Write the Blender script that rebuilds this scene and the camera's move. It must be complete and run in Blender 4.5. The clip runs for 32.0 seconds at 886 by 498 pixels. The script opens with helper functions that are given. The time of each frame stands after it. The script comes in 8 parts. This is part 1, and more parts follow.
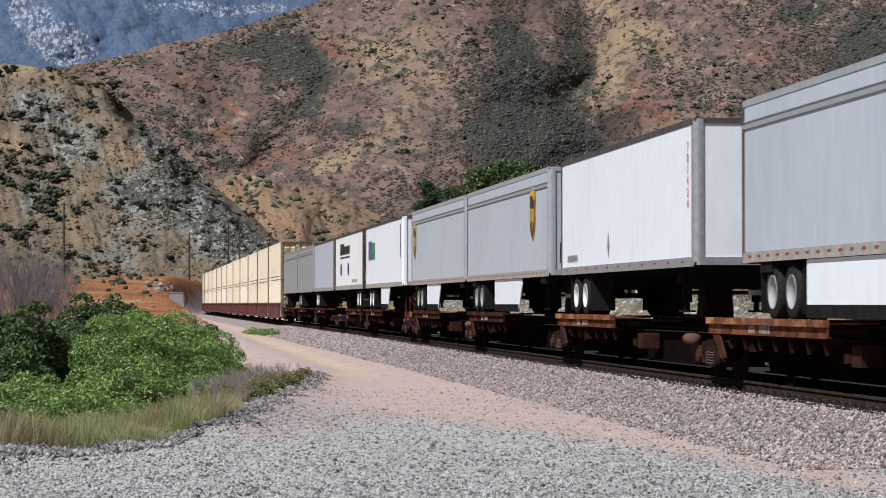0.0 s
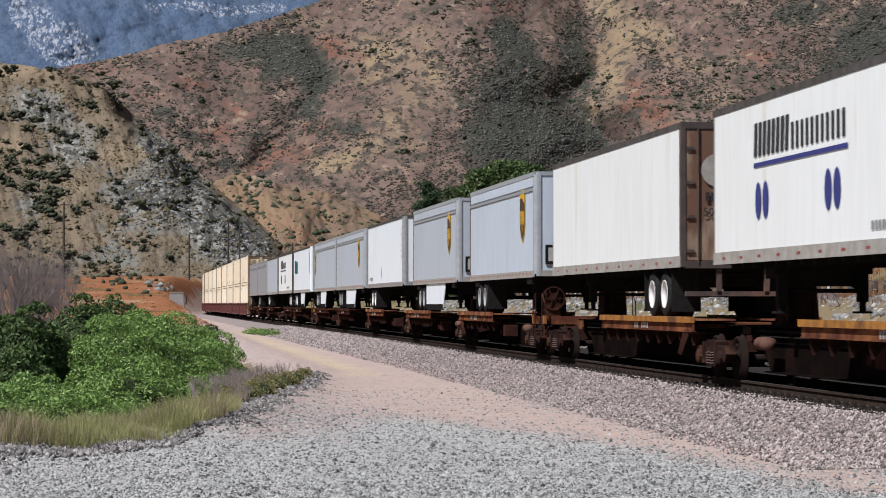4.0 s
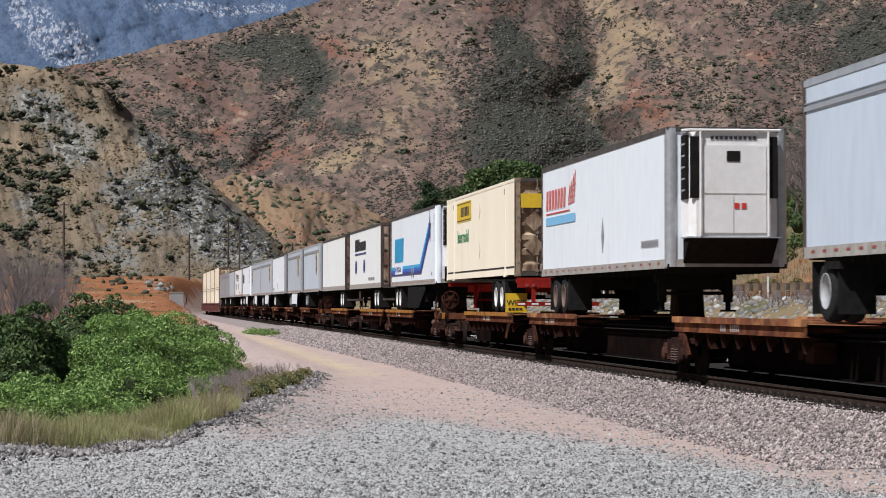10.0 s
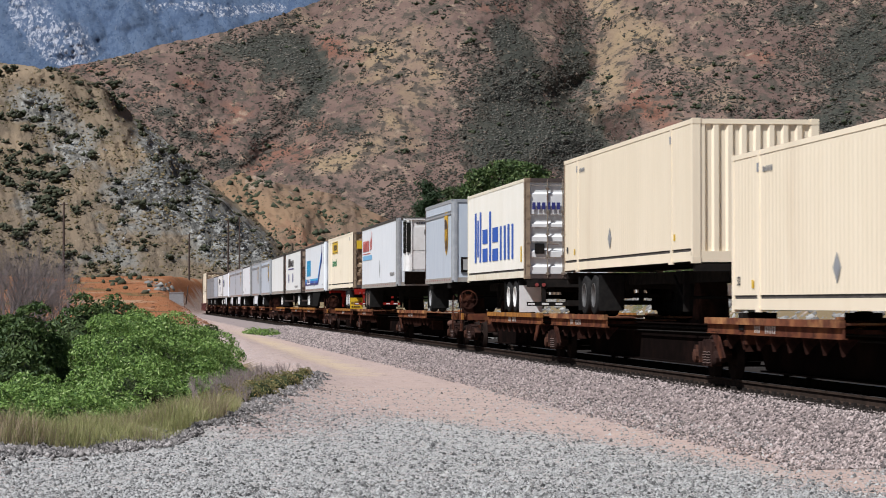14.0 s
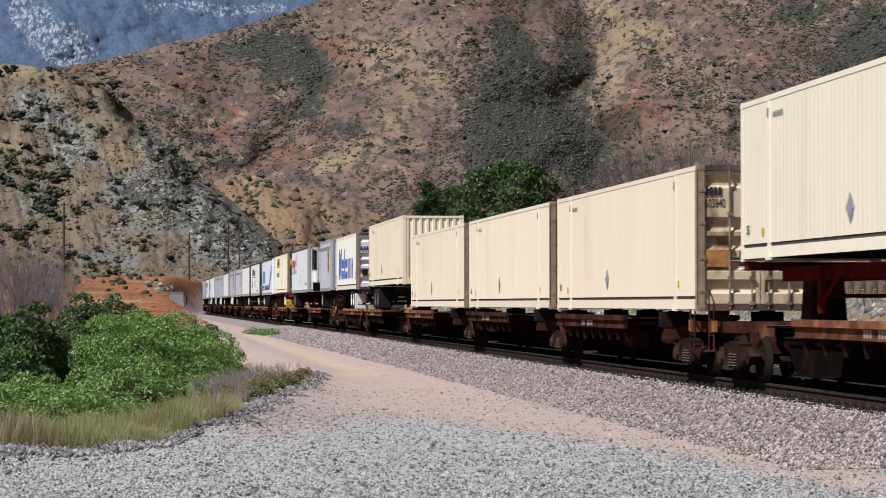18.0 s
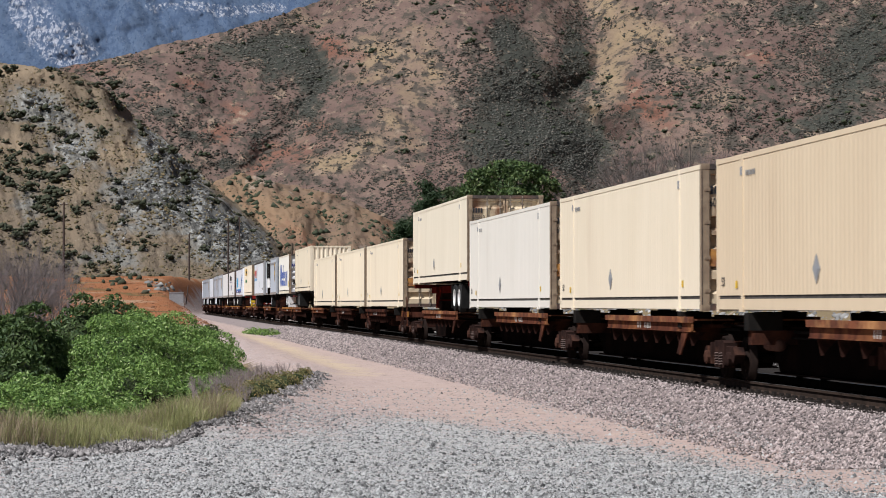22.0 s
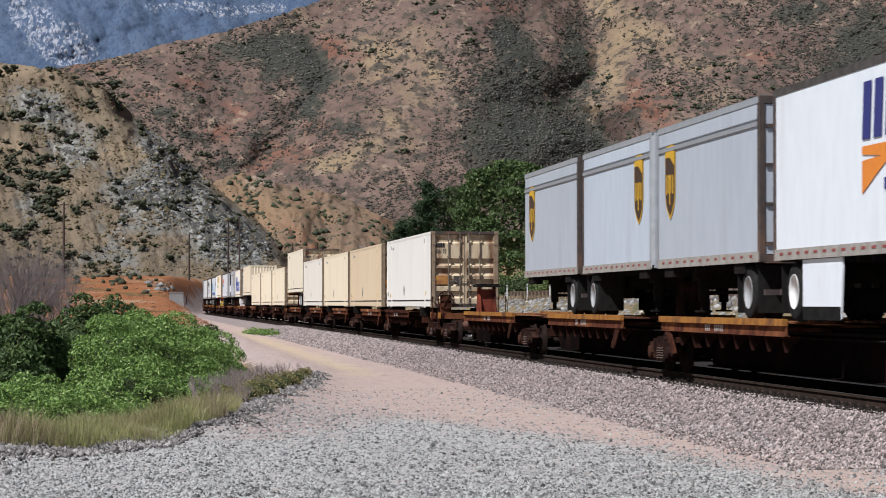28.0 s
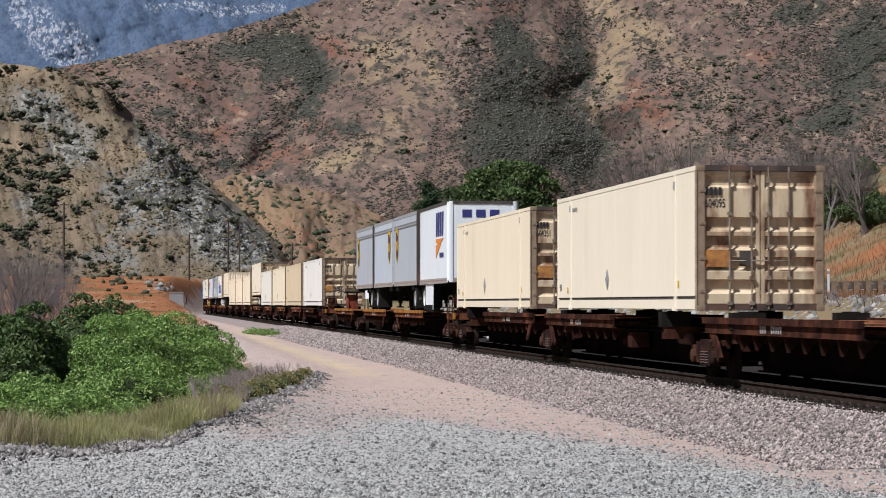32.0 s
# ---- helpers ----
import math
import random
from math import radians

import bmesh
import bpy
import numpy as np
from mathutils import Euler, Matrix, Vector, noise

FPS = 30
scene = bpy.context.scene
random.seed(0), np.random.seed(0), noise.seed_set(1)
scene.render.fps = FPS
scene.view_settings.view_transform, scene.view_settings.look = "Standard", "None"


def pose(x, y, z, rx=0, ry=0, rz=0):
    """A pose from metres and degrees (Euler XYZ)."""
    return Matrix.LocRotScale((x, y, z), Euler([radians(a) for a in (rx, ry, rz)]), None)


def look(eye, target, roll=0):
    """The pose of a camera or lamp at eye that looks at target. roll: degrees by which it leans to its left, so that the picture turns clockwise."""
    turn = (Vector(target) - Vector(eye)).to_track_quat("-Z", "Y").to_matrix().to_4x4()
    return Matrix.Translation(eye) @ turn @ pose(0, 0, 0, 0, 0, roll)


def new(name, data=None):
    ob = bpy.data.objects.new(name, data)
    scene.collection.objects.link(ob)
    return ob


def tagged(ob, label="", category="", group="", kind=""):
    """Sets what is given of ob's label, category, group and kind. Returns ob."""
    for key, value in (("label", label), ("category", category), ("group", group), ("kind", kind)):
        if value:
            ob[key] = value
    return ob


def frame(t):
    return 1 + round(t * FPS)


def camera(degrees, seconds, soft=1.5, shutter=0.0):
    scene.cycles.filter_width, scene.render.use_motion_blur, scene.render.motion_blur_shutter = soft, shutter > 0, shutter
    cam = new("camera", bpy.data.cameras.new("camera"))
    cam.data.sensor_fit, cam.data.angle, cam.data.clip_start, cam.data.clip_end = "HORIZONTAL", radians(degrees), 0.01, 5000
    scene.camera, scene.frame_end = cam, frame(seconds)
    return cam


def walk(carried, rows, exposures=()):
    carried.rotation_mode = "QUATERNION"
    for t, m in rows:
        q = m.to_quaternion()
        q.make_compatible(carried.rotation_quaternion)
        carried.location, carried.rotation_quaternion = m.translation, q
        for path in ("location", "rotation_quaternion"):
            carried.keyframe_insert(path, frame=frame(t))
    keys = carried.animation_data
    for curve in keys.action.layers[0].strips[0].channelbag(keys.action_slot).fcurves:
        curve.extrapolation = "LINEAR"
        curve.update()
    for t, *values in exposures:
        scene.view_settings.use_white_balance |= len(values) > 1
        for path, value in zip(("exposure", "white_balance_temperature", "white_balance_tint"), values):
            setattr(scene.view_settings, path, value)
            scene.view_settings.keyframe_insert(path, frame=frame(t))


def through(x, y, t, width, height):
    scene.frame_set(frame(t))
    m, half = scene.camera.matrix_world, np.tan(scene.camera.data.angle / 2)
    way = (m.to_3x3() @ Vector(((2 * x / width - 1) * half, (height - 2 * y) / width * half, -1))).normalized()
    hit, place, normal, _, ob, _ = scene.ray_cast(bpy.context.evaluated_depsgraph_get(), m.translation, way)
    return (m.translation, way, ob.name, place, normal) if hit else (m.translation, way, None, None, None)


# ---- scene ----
# camera: on a tripod beside the line, looking along the track to the hills
HFOV = 2 * math.degrees(math.atan(784 / 4260))
cam = camera(HFOV, 32.0, soft=0.95, shutter=0.25)
EYE = (0.0, 0.0, 2.12)
YAW, PITCH = 7.12, 1.298
CAM_POSE = pose(*EYE, 90 + PITCH, 0, -YAW)
walk(cam, [(0.0, CAM_POSE), (32.0, CAM_POSE)], exposures=[(0.0, 0.2, 6080, 11), (32.0, 0.2, 6080, 11)])

# ---- light ----
SUN_EL, SUN_AZ = 53.0, 236.0        # azimuth clockwise from the track's direction
world = bpy.data.worlds.new("sky")
scene.world = world
world.use_nodes = True
wn = world.node_tree
sky = wn.nodes.new("ShaderNodeTexSky")
sky.sky_type = "NISHITA"
sky.sun_disc = False
sky.sun_elevation = radians(SUN_EL)
sky.sun_rotation = radians(SUN_AZ)
wn.nodes["Background"].inputs[1].default_value = 0.034
wn.links.new(sky.outputs[0], wn.nodes["Background"].inputs[0])
sun_data = bpy.data.lights.new("sun", "SUN")
sun_data.energy = 4.9
sun_data.angle = radians(0.53)
sun_data.color = (1.0, 0.965, 0.92)
sun = new("sun", sun_data)
sun_way = Vector((math.sin(radians(SUN_AZ)) * math.cos(radians(SUN_EL)), math.cos(radians(SUN_AZ)) * math.cos(radians(SUN_EL)), math.sin(radians(SUN_EL))))
sun.matrix_world = look(sun_way * 50, (0, 0, 0))

# ---- materials ----


def mat(name, c1, c2=None, scale=4.0, c3=None, scale3=0.6, rough=0.7, metal=0.0, bump=0.0, bscale=None, stretch=(1, 1, 1), space="Object", fac3=(0.5, 0.68), vary=0.0):
    """Principled surface: c1 and c2 mixed by fine noise, c3 in broad stains, a little relief."""
    m = bpy.data.materials.new(name)
    m.use_nodes = True
    nt = m.node_tree
    b = nt.nodes["Principled BSDF"]
    b.inputs["Roughness"].default_value = rough
    b.inputs["Metallic"].default_value = metal
    if c2 is None:
        c2 = tuple(0.86 * v for v in c1)
    tc = nt.nodes.new("ShaderNodeTexCoord")
    mp = nt.nodes.new("ShaderNodeMapping")
    mp.inputs["Scale"].default_value = stretch
    nt.links.new(tc.outputs[space], mp.inputs["Vector"])

    def noise_node(s, detail):
        n = nt.nodes.new("ShaderNodeTexNoise")
        n.inputs["Scale"].default_value = s
        n.inputs["Detail"].default_value = detail
        n.inputs["Roughness"].default_value = 0.6
        nt.links.new(mp.outputs[0], n.inputs["Vector"])
        return n

    def mixed(fac, a, c):
        x = nt.nodes.new("ShaderNodeMix")
        x.data_type = "RGBA"
        nt.links.new(fac, x.inputs[0])
        for k, v in ((6, a), (7, c)):
            if isinstance(v, tuple):
                x.inputs[k].default_value = (*v[:3], 1)
            else:
                nt.links.new(v, x.inputs[k])
        return x.outputs[2]

    def band(src, lo, hi):
        r = nt.nodes.new("ShaderNodeMapRange")
        r.inputs[1].default_value, r.inputs[2].default_value = lo, hi
        nt.links.new(src, r.inputs[0])
        return r.outputs[0]

    n1 = noise_node(scale, 6)
    col = mixed(band(n1.outputs[0], 0.36, 0.64), c1, c2)
    if c3:
        n3 = noise_node(scale3, 5)
        col = mixed(band(n3.outputs[0], *fac3), col, c3)
    if vary:
        oi = nt.nodes.new("ShaderNodeObjectInfo")
        hs = nt.nodes.new("ShaderNodeHueSaturation")
        nt.links.new(col, hs.inputs["Color"])
        r = nt.nodes.new("ShaderNodeMapRange")
        r.inputs[3].default_value, r.inputs[4].default_value = 1 - vary, 1 + vary
        nt.links.new(oi.outputs["Random"], r.inputs[0])
        nt.links.new(r.outputs[0], hs.inputs["Value"])
        col = hs.outputs[0]
    nt.links.new(col, b.inputs["Base Color"])
    if bump:
        nb = noise_node(bscale or scale * 2, 5)
        bp = nt.nodes.new("ShaderNodeBump")
        bp.inputs["Strength"].default_value = 0.6
        bp.inputs["Distance"].default_value = bump
        nt.links.new(nb.outputs[0], bp.inputs["Height"])
        nt.links.new(bp.outputs[0], b.inputs["Normal"])
    return m


# the mixing helpers again, for the hand-built land materials
def land(name, layers, rough=0.95, bump=0.3, bscale=0.5, space="Object", stretch=(1, 1, 1)):
    """Land surface. layers: (kind, key, colour, low, high, scale): kind 'noise' or 'mask' (a point attribute roughened by noise), each laid over the last."""
    m = bpy.data.materials.new(name)
    m.use_nodes = True
    nt = m.node_tree
    b = nt.nodes["Principled BSDF"]
    b.inputs["Roughness"].default_value = rough
    b.inputs["Specular IOR Level"].default_value = 0.03
    mp = nt.nodes.new("ShaderNodeMapping")
    mp.inputs["Scale"].default_value = stretch
    nt.links.new(nt.nodes.new("ShaderNodeTexCoord").outputs[space], mp.inputs["Vector"])
    grain = mp.outputs[0]
    col = layers[0]
    for kind, key, colour, lo, hi, s in layers[1:]:
        n = nt.nodes.new("ShaderNodeTexNoise")
        n.inputs["Scale"].default_value = s
        n.inputs["Detail"].default_value = 8
        n.inputs["Roughness"].default_value = 0.65
        nt.links.new(grain, n.inputs["Vector"])
        src = n.outputs[0]
        if kind == "mask":
            at = nt.nodes.new("ShaderNodeAttribute")
            at.attribute_name = key
            ad = nt.nodes.new("ShaderNodeMath")
            ad.operation = "MULTIPLY_ADD"
            ad.inputs[1].default_value = 1.0
            nt.links.new(at.outputs["Fac"], ad.inputs[0])
            sb = nt.nodes.new("ShaderNodeMath")
            sb.operation = "SUBTRACT"
            sb.inputs[1].default_value = 0.5
            nt.links.new(src, sb.inputs[0])
            am = nt.nodes.new("ShaderNodeMath")
            am.operation = "MULTIPLY"
            am.inputs[1].default_value = 2.4
            nt.links.new(sb.outputs[0], am.inputs[0])
            nt.links.new(am.outputs[0], ad.inputs[2])
            src = ad.outputs[0]
        elif kind == "voronoi":
            v = nt.nodes.new("ShaderNodeTexVoronoi")
            v.inputs["Scale"].default_value = s
            nt.links.new(grain, v.inputs["Vector"])
            src = v.outputs["Color"]
        r = nt.nodes.new("ShaderNodeMapRange")
        r.inputs[1].default_value, r.inputs[2].default_value = lo, hi
        nt.links.new(src, r.inputs[0])
        x = nt.nodes.new("ShaderNodeMix")
        x.data_type = "RGBA"
        nt.links.new(r.outputs[0], x.inputs[0])
        if isinstance(col, tuple):
            x.inputs[6].default_value = (*col, 1)
        else:
            nt.links.new(col, x.inputs[6])
        x.inputs[7].default_value = (*colour, 1)
        col = x.outputs[2]
    nt.links.new(col, b.inputs["Base Color"])
    nb = nt.nodes.new("ShaderNodeTexNoise")
    nb.inputs["Scale"].default_value = bscale
    nb.inputs["Detail"].default_value = 8
    nb.inputs["Roughness"].default_value = 0.7
    nt.links.new(grain, nb.inputs["Vector"])
    bp = nt.nodes.new("ShaderNodeBump")
    bp.inputs["Strength"].default_value = 0.8
    bp.inputs["Distance"].default_value = bump
    nt.links.new(nb.outputs[0], bp.inputs["Height"])
    nt.links.new(bp.outputs[0], b.inputs["Normal"])
    return m


M_WHITE = mat("white trailer panel", (0.79, 0.83, 0.87), (0.74, 0.78, 0.825), 3, (0.63, 0.63, 0.62), 0.5, rough=0.42, stretch=(1, 1, 0.35), fac3=(0.55, 0.8))
M_AGED = mat("aged white panel", (0.79, 0.80, 0.79), (0.74, 0.745, 0.725), 3, (0.60, 0.545, 0.43), 1.3, rough=0.5, stretch=(1, 1, 0.14), fac3=(0.58, 0.84))
M_GREY = mat("grey trailer panel", (0.455, 0.495, 0.55), (0.415, 0.455, 0.51), 3, (0.36, 0.39, 0.435), 0.5, rough=0.42, stretch=(1, 1, 0.3), fac3=(0.5, 0.8))
M_GREYD = mat("dark grey trailer panel", (0.29, 0.30, 0.315), (0.25, 0.26, 0.28), 3, rough=0.45)
M_BEIGE = mat("beige container paint", (0.825, 0.72, 0.55), (0.785, 0.68, 0.51), 1.2, (0.62, 0.50, 0.36), 0.35, rough=0.55, stretch=(1, 1, 0.25), fac3=(0.55, 0.85), vary=0.06)
M_CREAM = mat("cream container paint", (0.84, 0.755, 0.60), (0.80, 0.715, 0.56), 1.2, (0.64, 0.54, 0.41), 0.35, rough=0.55, stretch=(1, 1, 0.25), fac3=(0.58, 0.85), vary=0.05)
M_PALE = mat("white container paint", (0.80, 0.775, 0.725), (0.76, 0.735, 0.69), 1.2, (0.6, 0.56, 0.5), 0.35, rough=0.5, stretch=(1, 1, 0.25), fac3=(0.6, 0.85))
M_DOOR = mat("stained door paint", (0.66, 0.545, 0.375), (0.56, 0.44, 0.29), 2.5, (0.17, 0.08, 0.04), 1.4, rough=0.65, stretch=(1, 1, 0.35), fac3=(0.49, 0.65))
M_DOORR = mat("rust-streaked door paint", (0.52, 0.42, 0.29), (0.38, 0.27, 0.17), 2.5, (0.11, 0.055, 0.03), 1.2, rough=0.7, stretch=(1, 1, 0.3), fac3=(0.44, 0.58))
M_DOORW = mat("white door paint", (0.74, 0.75, 0.74), (0.66, 0.665, 0.655), 2.5, (0.40, 0.33, 0.27), 0.9, rough=0.6, fac3=(0.58, 0.75))
M_RUST = mat("rusted brown steel", (0.055, 0.024, 0.018), (0.022, 0.012, 0.010), 3, (0.12, 0.045, 0.026), 1.3, rough=0.85, bump=0.004, fac3=(0.5, 0.7))
M_RUSTB = mat("worn orange deck steel", (0.20, 0.075, 0.04), (0.09, 0.04, 0.028), 2.5, (0.42, 0.21, 0.09), 1.1, rough=0.8, bump=0.003, fac3=(0.5, 0.7))
M_YELLOW = mat("worn yellow car paint", (0.36, 0.165, 0.04), (0.24, 0.105, 0.035), 3, (0.12, 0.06, 0.035), 1.3, rough=0.75, fac3=(0.5, 0.66))
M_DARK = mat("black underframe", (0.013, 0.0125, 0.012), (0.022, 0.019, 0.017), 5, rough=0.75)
M_TYRE = mat("tyre rubber", (0.018, 0.018, 0.018), (0.03, 0.029, 0.028), 12, rough=0.85)
M_RIM = mat("white painted rim", (0.80, 0.80, 0.78), (0.66, 0.65, 0.62), 8, rough=0.5)
M_ALU = mat("aluminium rail", (0.50, 0.51, 0.52), (0.40, 0.41, 0.42), 6, rough=0.38, metal=0.6)
M_STEEL = mat("bright worn steel", (0.42, 0.41, 0.40), (0.30, 0.28, 0.26), 6, rough=0.35, metal=0.9)
M_REDP = mat("red chassis paint", (0.30, 0.022, 0.016), (0.18, 0.018, 0.014), 5, rough=0.55)
# Darker copy of the red paint, with the shade under its container included.
M_REDD = mat("shaded red chassis paint", (0.12, 0.014, 0.011), (0.07, 0.011, 0.009), 5, rough=0.7)
M_TIE = mat("dark weathered tie", (0.045, 0.038, 0.034), (0.026, 0.022, 0.02), 6, rough=0.9, bump=0.006)
M_BLACK = mat("black print", (0.025, 0.025, 0.03), rough=0.5)
M_ROOF = mat("roof edge", (0.10, 0.09, 0.085), (0.06, 0.055, 0.05), 4, rough=0.7)


for grimy in (M_DARK, M_TYRE, M_TIE, M_RUST, M_RUSTB, M_YELLOW, M_REDP, M_REDD, M_ROOF):
    grimy.node_tree.nodes["Principled BSDF"].inputs["Specular IOR Level"].default_value = 0.0


def plain(name, c, rough=0.5):
    return mat(name, c, tuple(0.9 * v for v in c), 6, rough=rough)


P_BROWN = plain("shield brown", (0.055, 0.028, 0.014))
P_GOLD = plain("shield gold", (0.62, 0.36, 0.02))
P_BLUE = plain("print blue", (0.02, 0.10, 0.46))
P_SKY = plain("print light blue", (0.03, 0.36, 0.66))
P_NAVY = plain("print navy", (0.03, 0.035, 0.18))
P_RED = plain("print red", (0.55, 0.04, 0.03))
P_ORANGE = plain("print orange", (0.75, 0.24, 0.03))
P_BAND = plain("washed blue", (0.20, 0.47, 0.72))
P_FADED = plain("faded red", (0.62, 0.13, 0.11))
P_GREEN = plain("print green", (0.02, 0.22, 0.09))
P_YEL = plain("print yellow", (0.68, 0.45, 0.02))
P_DKRED = plain("reflector red", (0.26, 0.05, 0.045))
P_WHITE = plain("print white", (0.75, 0.75, 0.74))
P_GREYP = plain("print grey", (0.28, 0.28, 0.28))

# ---- mesh helpers ----


def box(bm, x0, x1, y0, y1, z0, z1):
    v = [bm.verts.new((x, y, z)) for x in (x0, x1) for y in (y0, y1) for z in (z0, z1)]
    for f in ((0, 1, 3, 2), (4, 6, 7, 5), (0, 4, 5, 1), (2, 3, 7, 6), (0, 2, 6, 4), (1, 5, 7, 3)):
        bm.faces.new([v[i] for i in f])


def prism(bm, pts, axis, a, b):
    """Extrude the outline pts (pairs) along axis 'x', 'y' or 'z' from a to b."""
    def at(p, d):
        return {"x": (d, p[0], p[1]), "y": (p[0], d, p[1]), "z": (p[0], p[1], d)}[axis]
    lo = [bm.verts.new(at(p, a)) for p in pts]
    hi = [bm.verts.new(at(p, b)) for p in pts]
    n = len(pts)
    bm.faces.new(lo)
    bm.faces.new(hi[::-1])
    for i in range(n):
        bm.faces.new((lo[i], hi[i], hi[(i + 1) % n], lo[(i + 1) % n]))


def ring(bm, axis, centre, profile, n=20, caps=True):
    """Turn profile (offset along axis, radius) round an axis through centre."""
    rows = []
    for off, r in profile:
        row = []
        for i in range(n):
            a = 2 * math.pi * i / n
            p, q = r * math.cos(a), r * math.sin(a)
            d = {"x": (off, p, q), "y": (p, off, q), "z": (p, q, off)}[axis]
            row.append(bm.verts.new((centre[0] + d[0], centre[1] + d[1], centre[2] + d[2])))
        rows.append(row)
    for a, b in zip(rows, rows[1:]):
        for i in range(n):
            bm.faces.new((a[i], a[(i + 1) % n], b[(i + 1) % n], b[i]))
    if caps:
        bm.faces.new(rows[0][::-1])
        bm.faces.new(rows[-1])


def bar(bm, p, q, r, n=6):
    """A round bar from p to q."""
    p, q = Vector(p), Vector(q)
    d = (q - p).normalized()
    u = d.orthogonal().normalized()
    w = d.cross(u)
    lo, hi = [], []
    for i in range(n):
        o = r * (math.cos(2 * math.pi * i / n) * u + math.sin(2 * math.pi * i / n) * w)
        lo.append(bm.verts.new(p + o))
        hi.append(bm.verts.new(q + o))
    bm.faces.new(lo[::-1])
    bm.faces.new(hi)
    for i in range(n):
        bm.faces.new((lo[i], lo[(i + 1) % n], hi[(i + 1) % n], hi[i]))


def mesh_of(name, bm, material, smooth=False):
    bmesh.ops.recalc_face_normals(bm, faces=bm.faces)
    me = bpy.data.meshes.new(name)
    bm.to_mesh(me)
    bm.free()
    me.materials.append(material)
    if smooth:
        me.polygons.foreach_set("use_smooth", [True] * len(me.polygons))
    return me


def part(name, bm, material, parent, label="", smooth=False):
    ob = new(name, mesh_of(name, bm, material, smooth))
    ob.parent = parent
    if label:
        tagged(ob, label)
    return ob


def boxpart(name, material, parent, boxes, label=""):
    bm = bmesh.new()
    for b in boxes:
        box(bm, *b)
    return part(name, bm, material, parent, label)


def thing(name, label, category, group=""):
    return tagged(new(name), label, category, group)


def sheet(name, verts, faces, material, smooth=True, **attrs):
    me = bpy.data.meshes.new(name)
    me.from_pydata(verts, [], faces)
    me.materials.append(material)
    for key, vals in attrs.items():
        me.attributes.new(key, "FLOAT", "POINT").data.foreach_set("value", np.asarray(vals, dtype=np.float32))
    if smooth:
        me.polygons.foreach_set("use_smooth", [True] * len(me.polygons))
    me.update()
    return new(name, me)


# ---- smooth value noise on arrays ----


def vnoise(x, y, seed=0):
    x, y = np.asarray(x, float), np.asarray(y, float)
    xi, yi = np.floor(x), np.floor(y)
    fx, fy = x - xi, y - yi
    fx, fy = fx * fx * (3 - 2 * fx), fy * fy * (3 - 2 * fy)

    def hsh(a, b):
        h = np.sin(a * 127.1 + b * 311.7 + seed * 74.7) * 43758.5453
        return h - np.floor(h)
    return (hsh(xi, yi) * (1 - fx) + hsh(xi + 1, yi) * fx) * (1 - fy) + (hsh(xi, yi + 1) * (1 - fx) + hsh(xi + 1, yi + 1) * fx) * fy


def fbm(x, y, octaves=5, seed=0, ridge=False):
    tot, amp, norm = 0.0, 1.0, 0.0
    for o in range(octaves):
        n = vnoise(x * 2 ** o, y * 2 ** o, seed + o)
        if ridge:
            n = 1 - np.abs(2 * n - 1)
        tot, norm, amp = tot + amp * n, norm + amp, amp * 0.5
    return tot / norm


def ss(a, b, x):
    t = np.clip((np.asarray(x, float) - a) / (b - a), 0, 1)
    return t * t * (3 - 2 * t)


# ---- the line of the track: straight, easing left, then a bend to the right ----
XC, RAIL, BEND, RAD = 12.2, 0.65, 388.0, 260.0


def drift(s):
    return -0.9 * np.clip((np.asarray(s, float) - 80) / 250, 0, 1.4) ** 1.2


def path(s):
    """Centre of the track s metres on: x, y and the heading (radians to the left of +y)."""
    if s <= BEND:
        return XC + float(drift(s)), s, float(-(drift(s + 1) - drift(s - 1)) / 2)
    a = min((s - BEND) / RAD, math.pi * 0.55)
    x = XC + float(drift(BEND)) + RAD * (1 - math.cos(a)) + max(0, s - BEND - a * RAD) * math.sin(a)
    y = BEND + RAD * math.sin(a) + max(0, s - BEND - a * RAD) * math.cos(a)
    return x, y, -a


def on_track(s, z=RAIL):
    x, y, a = path(s)
    return pose(x, y, z, 0, 0, math.degrees(a))


def track_x(y):
    """Centre of the track abreast of y, on arrays (the bend included)."""
    y = np.asarray(y, float)
    far = np.clip((y - BEND) / RAD, 0, 0.97)
    return XC + drift(np.minimum(y, BEND)) + RAD * (1 - np.sqrt(1 - far * far))

# ---- the land: one ground sheet, then the hills ----


def along(b, pts):
    return np.interp(b, [p[0] for p in pts], [p[1] for p in pts])


EDGE = ((26, -3.2), (30, -2.6), (34.4, -2.0), (39.7, 1.2), (49.5, 2.6), (59, 4.0), (74, 5.3), (88, 5.3), (144, 5.6), (300, 6.4), (400, 6.0))


def off_track(x, y):
    """Distance from the track's centre, to the left negative."""
    x, y = np.asarray(x, float), np.asarray(y, float)
    cx = XC + float(drift(BEND)) + RAD
    d = x - (XC + drift(np.minimum(y, BEND)))
    return np.where(y > BEND, RAD - np.hypot(x - cx, y - BEND), d)


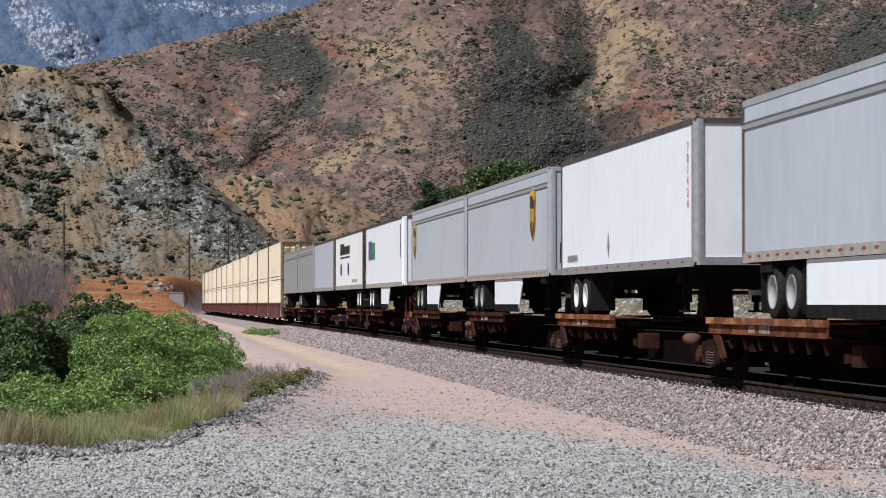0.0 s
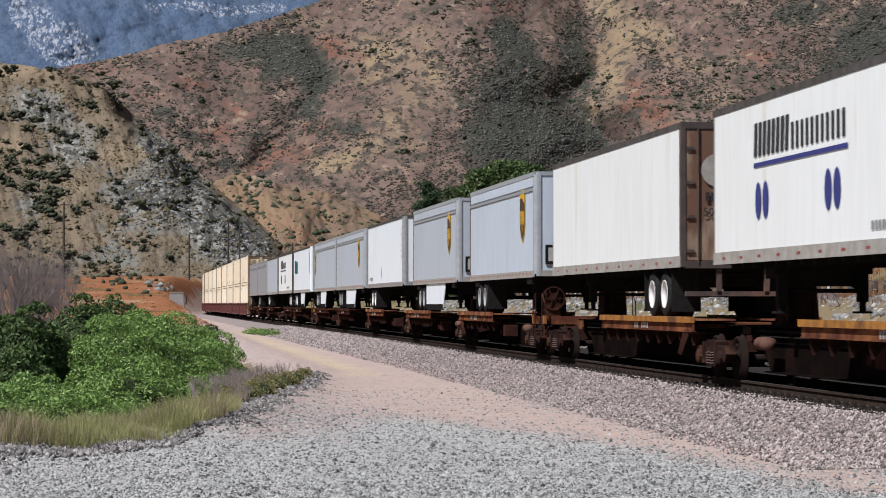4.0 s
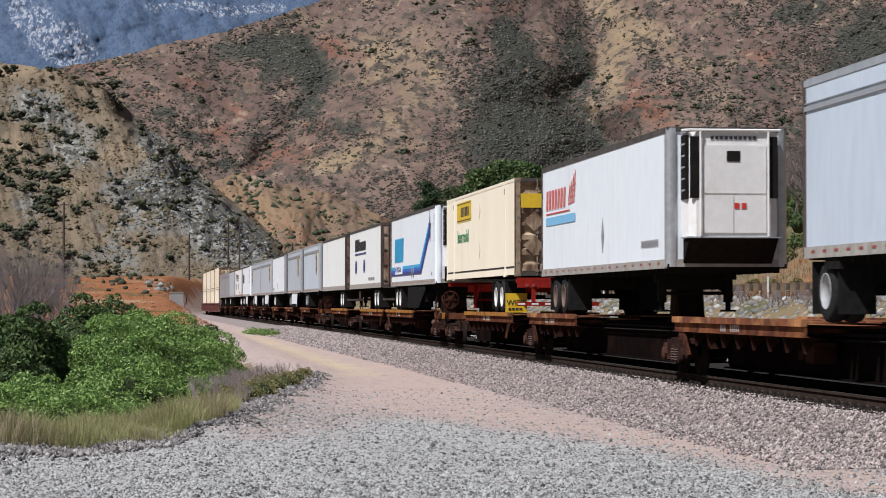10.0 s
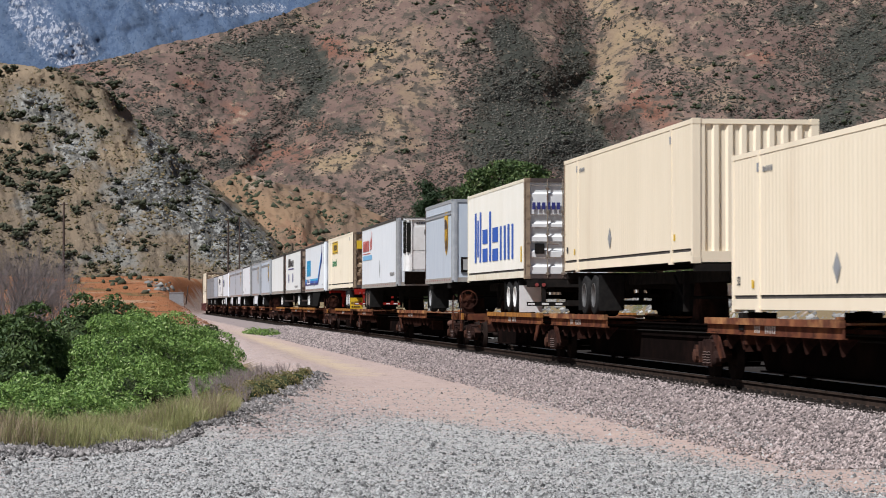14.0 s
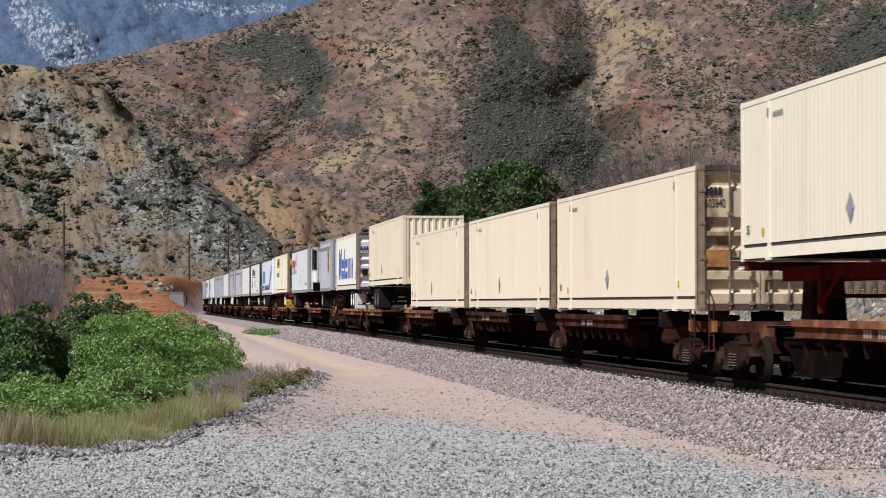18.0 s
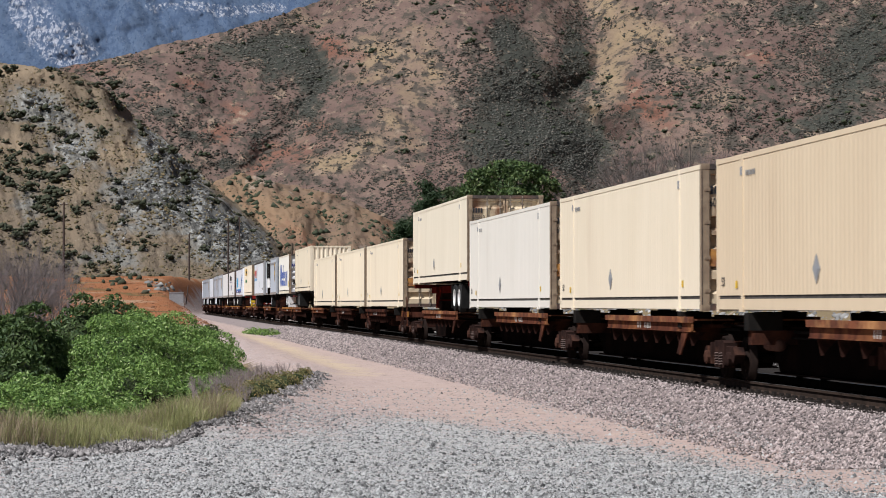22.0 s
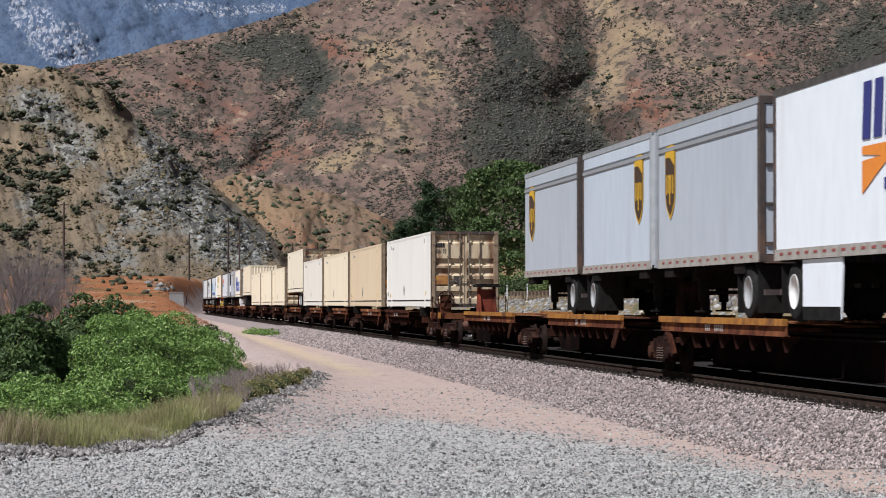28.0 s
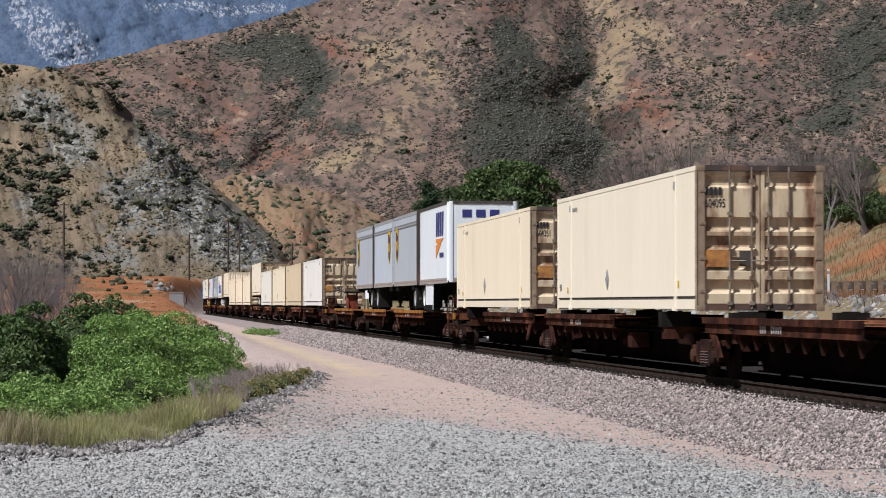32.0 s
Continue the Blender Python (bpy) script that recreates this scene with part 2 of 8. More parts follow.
def height(x, y):
    x, y = np.asarray(x, float), np.asarray(y, float)
    r = np.hypot(x, y)
    b = np.degrees(np.arctan2(x, y))
    d = off_track(x, y)
    ad = np.abs(d)
    z = 0.05 * (fbm(x * 0.25, y * 0.12, 4, 3) - 0.5) + 0.02 * (fbm(x * 2, y * 2, 3, 5) - 0.5)
    # overgrown ground left of the road, behind a low edge of dumped stone
    e = np.interp(y, [p[0] for p in EDGE], [p[1] for p in EDGE]) - x
    on = (y > 20) & (y < 420)
    z = z + on * (0.17 * np.exp(-((e - 0.2) / 0.9) ** 2) * (0.6 + 0.8 * fbm(x * 1.4, y * 1.1, 3, 8)) - 0.45 * ss(0.6, 3.0, e) * (1 - ss(160, 240, y)))
    # the orange bank before the near hill
    bank = ss(2.5, 9, -d) * ss(235, 430, r) * (b < 8) * (y > 0)
    z = z + bank * (6.6 + 2.2 * (fbm(x * 0.05, y * 0.03, 4, 9) - 0.5))
    # across the line: stony slope, road shelf, high bank
    right = (d > 0) * (1 - ss(360, 450, y)) * (y > -80)
    rz = 2.3 * ss(6.5, 11, d) + 0.3 * ss(10, 17, d)
    rz = rz + (7.0 + 8.0 * fbm(x * 0.06, y * 0.035, 3, 4)) * ss(20, 52, d) + 0.5 * (fbm(x * 0.12, y * 0.1, 4, 14) - 0.5) * ss(16, 30, d)
    z = z + right * rz
    # the valley floor rises to the hills
    z = z + ss(420, 640, r) * (2.1 + r * 0.0085) * ss(8, 40, ad) * (1 - 0.9 * np.clip(bank, 0, 1))
    # ballast bed
    z = np.where(ad < 3.6, z * ss(1.8, 3.4, ad) + 0.44 * (1 - ss(1.55, 2.9, ad)), z)
    return z


def road_mask(x, y):
    d = -off_track(x, y) + 1.5 * (fbm(np.asarray(x) * 0.35, np.asarray(y) * 0.12, 3, 71) - 0.5)
    lane = np.interp(y, [20, 30, 34, 38, 42, 49, 55, 75, 120, 330], [3.2, 3.5, 3.7, 3.9, 4.4, 6.0, 5.8, 5.2, 4.8, 4.4])
    wide = np.interp(y, [20, 30, 34, 38, 42, 49, 55, 75, 120, 330], [0.9, 1.0, 1.2, 1.4, 2.0, 3.2, 3.4, 2.8, 2.4, 1.8])
    return np.exp(-np.abs((d - lane) / wide) ** 2.4) * (y > 10) * (y < 380)


def build_ground():
    bear = np.concatenate([np.arange(-180, -8, 6.0), np.arange(-8, -4, 0.5), np.arange(-4, 19.5, 0.055), np.arange(19.5, 28, 0.5), np.arange(28, 180, 6.0)])
    rad = np.concatenate([[0.5, 3, 7, 12, 17], 20 * 1.008 ** np.arange(0, 410), [560, 620, 700, 850, 1100, 1600, 2400, 3400, 4800]])
    bb, rr = np.meshgrid(np.radians(bear), rad)
    x, y = rr * np.sin(bb), rr * np.cos(bb)
    z = height(x, y)
    nb, nr = len(bear), len(rad)
    verts = np.stack([x.ravel(), y.ravel(), z.ravel()], 1).tolist()
    faces = []
    for i in range(nr - 1):
        for j in range(nb):
            k = (j + 1) % nb
            faces.append((i * nb + j, i * nb + k, (i + 1) * nb + k, (i + 1) * nb + j))
    faces.append(tuple(range(nb - 1, -1, -1)))
    d = off_track(x, y)
    e = np.interp(y, [p[0] for p in EDGE], [p[1] for p in EDGE]) - x
    ball = (1 - ss(2.2, 3.6, np.abs(d)))
    road = road_mask(x, y)
    weeds = ss(0.5, 2.2, e) * (y > 20) + ss(8.0, 10.0, d) * (y > 0)
    orange = ss(200, 260, y) * ss(2, 8, -d) + 0.6 * ss(44, 56, d) * (y > 0) + 0.42 * ss(12, 16, d) * (y > 0)
    lim = 37 + 8 * ss(2.5, 6.0, x) + 2.5 * (fbm(x * 0.5, y * 0.3, 3, 12) - 0.5)
    grit = ss(1, -1, (d + 3.4)) * (1 - road) * (1 - ss(lim - 2.0, lim + 7.0, y)) * (1 - ss(-0.4, 0.8, e))
    yellow = np.exp(-((e + 1.2) / 1.1) ** 2) * ss(58, 80, y) * (1 - ss(150, 230, y))
    # Ground under and just beyond the train painted near-black as its shade.
    train_shade = 1.4 * (1 - ss(1.15, 1.6, np.abs(d))) + 1.3 * ss(1.0, 1.5, d) * (1 - ss(7.0, 8.6, d)) * (1 - ss(200, 300, y))
    ob = sheet("ground", verts, faces, M_GROUND, train_shade=train_shade.ravel(), ballast=ball.ravel(), road=road.ravel(), weeds=weeds.ravel(), orange=orange.ravel(), grit=grit.ravel(), yellow=yellow.ravel())
    tagged(ob, "gravel lot, pinkish dirt track and grey ballast shoulder", "ground", kind="structure")


M_GROUND = land("gravel and dirt", [
    (0.40, 0.315, 0.285),
    ("noise", "", (0.33, 0.265, 0.245), 0.4, 0.62, 1.3),
    ("noise", "", (0.46, 0.36, 0.28), 0.55, 0.68, 0.45),
    ("mask", "grit", (0.405, 0.40, 0.385), 0.25, 0.85, 0.9),
    ("voronoi", "", (0.20, 0.18, 0.175), 0.66, 0.95, 18.0),
    ("voronoi", "", (0.56, 0.53, 0.51), 0.74, 0.95, 23.0),
    ("mask", "road", (0.44, 0.335, 0.29), 0.20, 1.4, 1.6),
    ("noise", "", (0.40, 0.30, 0.265), 0.56, 0.66, 5.0),
    ("mask", "yellow", (0.50, 0.395, 0.27), 0.5, 1.3, 0.5),
    # Bed below the ballast stones darkened, standing in for shade between them.
    ("mask", "ballast", (0.24, 0.20, 0.19), 0.3, 0.6, 2.0),
    # Shade below the train, painted into the ground colour.
    ("mask", "train_shade", (0.026, 0.023, 0.021), 0.2, 0.6, 3.0),
    ("mask", "weeds", (0.19, 0.145, 0.085), 0.4, 0.7, 1.2),
    ("mask", "weeds", (0.10, 0.098, 0.05), 0.98, 1.15, 0.3),
    ("mask", "orange", (0.27, 0.115, 0.055), 0.45, 0.8, 0.12),
    ("mask", "orange", (0.33, 0.22, 0.14), 1.10, 1.3, 0.10),
    ("mask", "orange", (0.10, 0.095, 0.045), 1.12, 1.30, 0.06),
    ("voronoi", "", (0.09, 0.082, 0.08), 0.90, 0.97, 16.0),
], bump=0.035, bscale=14)


def up_slope(b, e, ridge, e0):
    """Share of the way up to the ridge, the ridge line taken smoothly."""
    top = sum(along(b + k, ridge) for k in (-0.6, -0.4, -0.2, 0.0, 0.2, 0.4, 0.6)) / 7
    return np.clip((e - e0) / (top - e0), 0, 1.15)


def relief_sheet(name, material, b0, b1, ridge, e0, r_of, db, ne, masks, behind=120.0):
    """A hillside shaped to fit the camera's view: over bearing b and elevation e from the eye up to the ridge line, at
    the distance r_of(b, e, v).
    """
    bear = np.arange(b0, b1, db)
    top = along(bear, ridge) + 0.10 * (fbm(bear * 5, bear * 0, 4, 21) - 0.5)
    v = np.linspace(0, 1, ne)
    bb, vv = np.meshgrid(bear, v)
    ee = e0 + (top[None, :] - e0) * vv
    rr = r_of(bb, ee, up_slope(bb, ee, ridge, e0))
    x, y = rr * np.sin(np.radians(bb)), rr * np.cos(np.radians(bb))
    z = EYE[2] + rr * np.tan(np.radians(ee))
    back = rr[-1] + behind
    x = np.vstack([x, back * np.sin(np.radians(bear)), (back + behind) * np.sin(np.radians(bear))])
    y = np.vstack([y, back * np.cos(np.radians(bear)), (back + behind) * np.cos(np.radians(bear))])
    z = np.vstack([z, z[-1] * 0.75, np.full(len(bear), 0.0)])
    bb2 = np.vstack([bb, bear, bear])
    ee2 = np.vstack([ee, top, top])
    nb, nr = len(bear), ne + 2
    idx = np.arange(nr * nb).reshape(nr, nb)
    q = np.stack([idx[:-1, :-1], idx[:-1, 1:], idx[1:, 1:], idx[1:, :-1]], -1).reshape(-1, 4)
    attrs = {k: np.clip(f(bb2, ee2), 0, 1.2).ravel() for k, f in masks.items()}
    return sheet(name, np.stack([x.ravel(), y.ravel(), z.ravel()], 1).tolist(), q.tolist(), material, **attrs)


def blobs(spots):
    """Soft patches placed by the camera's view: bearing, elevation from the eye, half-sizes, weight."""
    def f(b, e):
        t = 0 * b
        for cb, ce, sb, se, w in spots:
            t = t + w * np.exp(-((b - cb) / sb) ** 2 - ((e - ce) / se) ** 2)
        return t
    return f


RIDGE_NEAR = [(-9.938, 6.384), (-6.552, 6.034), (-3.328, 5.620), (-2.544, 5.555), (-1.624, 5.410), (-0.964, 5.128), (-0.566, 4.788), (-0.035, 4.261), (0.497, 3.866), (1.164, 3.243), (1.965, 2.552), (2.501, 2.138), (2.903, 1.791), (3.305, 1.282), (3.574, 0.839), (3.842, 0.437), (4.647, 0.235)]
RIDGE_MAIN = [(-7.178, 4.526), (-3.327, 5.317), (-1.888, 5.538), (-0.702, 5.781), (0.624, 6.142), (1.957, 6.436), (3.028, 6.765), (4.102, 7.145), (4.909, 7.535), (7.336, 8.271), (10.031, 7.995), (10.569, 7.726), (11.375, 8.248), (14.049, 8.737), (19.295, 8.864), (26.766, 8.045)]
RIDGE_FOOT = [(0.638, 0.769), (1.299, 2.241), (1.698, 2.885), (2.231, 3.102), (2.901, 2.944), (3.571, 2.785), (4.645, 2.587), (5.990, 1.916), (6.797, 1.446), (8.680, 0.908), (10.023, 0.638)]
RIDGE_FAR = [(-10.919, 6.477), (-5.921, 7.284), (-3.338, 7.874), (-1.372, 8.574), (0.619, 8.086), (2.624, 7.717), (4.640, 7.467), (8.683, 6.406)]
GULLY = [(10.569, 7.991), (10.501, 7.196), (10.862, 5.995), (10.095, 4.731), (11.073, 3.856), (10.857, 2.785), (10.694, 1.577)]
GULLY_3 = [(9.493, 7.999), (8.751, 6.806), (8.009, 5.740), (7.336, 4.670), (6.797, 3.597), (5.989, 2.790)]
GULLY_4 = [(14.445, 7.941), (13.910, 6.629), (13.108, 5.577), (12.172, 4.518), (11.501, 3.586)]
GULLY_5 = [(1.023, 6.373), (1.960, 5.185), (1.694, 4.516), (1.029, 3.710), (0.632, 2.906)]
GULLY_2 = [(4.304, 7.465), (4.103, 6.267), (4.440, 5.401), (3.569, 4.326), (2.499, 3.183), (1.966, 2.110)]


def gully(b, e, line, width):
    pts = sorted((p[1], p[0]) for p in line)
    c = np.interp(e, [p[0] for p in pts], [p[1] for p in pts])
    return b - c, np.exp(-((b - c) / width) ** 2)


def crest(b, e):
    """How far under the near hill's ridge line, square to it, in degrees."""
    top = sum(along(b + k, RIDGE_NEAR) for k in (-0.3, -0.15, 0.0, 0.15, 0.3)) / 5
    return (top - e) * 0.72


def shaded_flank(b, e):
    """The steep far side of the near hill's crest, which turns away to the right: 1 at the ridge."""
    wide = 0.12 + 0.7 * fbm(b * 1.7 + e * 1.7, b - e, 3, 37)
    return ss(-1.0, -0.2, b) * (1 - ss(0.0, 1.0, crest(b, e) / wide))


def r_near(b, e, v):
    r0 = 446 + 2.5 * b
    rough = np.clip(ROCKY(b, e), 0, 1)
    r = r0 + 22 * v ** 1.1 + 108 * np.clip(e / 6, 0, 1.1) + 16 * (fbm(b * 0.6 + 0.6 * e + 3, e * 0.6 - b * 0.3, 3, 31) - 0.5) * (0.2 + 0.8 * v)
    r = r + 50 * shaded_flank(b, e) ** 1.2
    # bedding that dips along the flank
    u = 0.656 * b + 0.756 * e + 0.25 * (fbm(b * 1.3, e * 1.3, 3, 55) - 0.5)
    r = r + 2.6 * np.clip(FLANK(b, e), 0, 1) * fbm(u * 5.5, (b - e) * 0.6, 3, 57, True)
    # spurs and dry runnels down the slope
    r = r + 4.2 * (fbm(b * 1.9 + 0.5 * e, e * 0.5, 3, 39, True) - 0.5)
    return r + (0.9 + 2.6 * rough) * (fbm(b * 3.2 + e * 3.5, e * 3 - b, 3, 33, True) - 0.5) + (0.25 + 1.3 * rough) * (fbm(b * 9 + e * 8, e * 7 - b * 4, 3, 35, True) - 0.5)


def r_main(b, e, v):
    r = 960 + 520 * v ** 1.1
    b, e = b + 0.5 * (fbm(b * 0.8 + 4, e * 0.8, 3, 44) - 0.5), e + 0.4 * (fbm(b * 0.8, e * 0.8 + 9, 3, 45) - 0.5)
    # gullies, sharp at the bottom, with side ravines that run down into them
    ravine, weight = 0.0, 1e-6
    for line, deep, wide, seed in ((GULLY, 120, 1.35, 81), (GULLY_2, 100, 1.45, 82), (GULLY_3, 16, 1.0, 83), (GULLY_4, 14, 1.0, 84), (GULLY_5, 22, 1.0, 85)):
        side, g = gully(b, e, line, wide)
        far = np.abs(side)
        r = r + deep * np.exp(-np.sqrt(far * far + 0.02) / wide) * (0.4 + 0.6 * np.clip(e / 3, 0, 1))
        w = np.exp(-far / 0.9)
        ravine = ravine + w * (fbm((e - 0.85 * far) * 1.15 + 7 * (side > 0), far * 0.30 + seed, 3, seed, True) - 0.5) * ss(0, 0.7, far)
        weight = weight + w
    grow = ss(0.0, 0.8, e)
    r = r + 13 * ravine / weight * grow
    r = r + 45 * (fbm(b * 0.28 + e * 0.30 + 7, e * 0.3 - b * 0.2, 3, 41) - 0.5) * (0.3 + v)
    r = r + 9 * (fbm(b * 1.5 + e * 1.2, e * 1.3 - b * 0.9, 4, 43, True) - 0.5)
    return r + 3.5 * (fbm(b * 5 + e * 3, e * 5 - b * 3, 3, 47, True) - 0.5)


def r_foot(b, e, v):
    return 660 + 150 * v + 36 * (fbm(b * 0.8, e * 0.8 + b * 0.4, 4, 51, True) - 0.5) + 3 * (fbm(b * 7, e * 7, 3, 52) - 0.5)


def r_far(b, e, v):
    r = 3600 + 700 * v + 90 * (fbm(b * 0.5 + e * 0.45, e * 0.4 - b * 0.2, 4, 61, True) - 0.5)
    rock = 0.25 + np.clip(PALE(b, e), 0, 1)
    return r + 9 * rock * (fbm(b * 2.6 + e * 1.6, e * 1.2 - b * 0.4, 4, 63, True) - 0.5) + 9 * rock * (fbm(b * 11 + e * 8, e * 8 - b * 2, 3, 65, True) - 0.5)


ROCKY = blobs([(-1.62, 3.66, 0.81, 0.66, 1.1), (-2.54, 4.87, 0.70, 0.46, 0.9), (-0.16, 2.70, 0.78, 0.48, 1.1), (-0.42, 1.83, 0.70, 0.70, 0.8), (0.77, 2.51, 0.63, 1.05, 1.0), (1.83, 1.71, 0.77, 0.77, 1.1), (2.50, 1.31, 0.87, 0.52, 1.1), (0.17, 3.97, 0.52, 0.63, 1.0), (-2.66, 2.29, 0.35, 0.70, 0.7), (1.03, 3.58, 0.52, 0.70, 1.0), (-0.95, 1.03, 1.05, 0.35, 0.6), (-2.15, 4.48, 0.70, 0.28, 0.7)])
# Dark scrub patches; the weight left of gullies also paints in relief shade.
DARKW = blobs([(8.5, 4.6, 1.8, 1.6, 0.36), (8.55, 6.41, 0.35, 0.40, 0.8), (8.95, 5.74, 0.6, 0.81, 0.6), (10.30, 5.73, 0.45, 0.94, 0.8), (8.68, 4.94, 0.8, 0.54, 0.5), (9.49, 4.00, 1.08, 0.55, 0.8), (8.41, 3.60, 0.81, 0.54, 0.8), (10.43, 3.46, 0.61, 0.67, 1.2), (2.49, 6.05, 0.94, 0.32, 0.9), (3.43, 5.93, 0.67, 0.46, 1.0), (4.10, 5.40, 0.46, 0.54, 1.1), (3.90, 4.60, 0.32, 0.32, 0.8), (3.03, 5.33, 0.32, 0.40, 0.5), (16.68, 5.00, 0.81, 0.81, 0.8), (15.63, 6.87, 0.67, 0.35, 0.8), (17.21, 6.31, 0.54, 0.81, 0.7), (16.15, 4.21, 0.81, 0.32, 0.7), (16.68, 6.06, 1.08, 0.54, 0.4), (1.16, 3.98, 0.30, 0.13, 0.8), (2.70, 3.99, 0.19, 0.11, 0.9), (4.91, 4.13, 0.54, 0.19, 0.8), (2.03, 3.31, 0.32, 0.19, 0.8), (0.49, 4.51, 0.32, 0.16, 0.7)])
REDDY = blobs([(11.6, 5.2, 0.35, 0.5, 0.8), (12.3, 4.4, 0.5, 0.4, 0.8), (4.37, 6.11, 0.46, 0.30, 1.2), (5.18, 5.87, 0.54, 0.27, 0.8), (2.23, 4.59, 0.48, 0.24, 1.0), (1.83, 3.98, 0.81, 0.30, 0.9), (3.30, 3.59, 0.81, 0.30, 1.1), (4.24, 4.20, 0.54, 0.22, 1.0), (2.63, 3.18, 0.54, 0.22, 0.9), (11.77, 4.66, 0.62, 0.30, 1.0), (12.84, 5.05, 0.54, 0.32, 0.7), (13.90, 4.11, 0.81, 0.27, 0.6), (-1.36, 5.52, 0.81, 0.19, 0.8), (1.16, 5.18, 0.54, 0.19, 0.7), (9.09, 4.20, 0.54, 0.32, 0.7), (14.70, 5.82, 0.67, 0.40, 0.6), (0.10, 4.90, 0.54, 0.27, 0.6), (8.41, 7.01, 0.67, 0.22, 0.8)])
TAWNY = blobs([(5.5, 6.2, 1.2, 0.8, 0.45), (6.2, 5.0, 1.2, 0.7, 0.5), (6.0, 4.0, 0.9, 0.5, 0.5), (7.2, 5.6, 0.8, 0.6, 0.35), (11.30, 6.39, 0.70, 0.85, 0.9), (11.10, 5.33, 0.43, 0.65, 0.9), (10.84, 7.06, 0.56, 0.34, 0.8), (12.31, 6.38, 0.70, 0.43, 0.8), (10.63, 4.66, 0.34, 0.43, 0.9), (6.80, 6.41, 0.85, 0.36, 0.6), (5.99, 5.74, 0.85, 0.31, 0.5), (5.18, 3.73, 0.85, 0.36, 0.7), (4.38, 3.19, 0.70, 0.26, 0.8), (13.11, 5.58, 0.70, 0.56, 0.5), (5.72, 4.40, 0.56, 0.28, 0.4), (2.63, 5.19, 0.34, 0.28, 0.5), (9.49, 6.40, 0.28, 0.85, 0.6), (4.64, 3.39, 0.43, 0.17, 0.7)])

FLANK = blobs([(0.63, 3.51, 0.38, 0.43, 1.0), (1.17, 2.84, 0.38, 0.46, 1.1), (1.77, 2.11, 0.46, 0.51, 1.1), (2.37, 1.51, 0.51, 0.46, 1.0), (0.10, 4.24, 0.31, 0.38, 0.9), (-0.50, 4.89, 0.23, 0.28, 0.9)])
PALE = blobs([(-2.95, 6.9, 0.22, 0.40, 1.0), (-2.45, 6.55, 0.42, 0.55, 1.0), (-2.05, 6.1, 0.36, 0.40, 1.0), (-1.75, 5.75, 0.40, 0.22, 0.9), (-1.6, 6.3, 0.35, 0.35, 0.7), (-1.2, 5.95, 0.40, 0.22, 0.6), (-0.9, 7.2, 0.6, 0.10, 0.8), (0.3, 7.0, 0.5, 0.18, 0.6), (1.2, 7.05, 0.5, 0.14, 0.8), (2.0, 6.9, 0.6, 0.16, 0.8), (3.0, 7.0, 0.6, 0.14, 0.8)])
SANDY = blobs([(-0.40, 3.52, 0.62, 0.36, 1.2), (-2.7, 5.45, 1.1, 0.24, 1.1), (-1.2, 5.0, 0.5, 0.25, 0.8), (-3.1, 3.75, 0.5, 0.3, 1.1), (-1.5, 2.75, 0.5, 0.45, 0.8), (-0.7, 2.15, 0.45, 0.3, 0.6), (-1.9, 1.5, 0.6, 0.3, 0.6), (0.5, 1.5, 0.6, 0.3, 0.6)])
M_NEAR = land("dry grass and rock", [
    (0.184, 0.142, 0.099),
    ("noise", "", (0.135, 0.110, 0.083), 0.42, 0.6, 0.10),
    ("noise", "", (0.221, 0.164, 0.099), 0.55, 0.68, 0.05),
    ("mask", "sandy", (0.235, 0.180, 0.122), 0.35, 0.95, 0.10),
    ("mask", "rocky", (0.185, 0.176, 0.155), 0.38, 0.78, 0.20),
    ("mask", "rocky", (0.288, 0.288, 0.270), 0.95, 1.15, 0.6),
    ("mask", "rocky", (0.090, 0.088, 0.081), 1.0, 1.15, 0.40),
    ("mask", "strata", (0.045, 0.045, 0.045), 0.55, 0.8, 0.5),
    ("noise", "", (0.090, 0.077, 0.050), 0.57, 0.64, 0.55),
    ("noise", "", (0.270, 0.225, 0.162), 0.61, 0.68, 0.9),
], bump=1.0, bscale=0.4, stretch=(1, 0.3, 1))
M_MAIN = land("chaparral slope", [
    (0.174, 0.122, 0.099),
    ("noise", "", (0.127, 0.086, 0.073), 0.44, 0.58, 0.02),
    ("noise", "", (0.211, 0.155, 0.111), 0.54, 0.66, 0.035),
    ("mask", "reddy", (0.184, 0.095, 0.068), 0.35, 1.0, 0.06),
    ("mask", "tawny", (0.261, 0.194, 0.122), 0.45, 1.0, 0.04),
    ("mask", "darkw", (0.063, 0.063, 0.052), 0.30, 0.62, 0.07),
    ("noise", "", (0.081, 0.068, 0.056), 0.51, 0.59, 0.13),
    ("noise", "", (0.279, 0.211, 0.153), 0.58, 0.68, 0.12),
    ("noise", "", (0.056, 0.053, 0.042), 0.56, 0.62, 0.28),
    ("mask", "darkw", (0.052, 0.054, 0.045), 0.62, 0.85, 0.22),
], bump=2.2, bscale=0.14, stretch=(1, 0.3, 1))
M_FOOT = land("tan foothill", [
    (0.243, 0.162, 0.101),
    ("noise", "", (0.180, 0.126, 0.090), 0.42, 0.6, 0.05),
    ("noise", "", (0.234, 0.117, 0.072), 0.54, 0.66, 0.035),
    ("noise", "", (0.378, 0.324, 0.261), 0.58, 0.67, 0.06),
    ("noise", "", (0.090, 0.079, 0.054), 0.56, 0.62, 0.22),
], bump=1.6, bscale=0.3, stretch=(1, 0.35, 1))
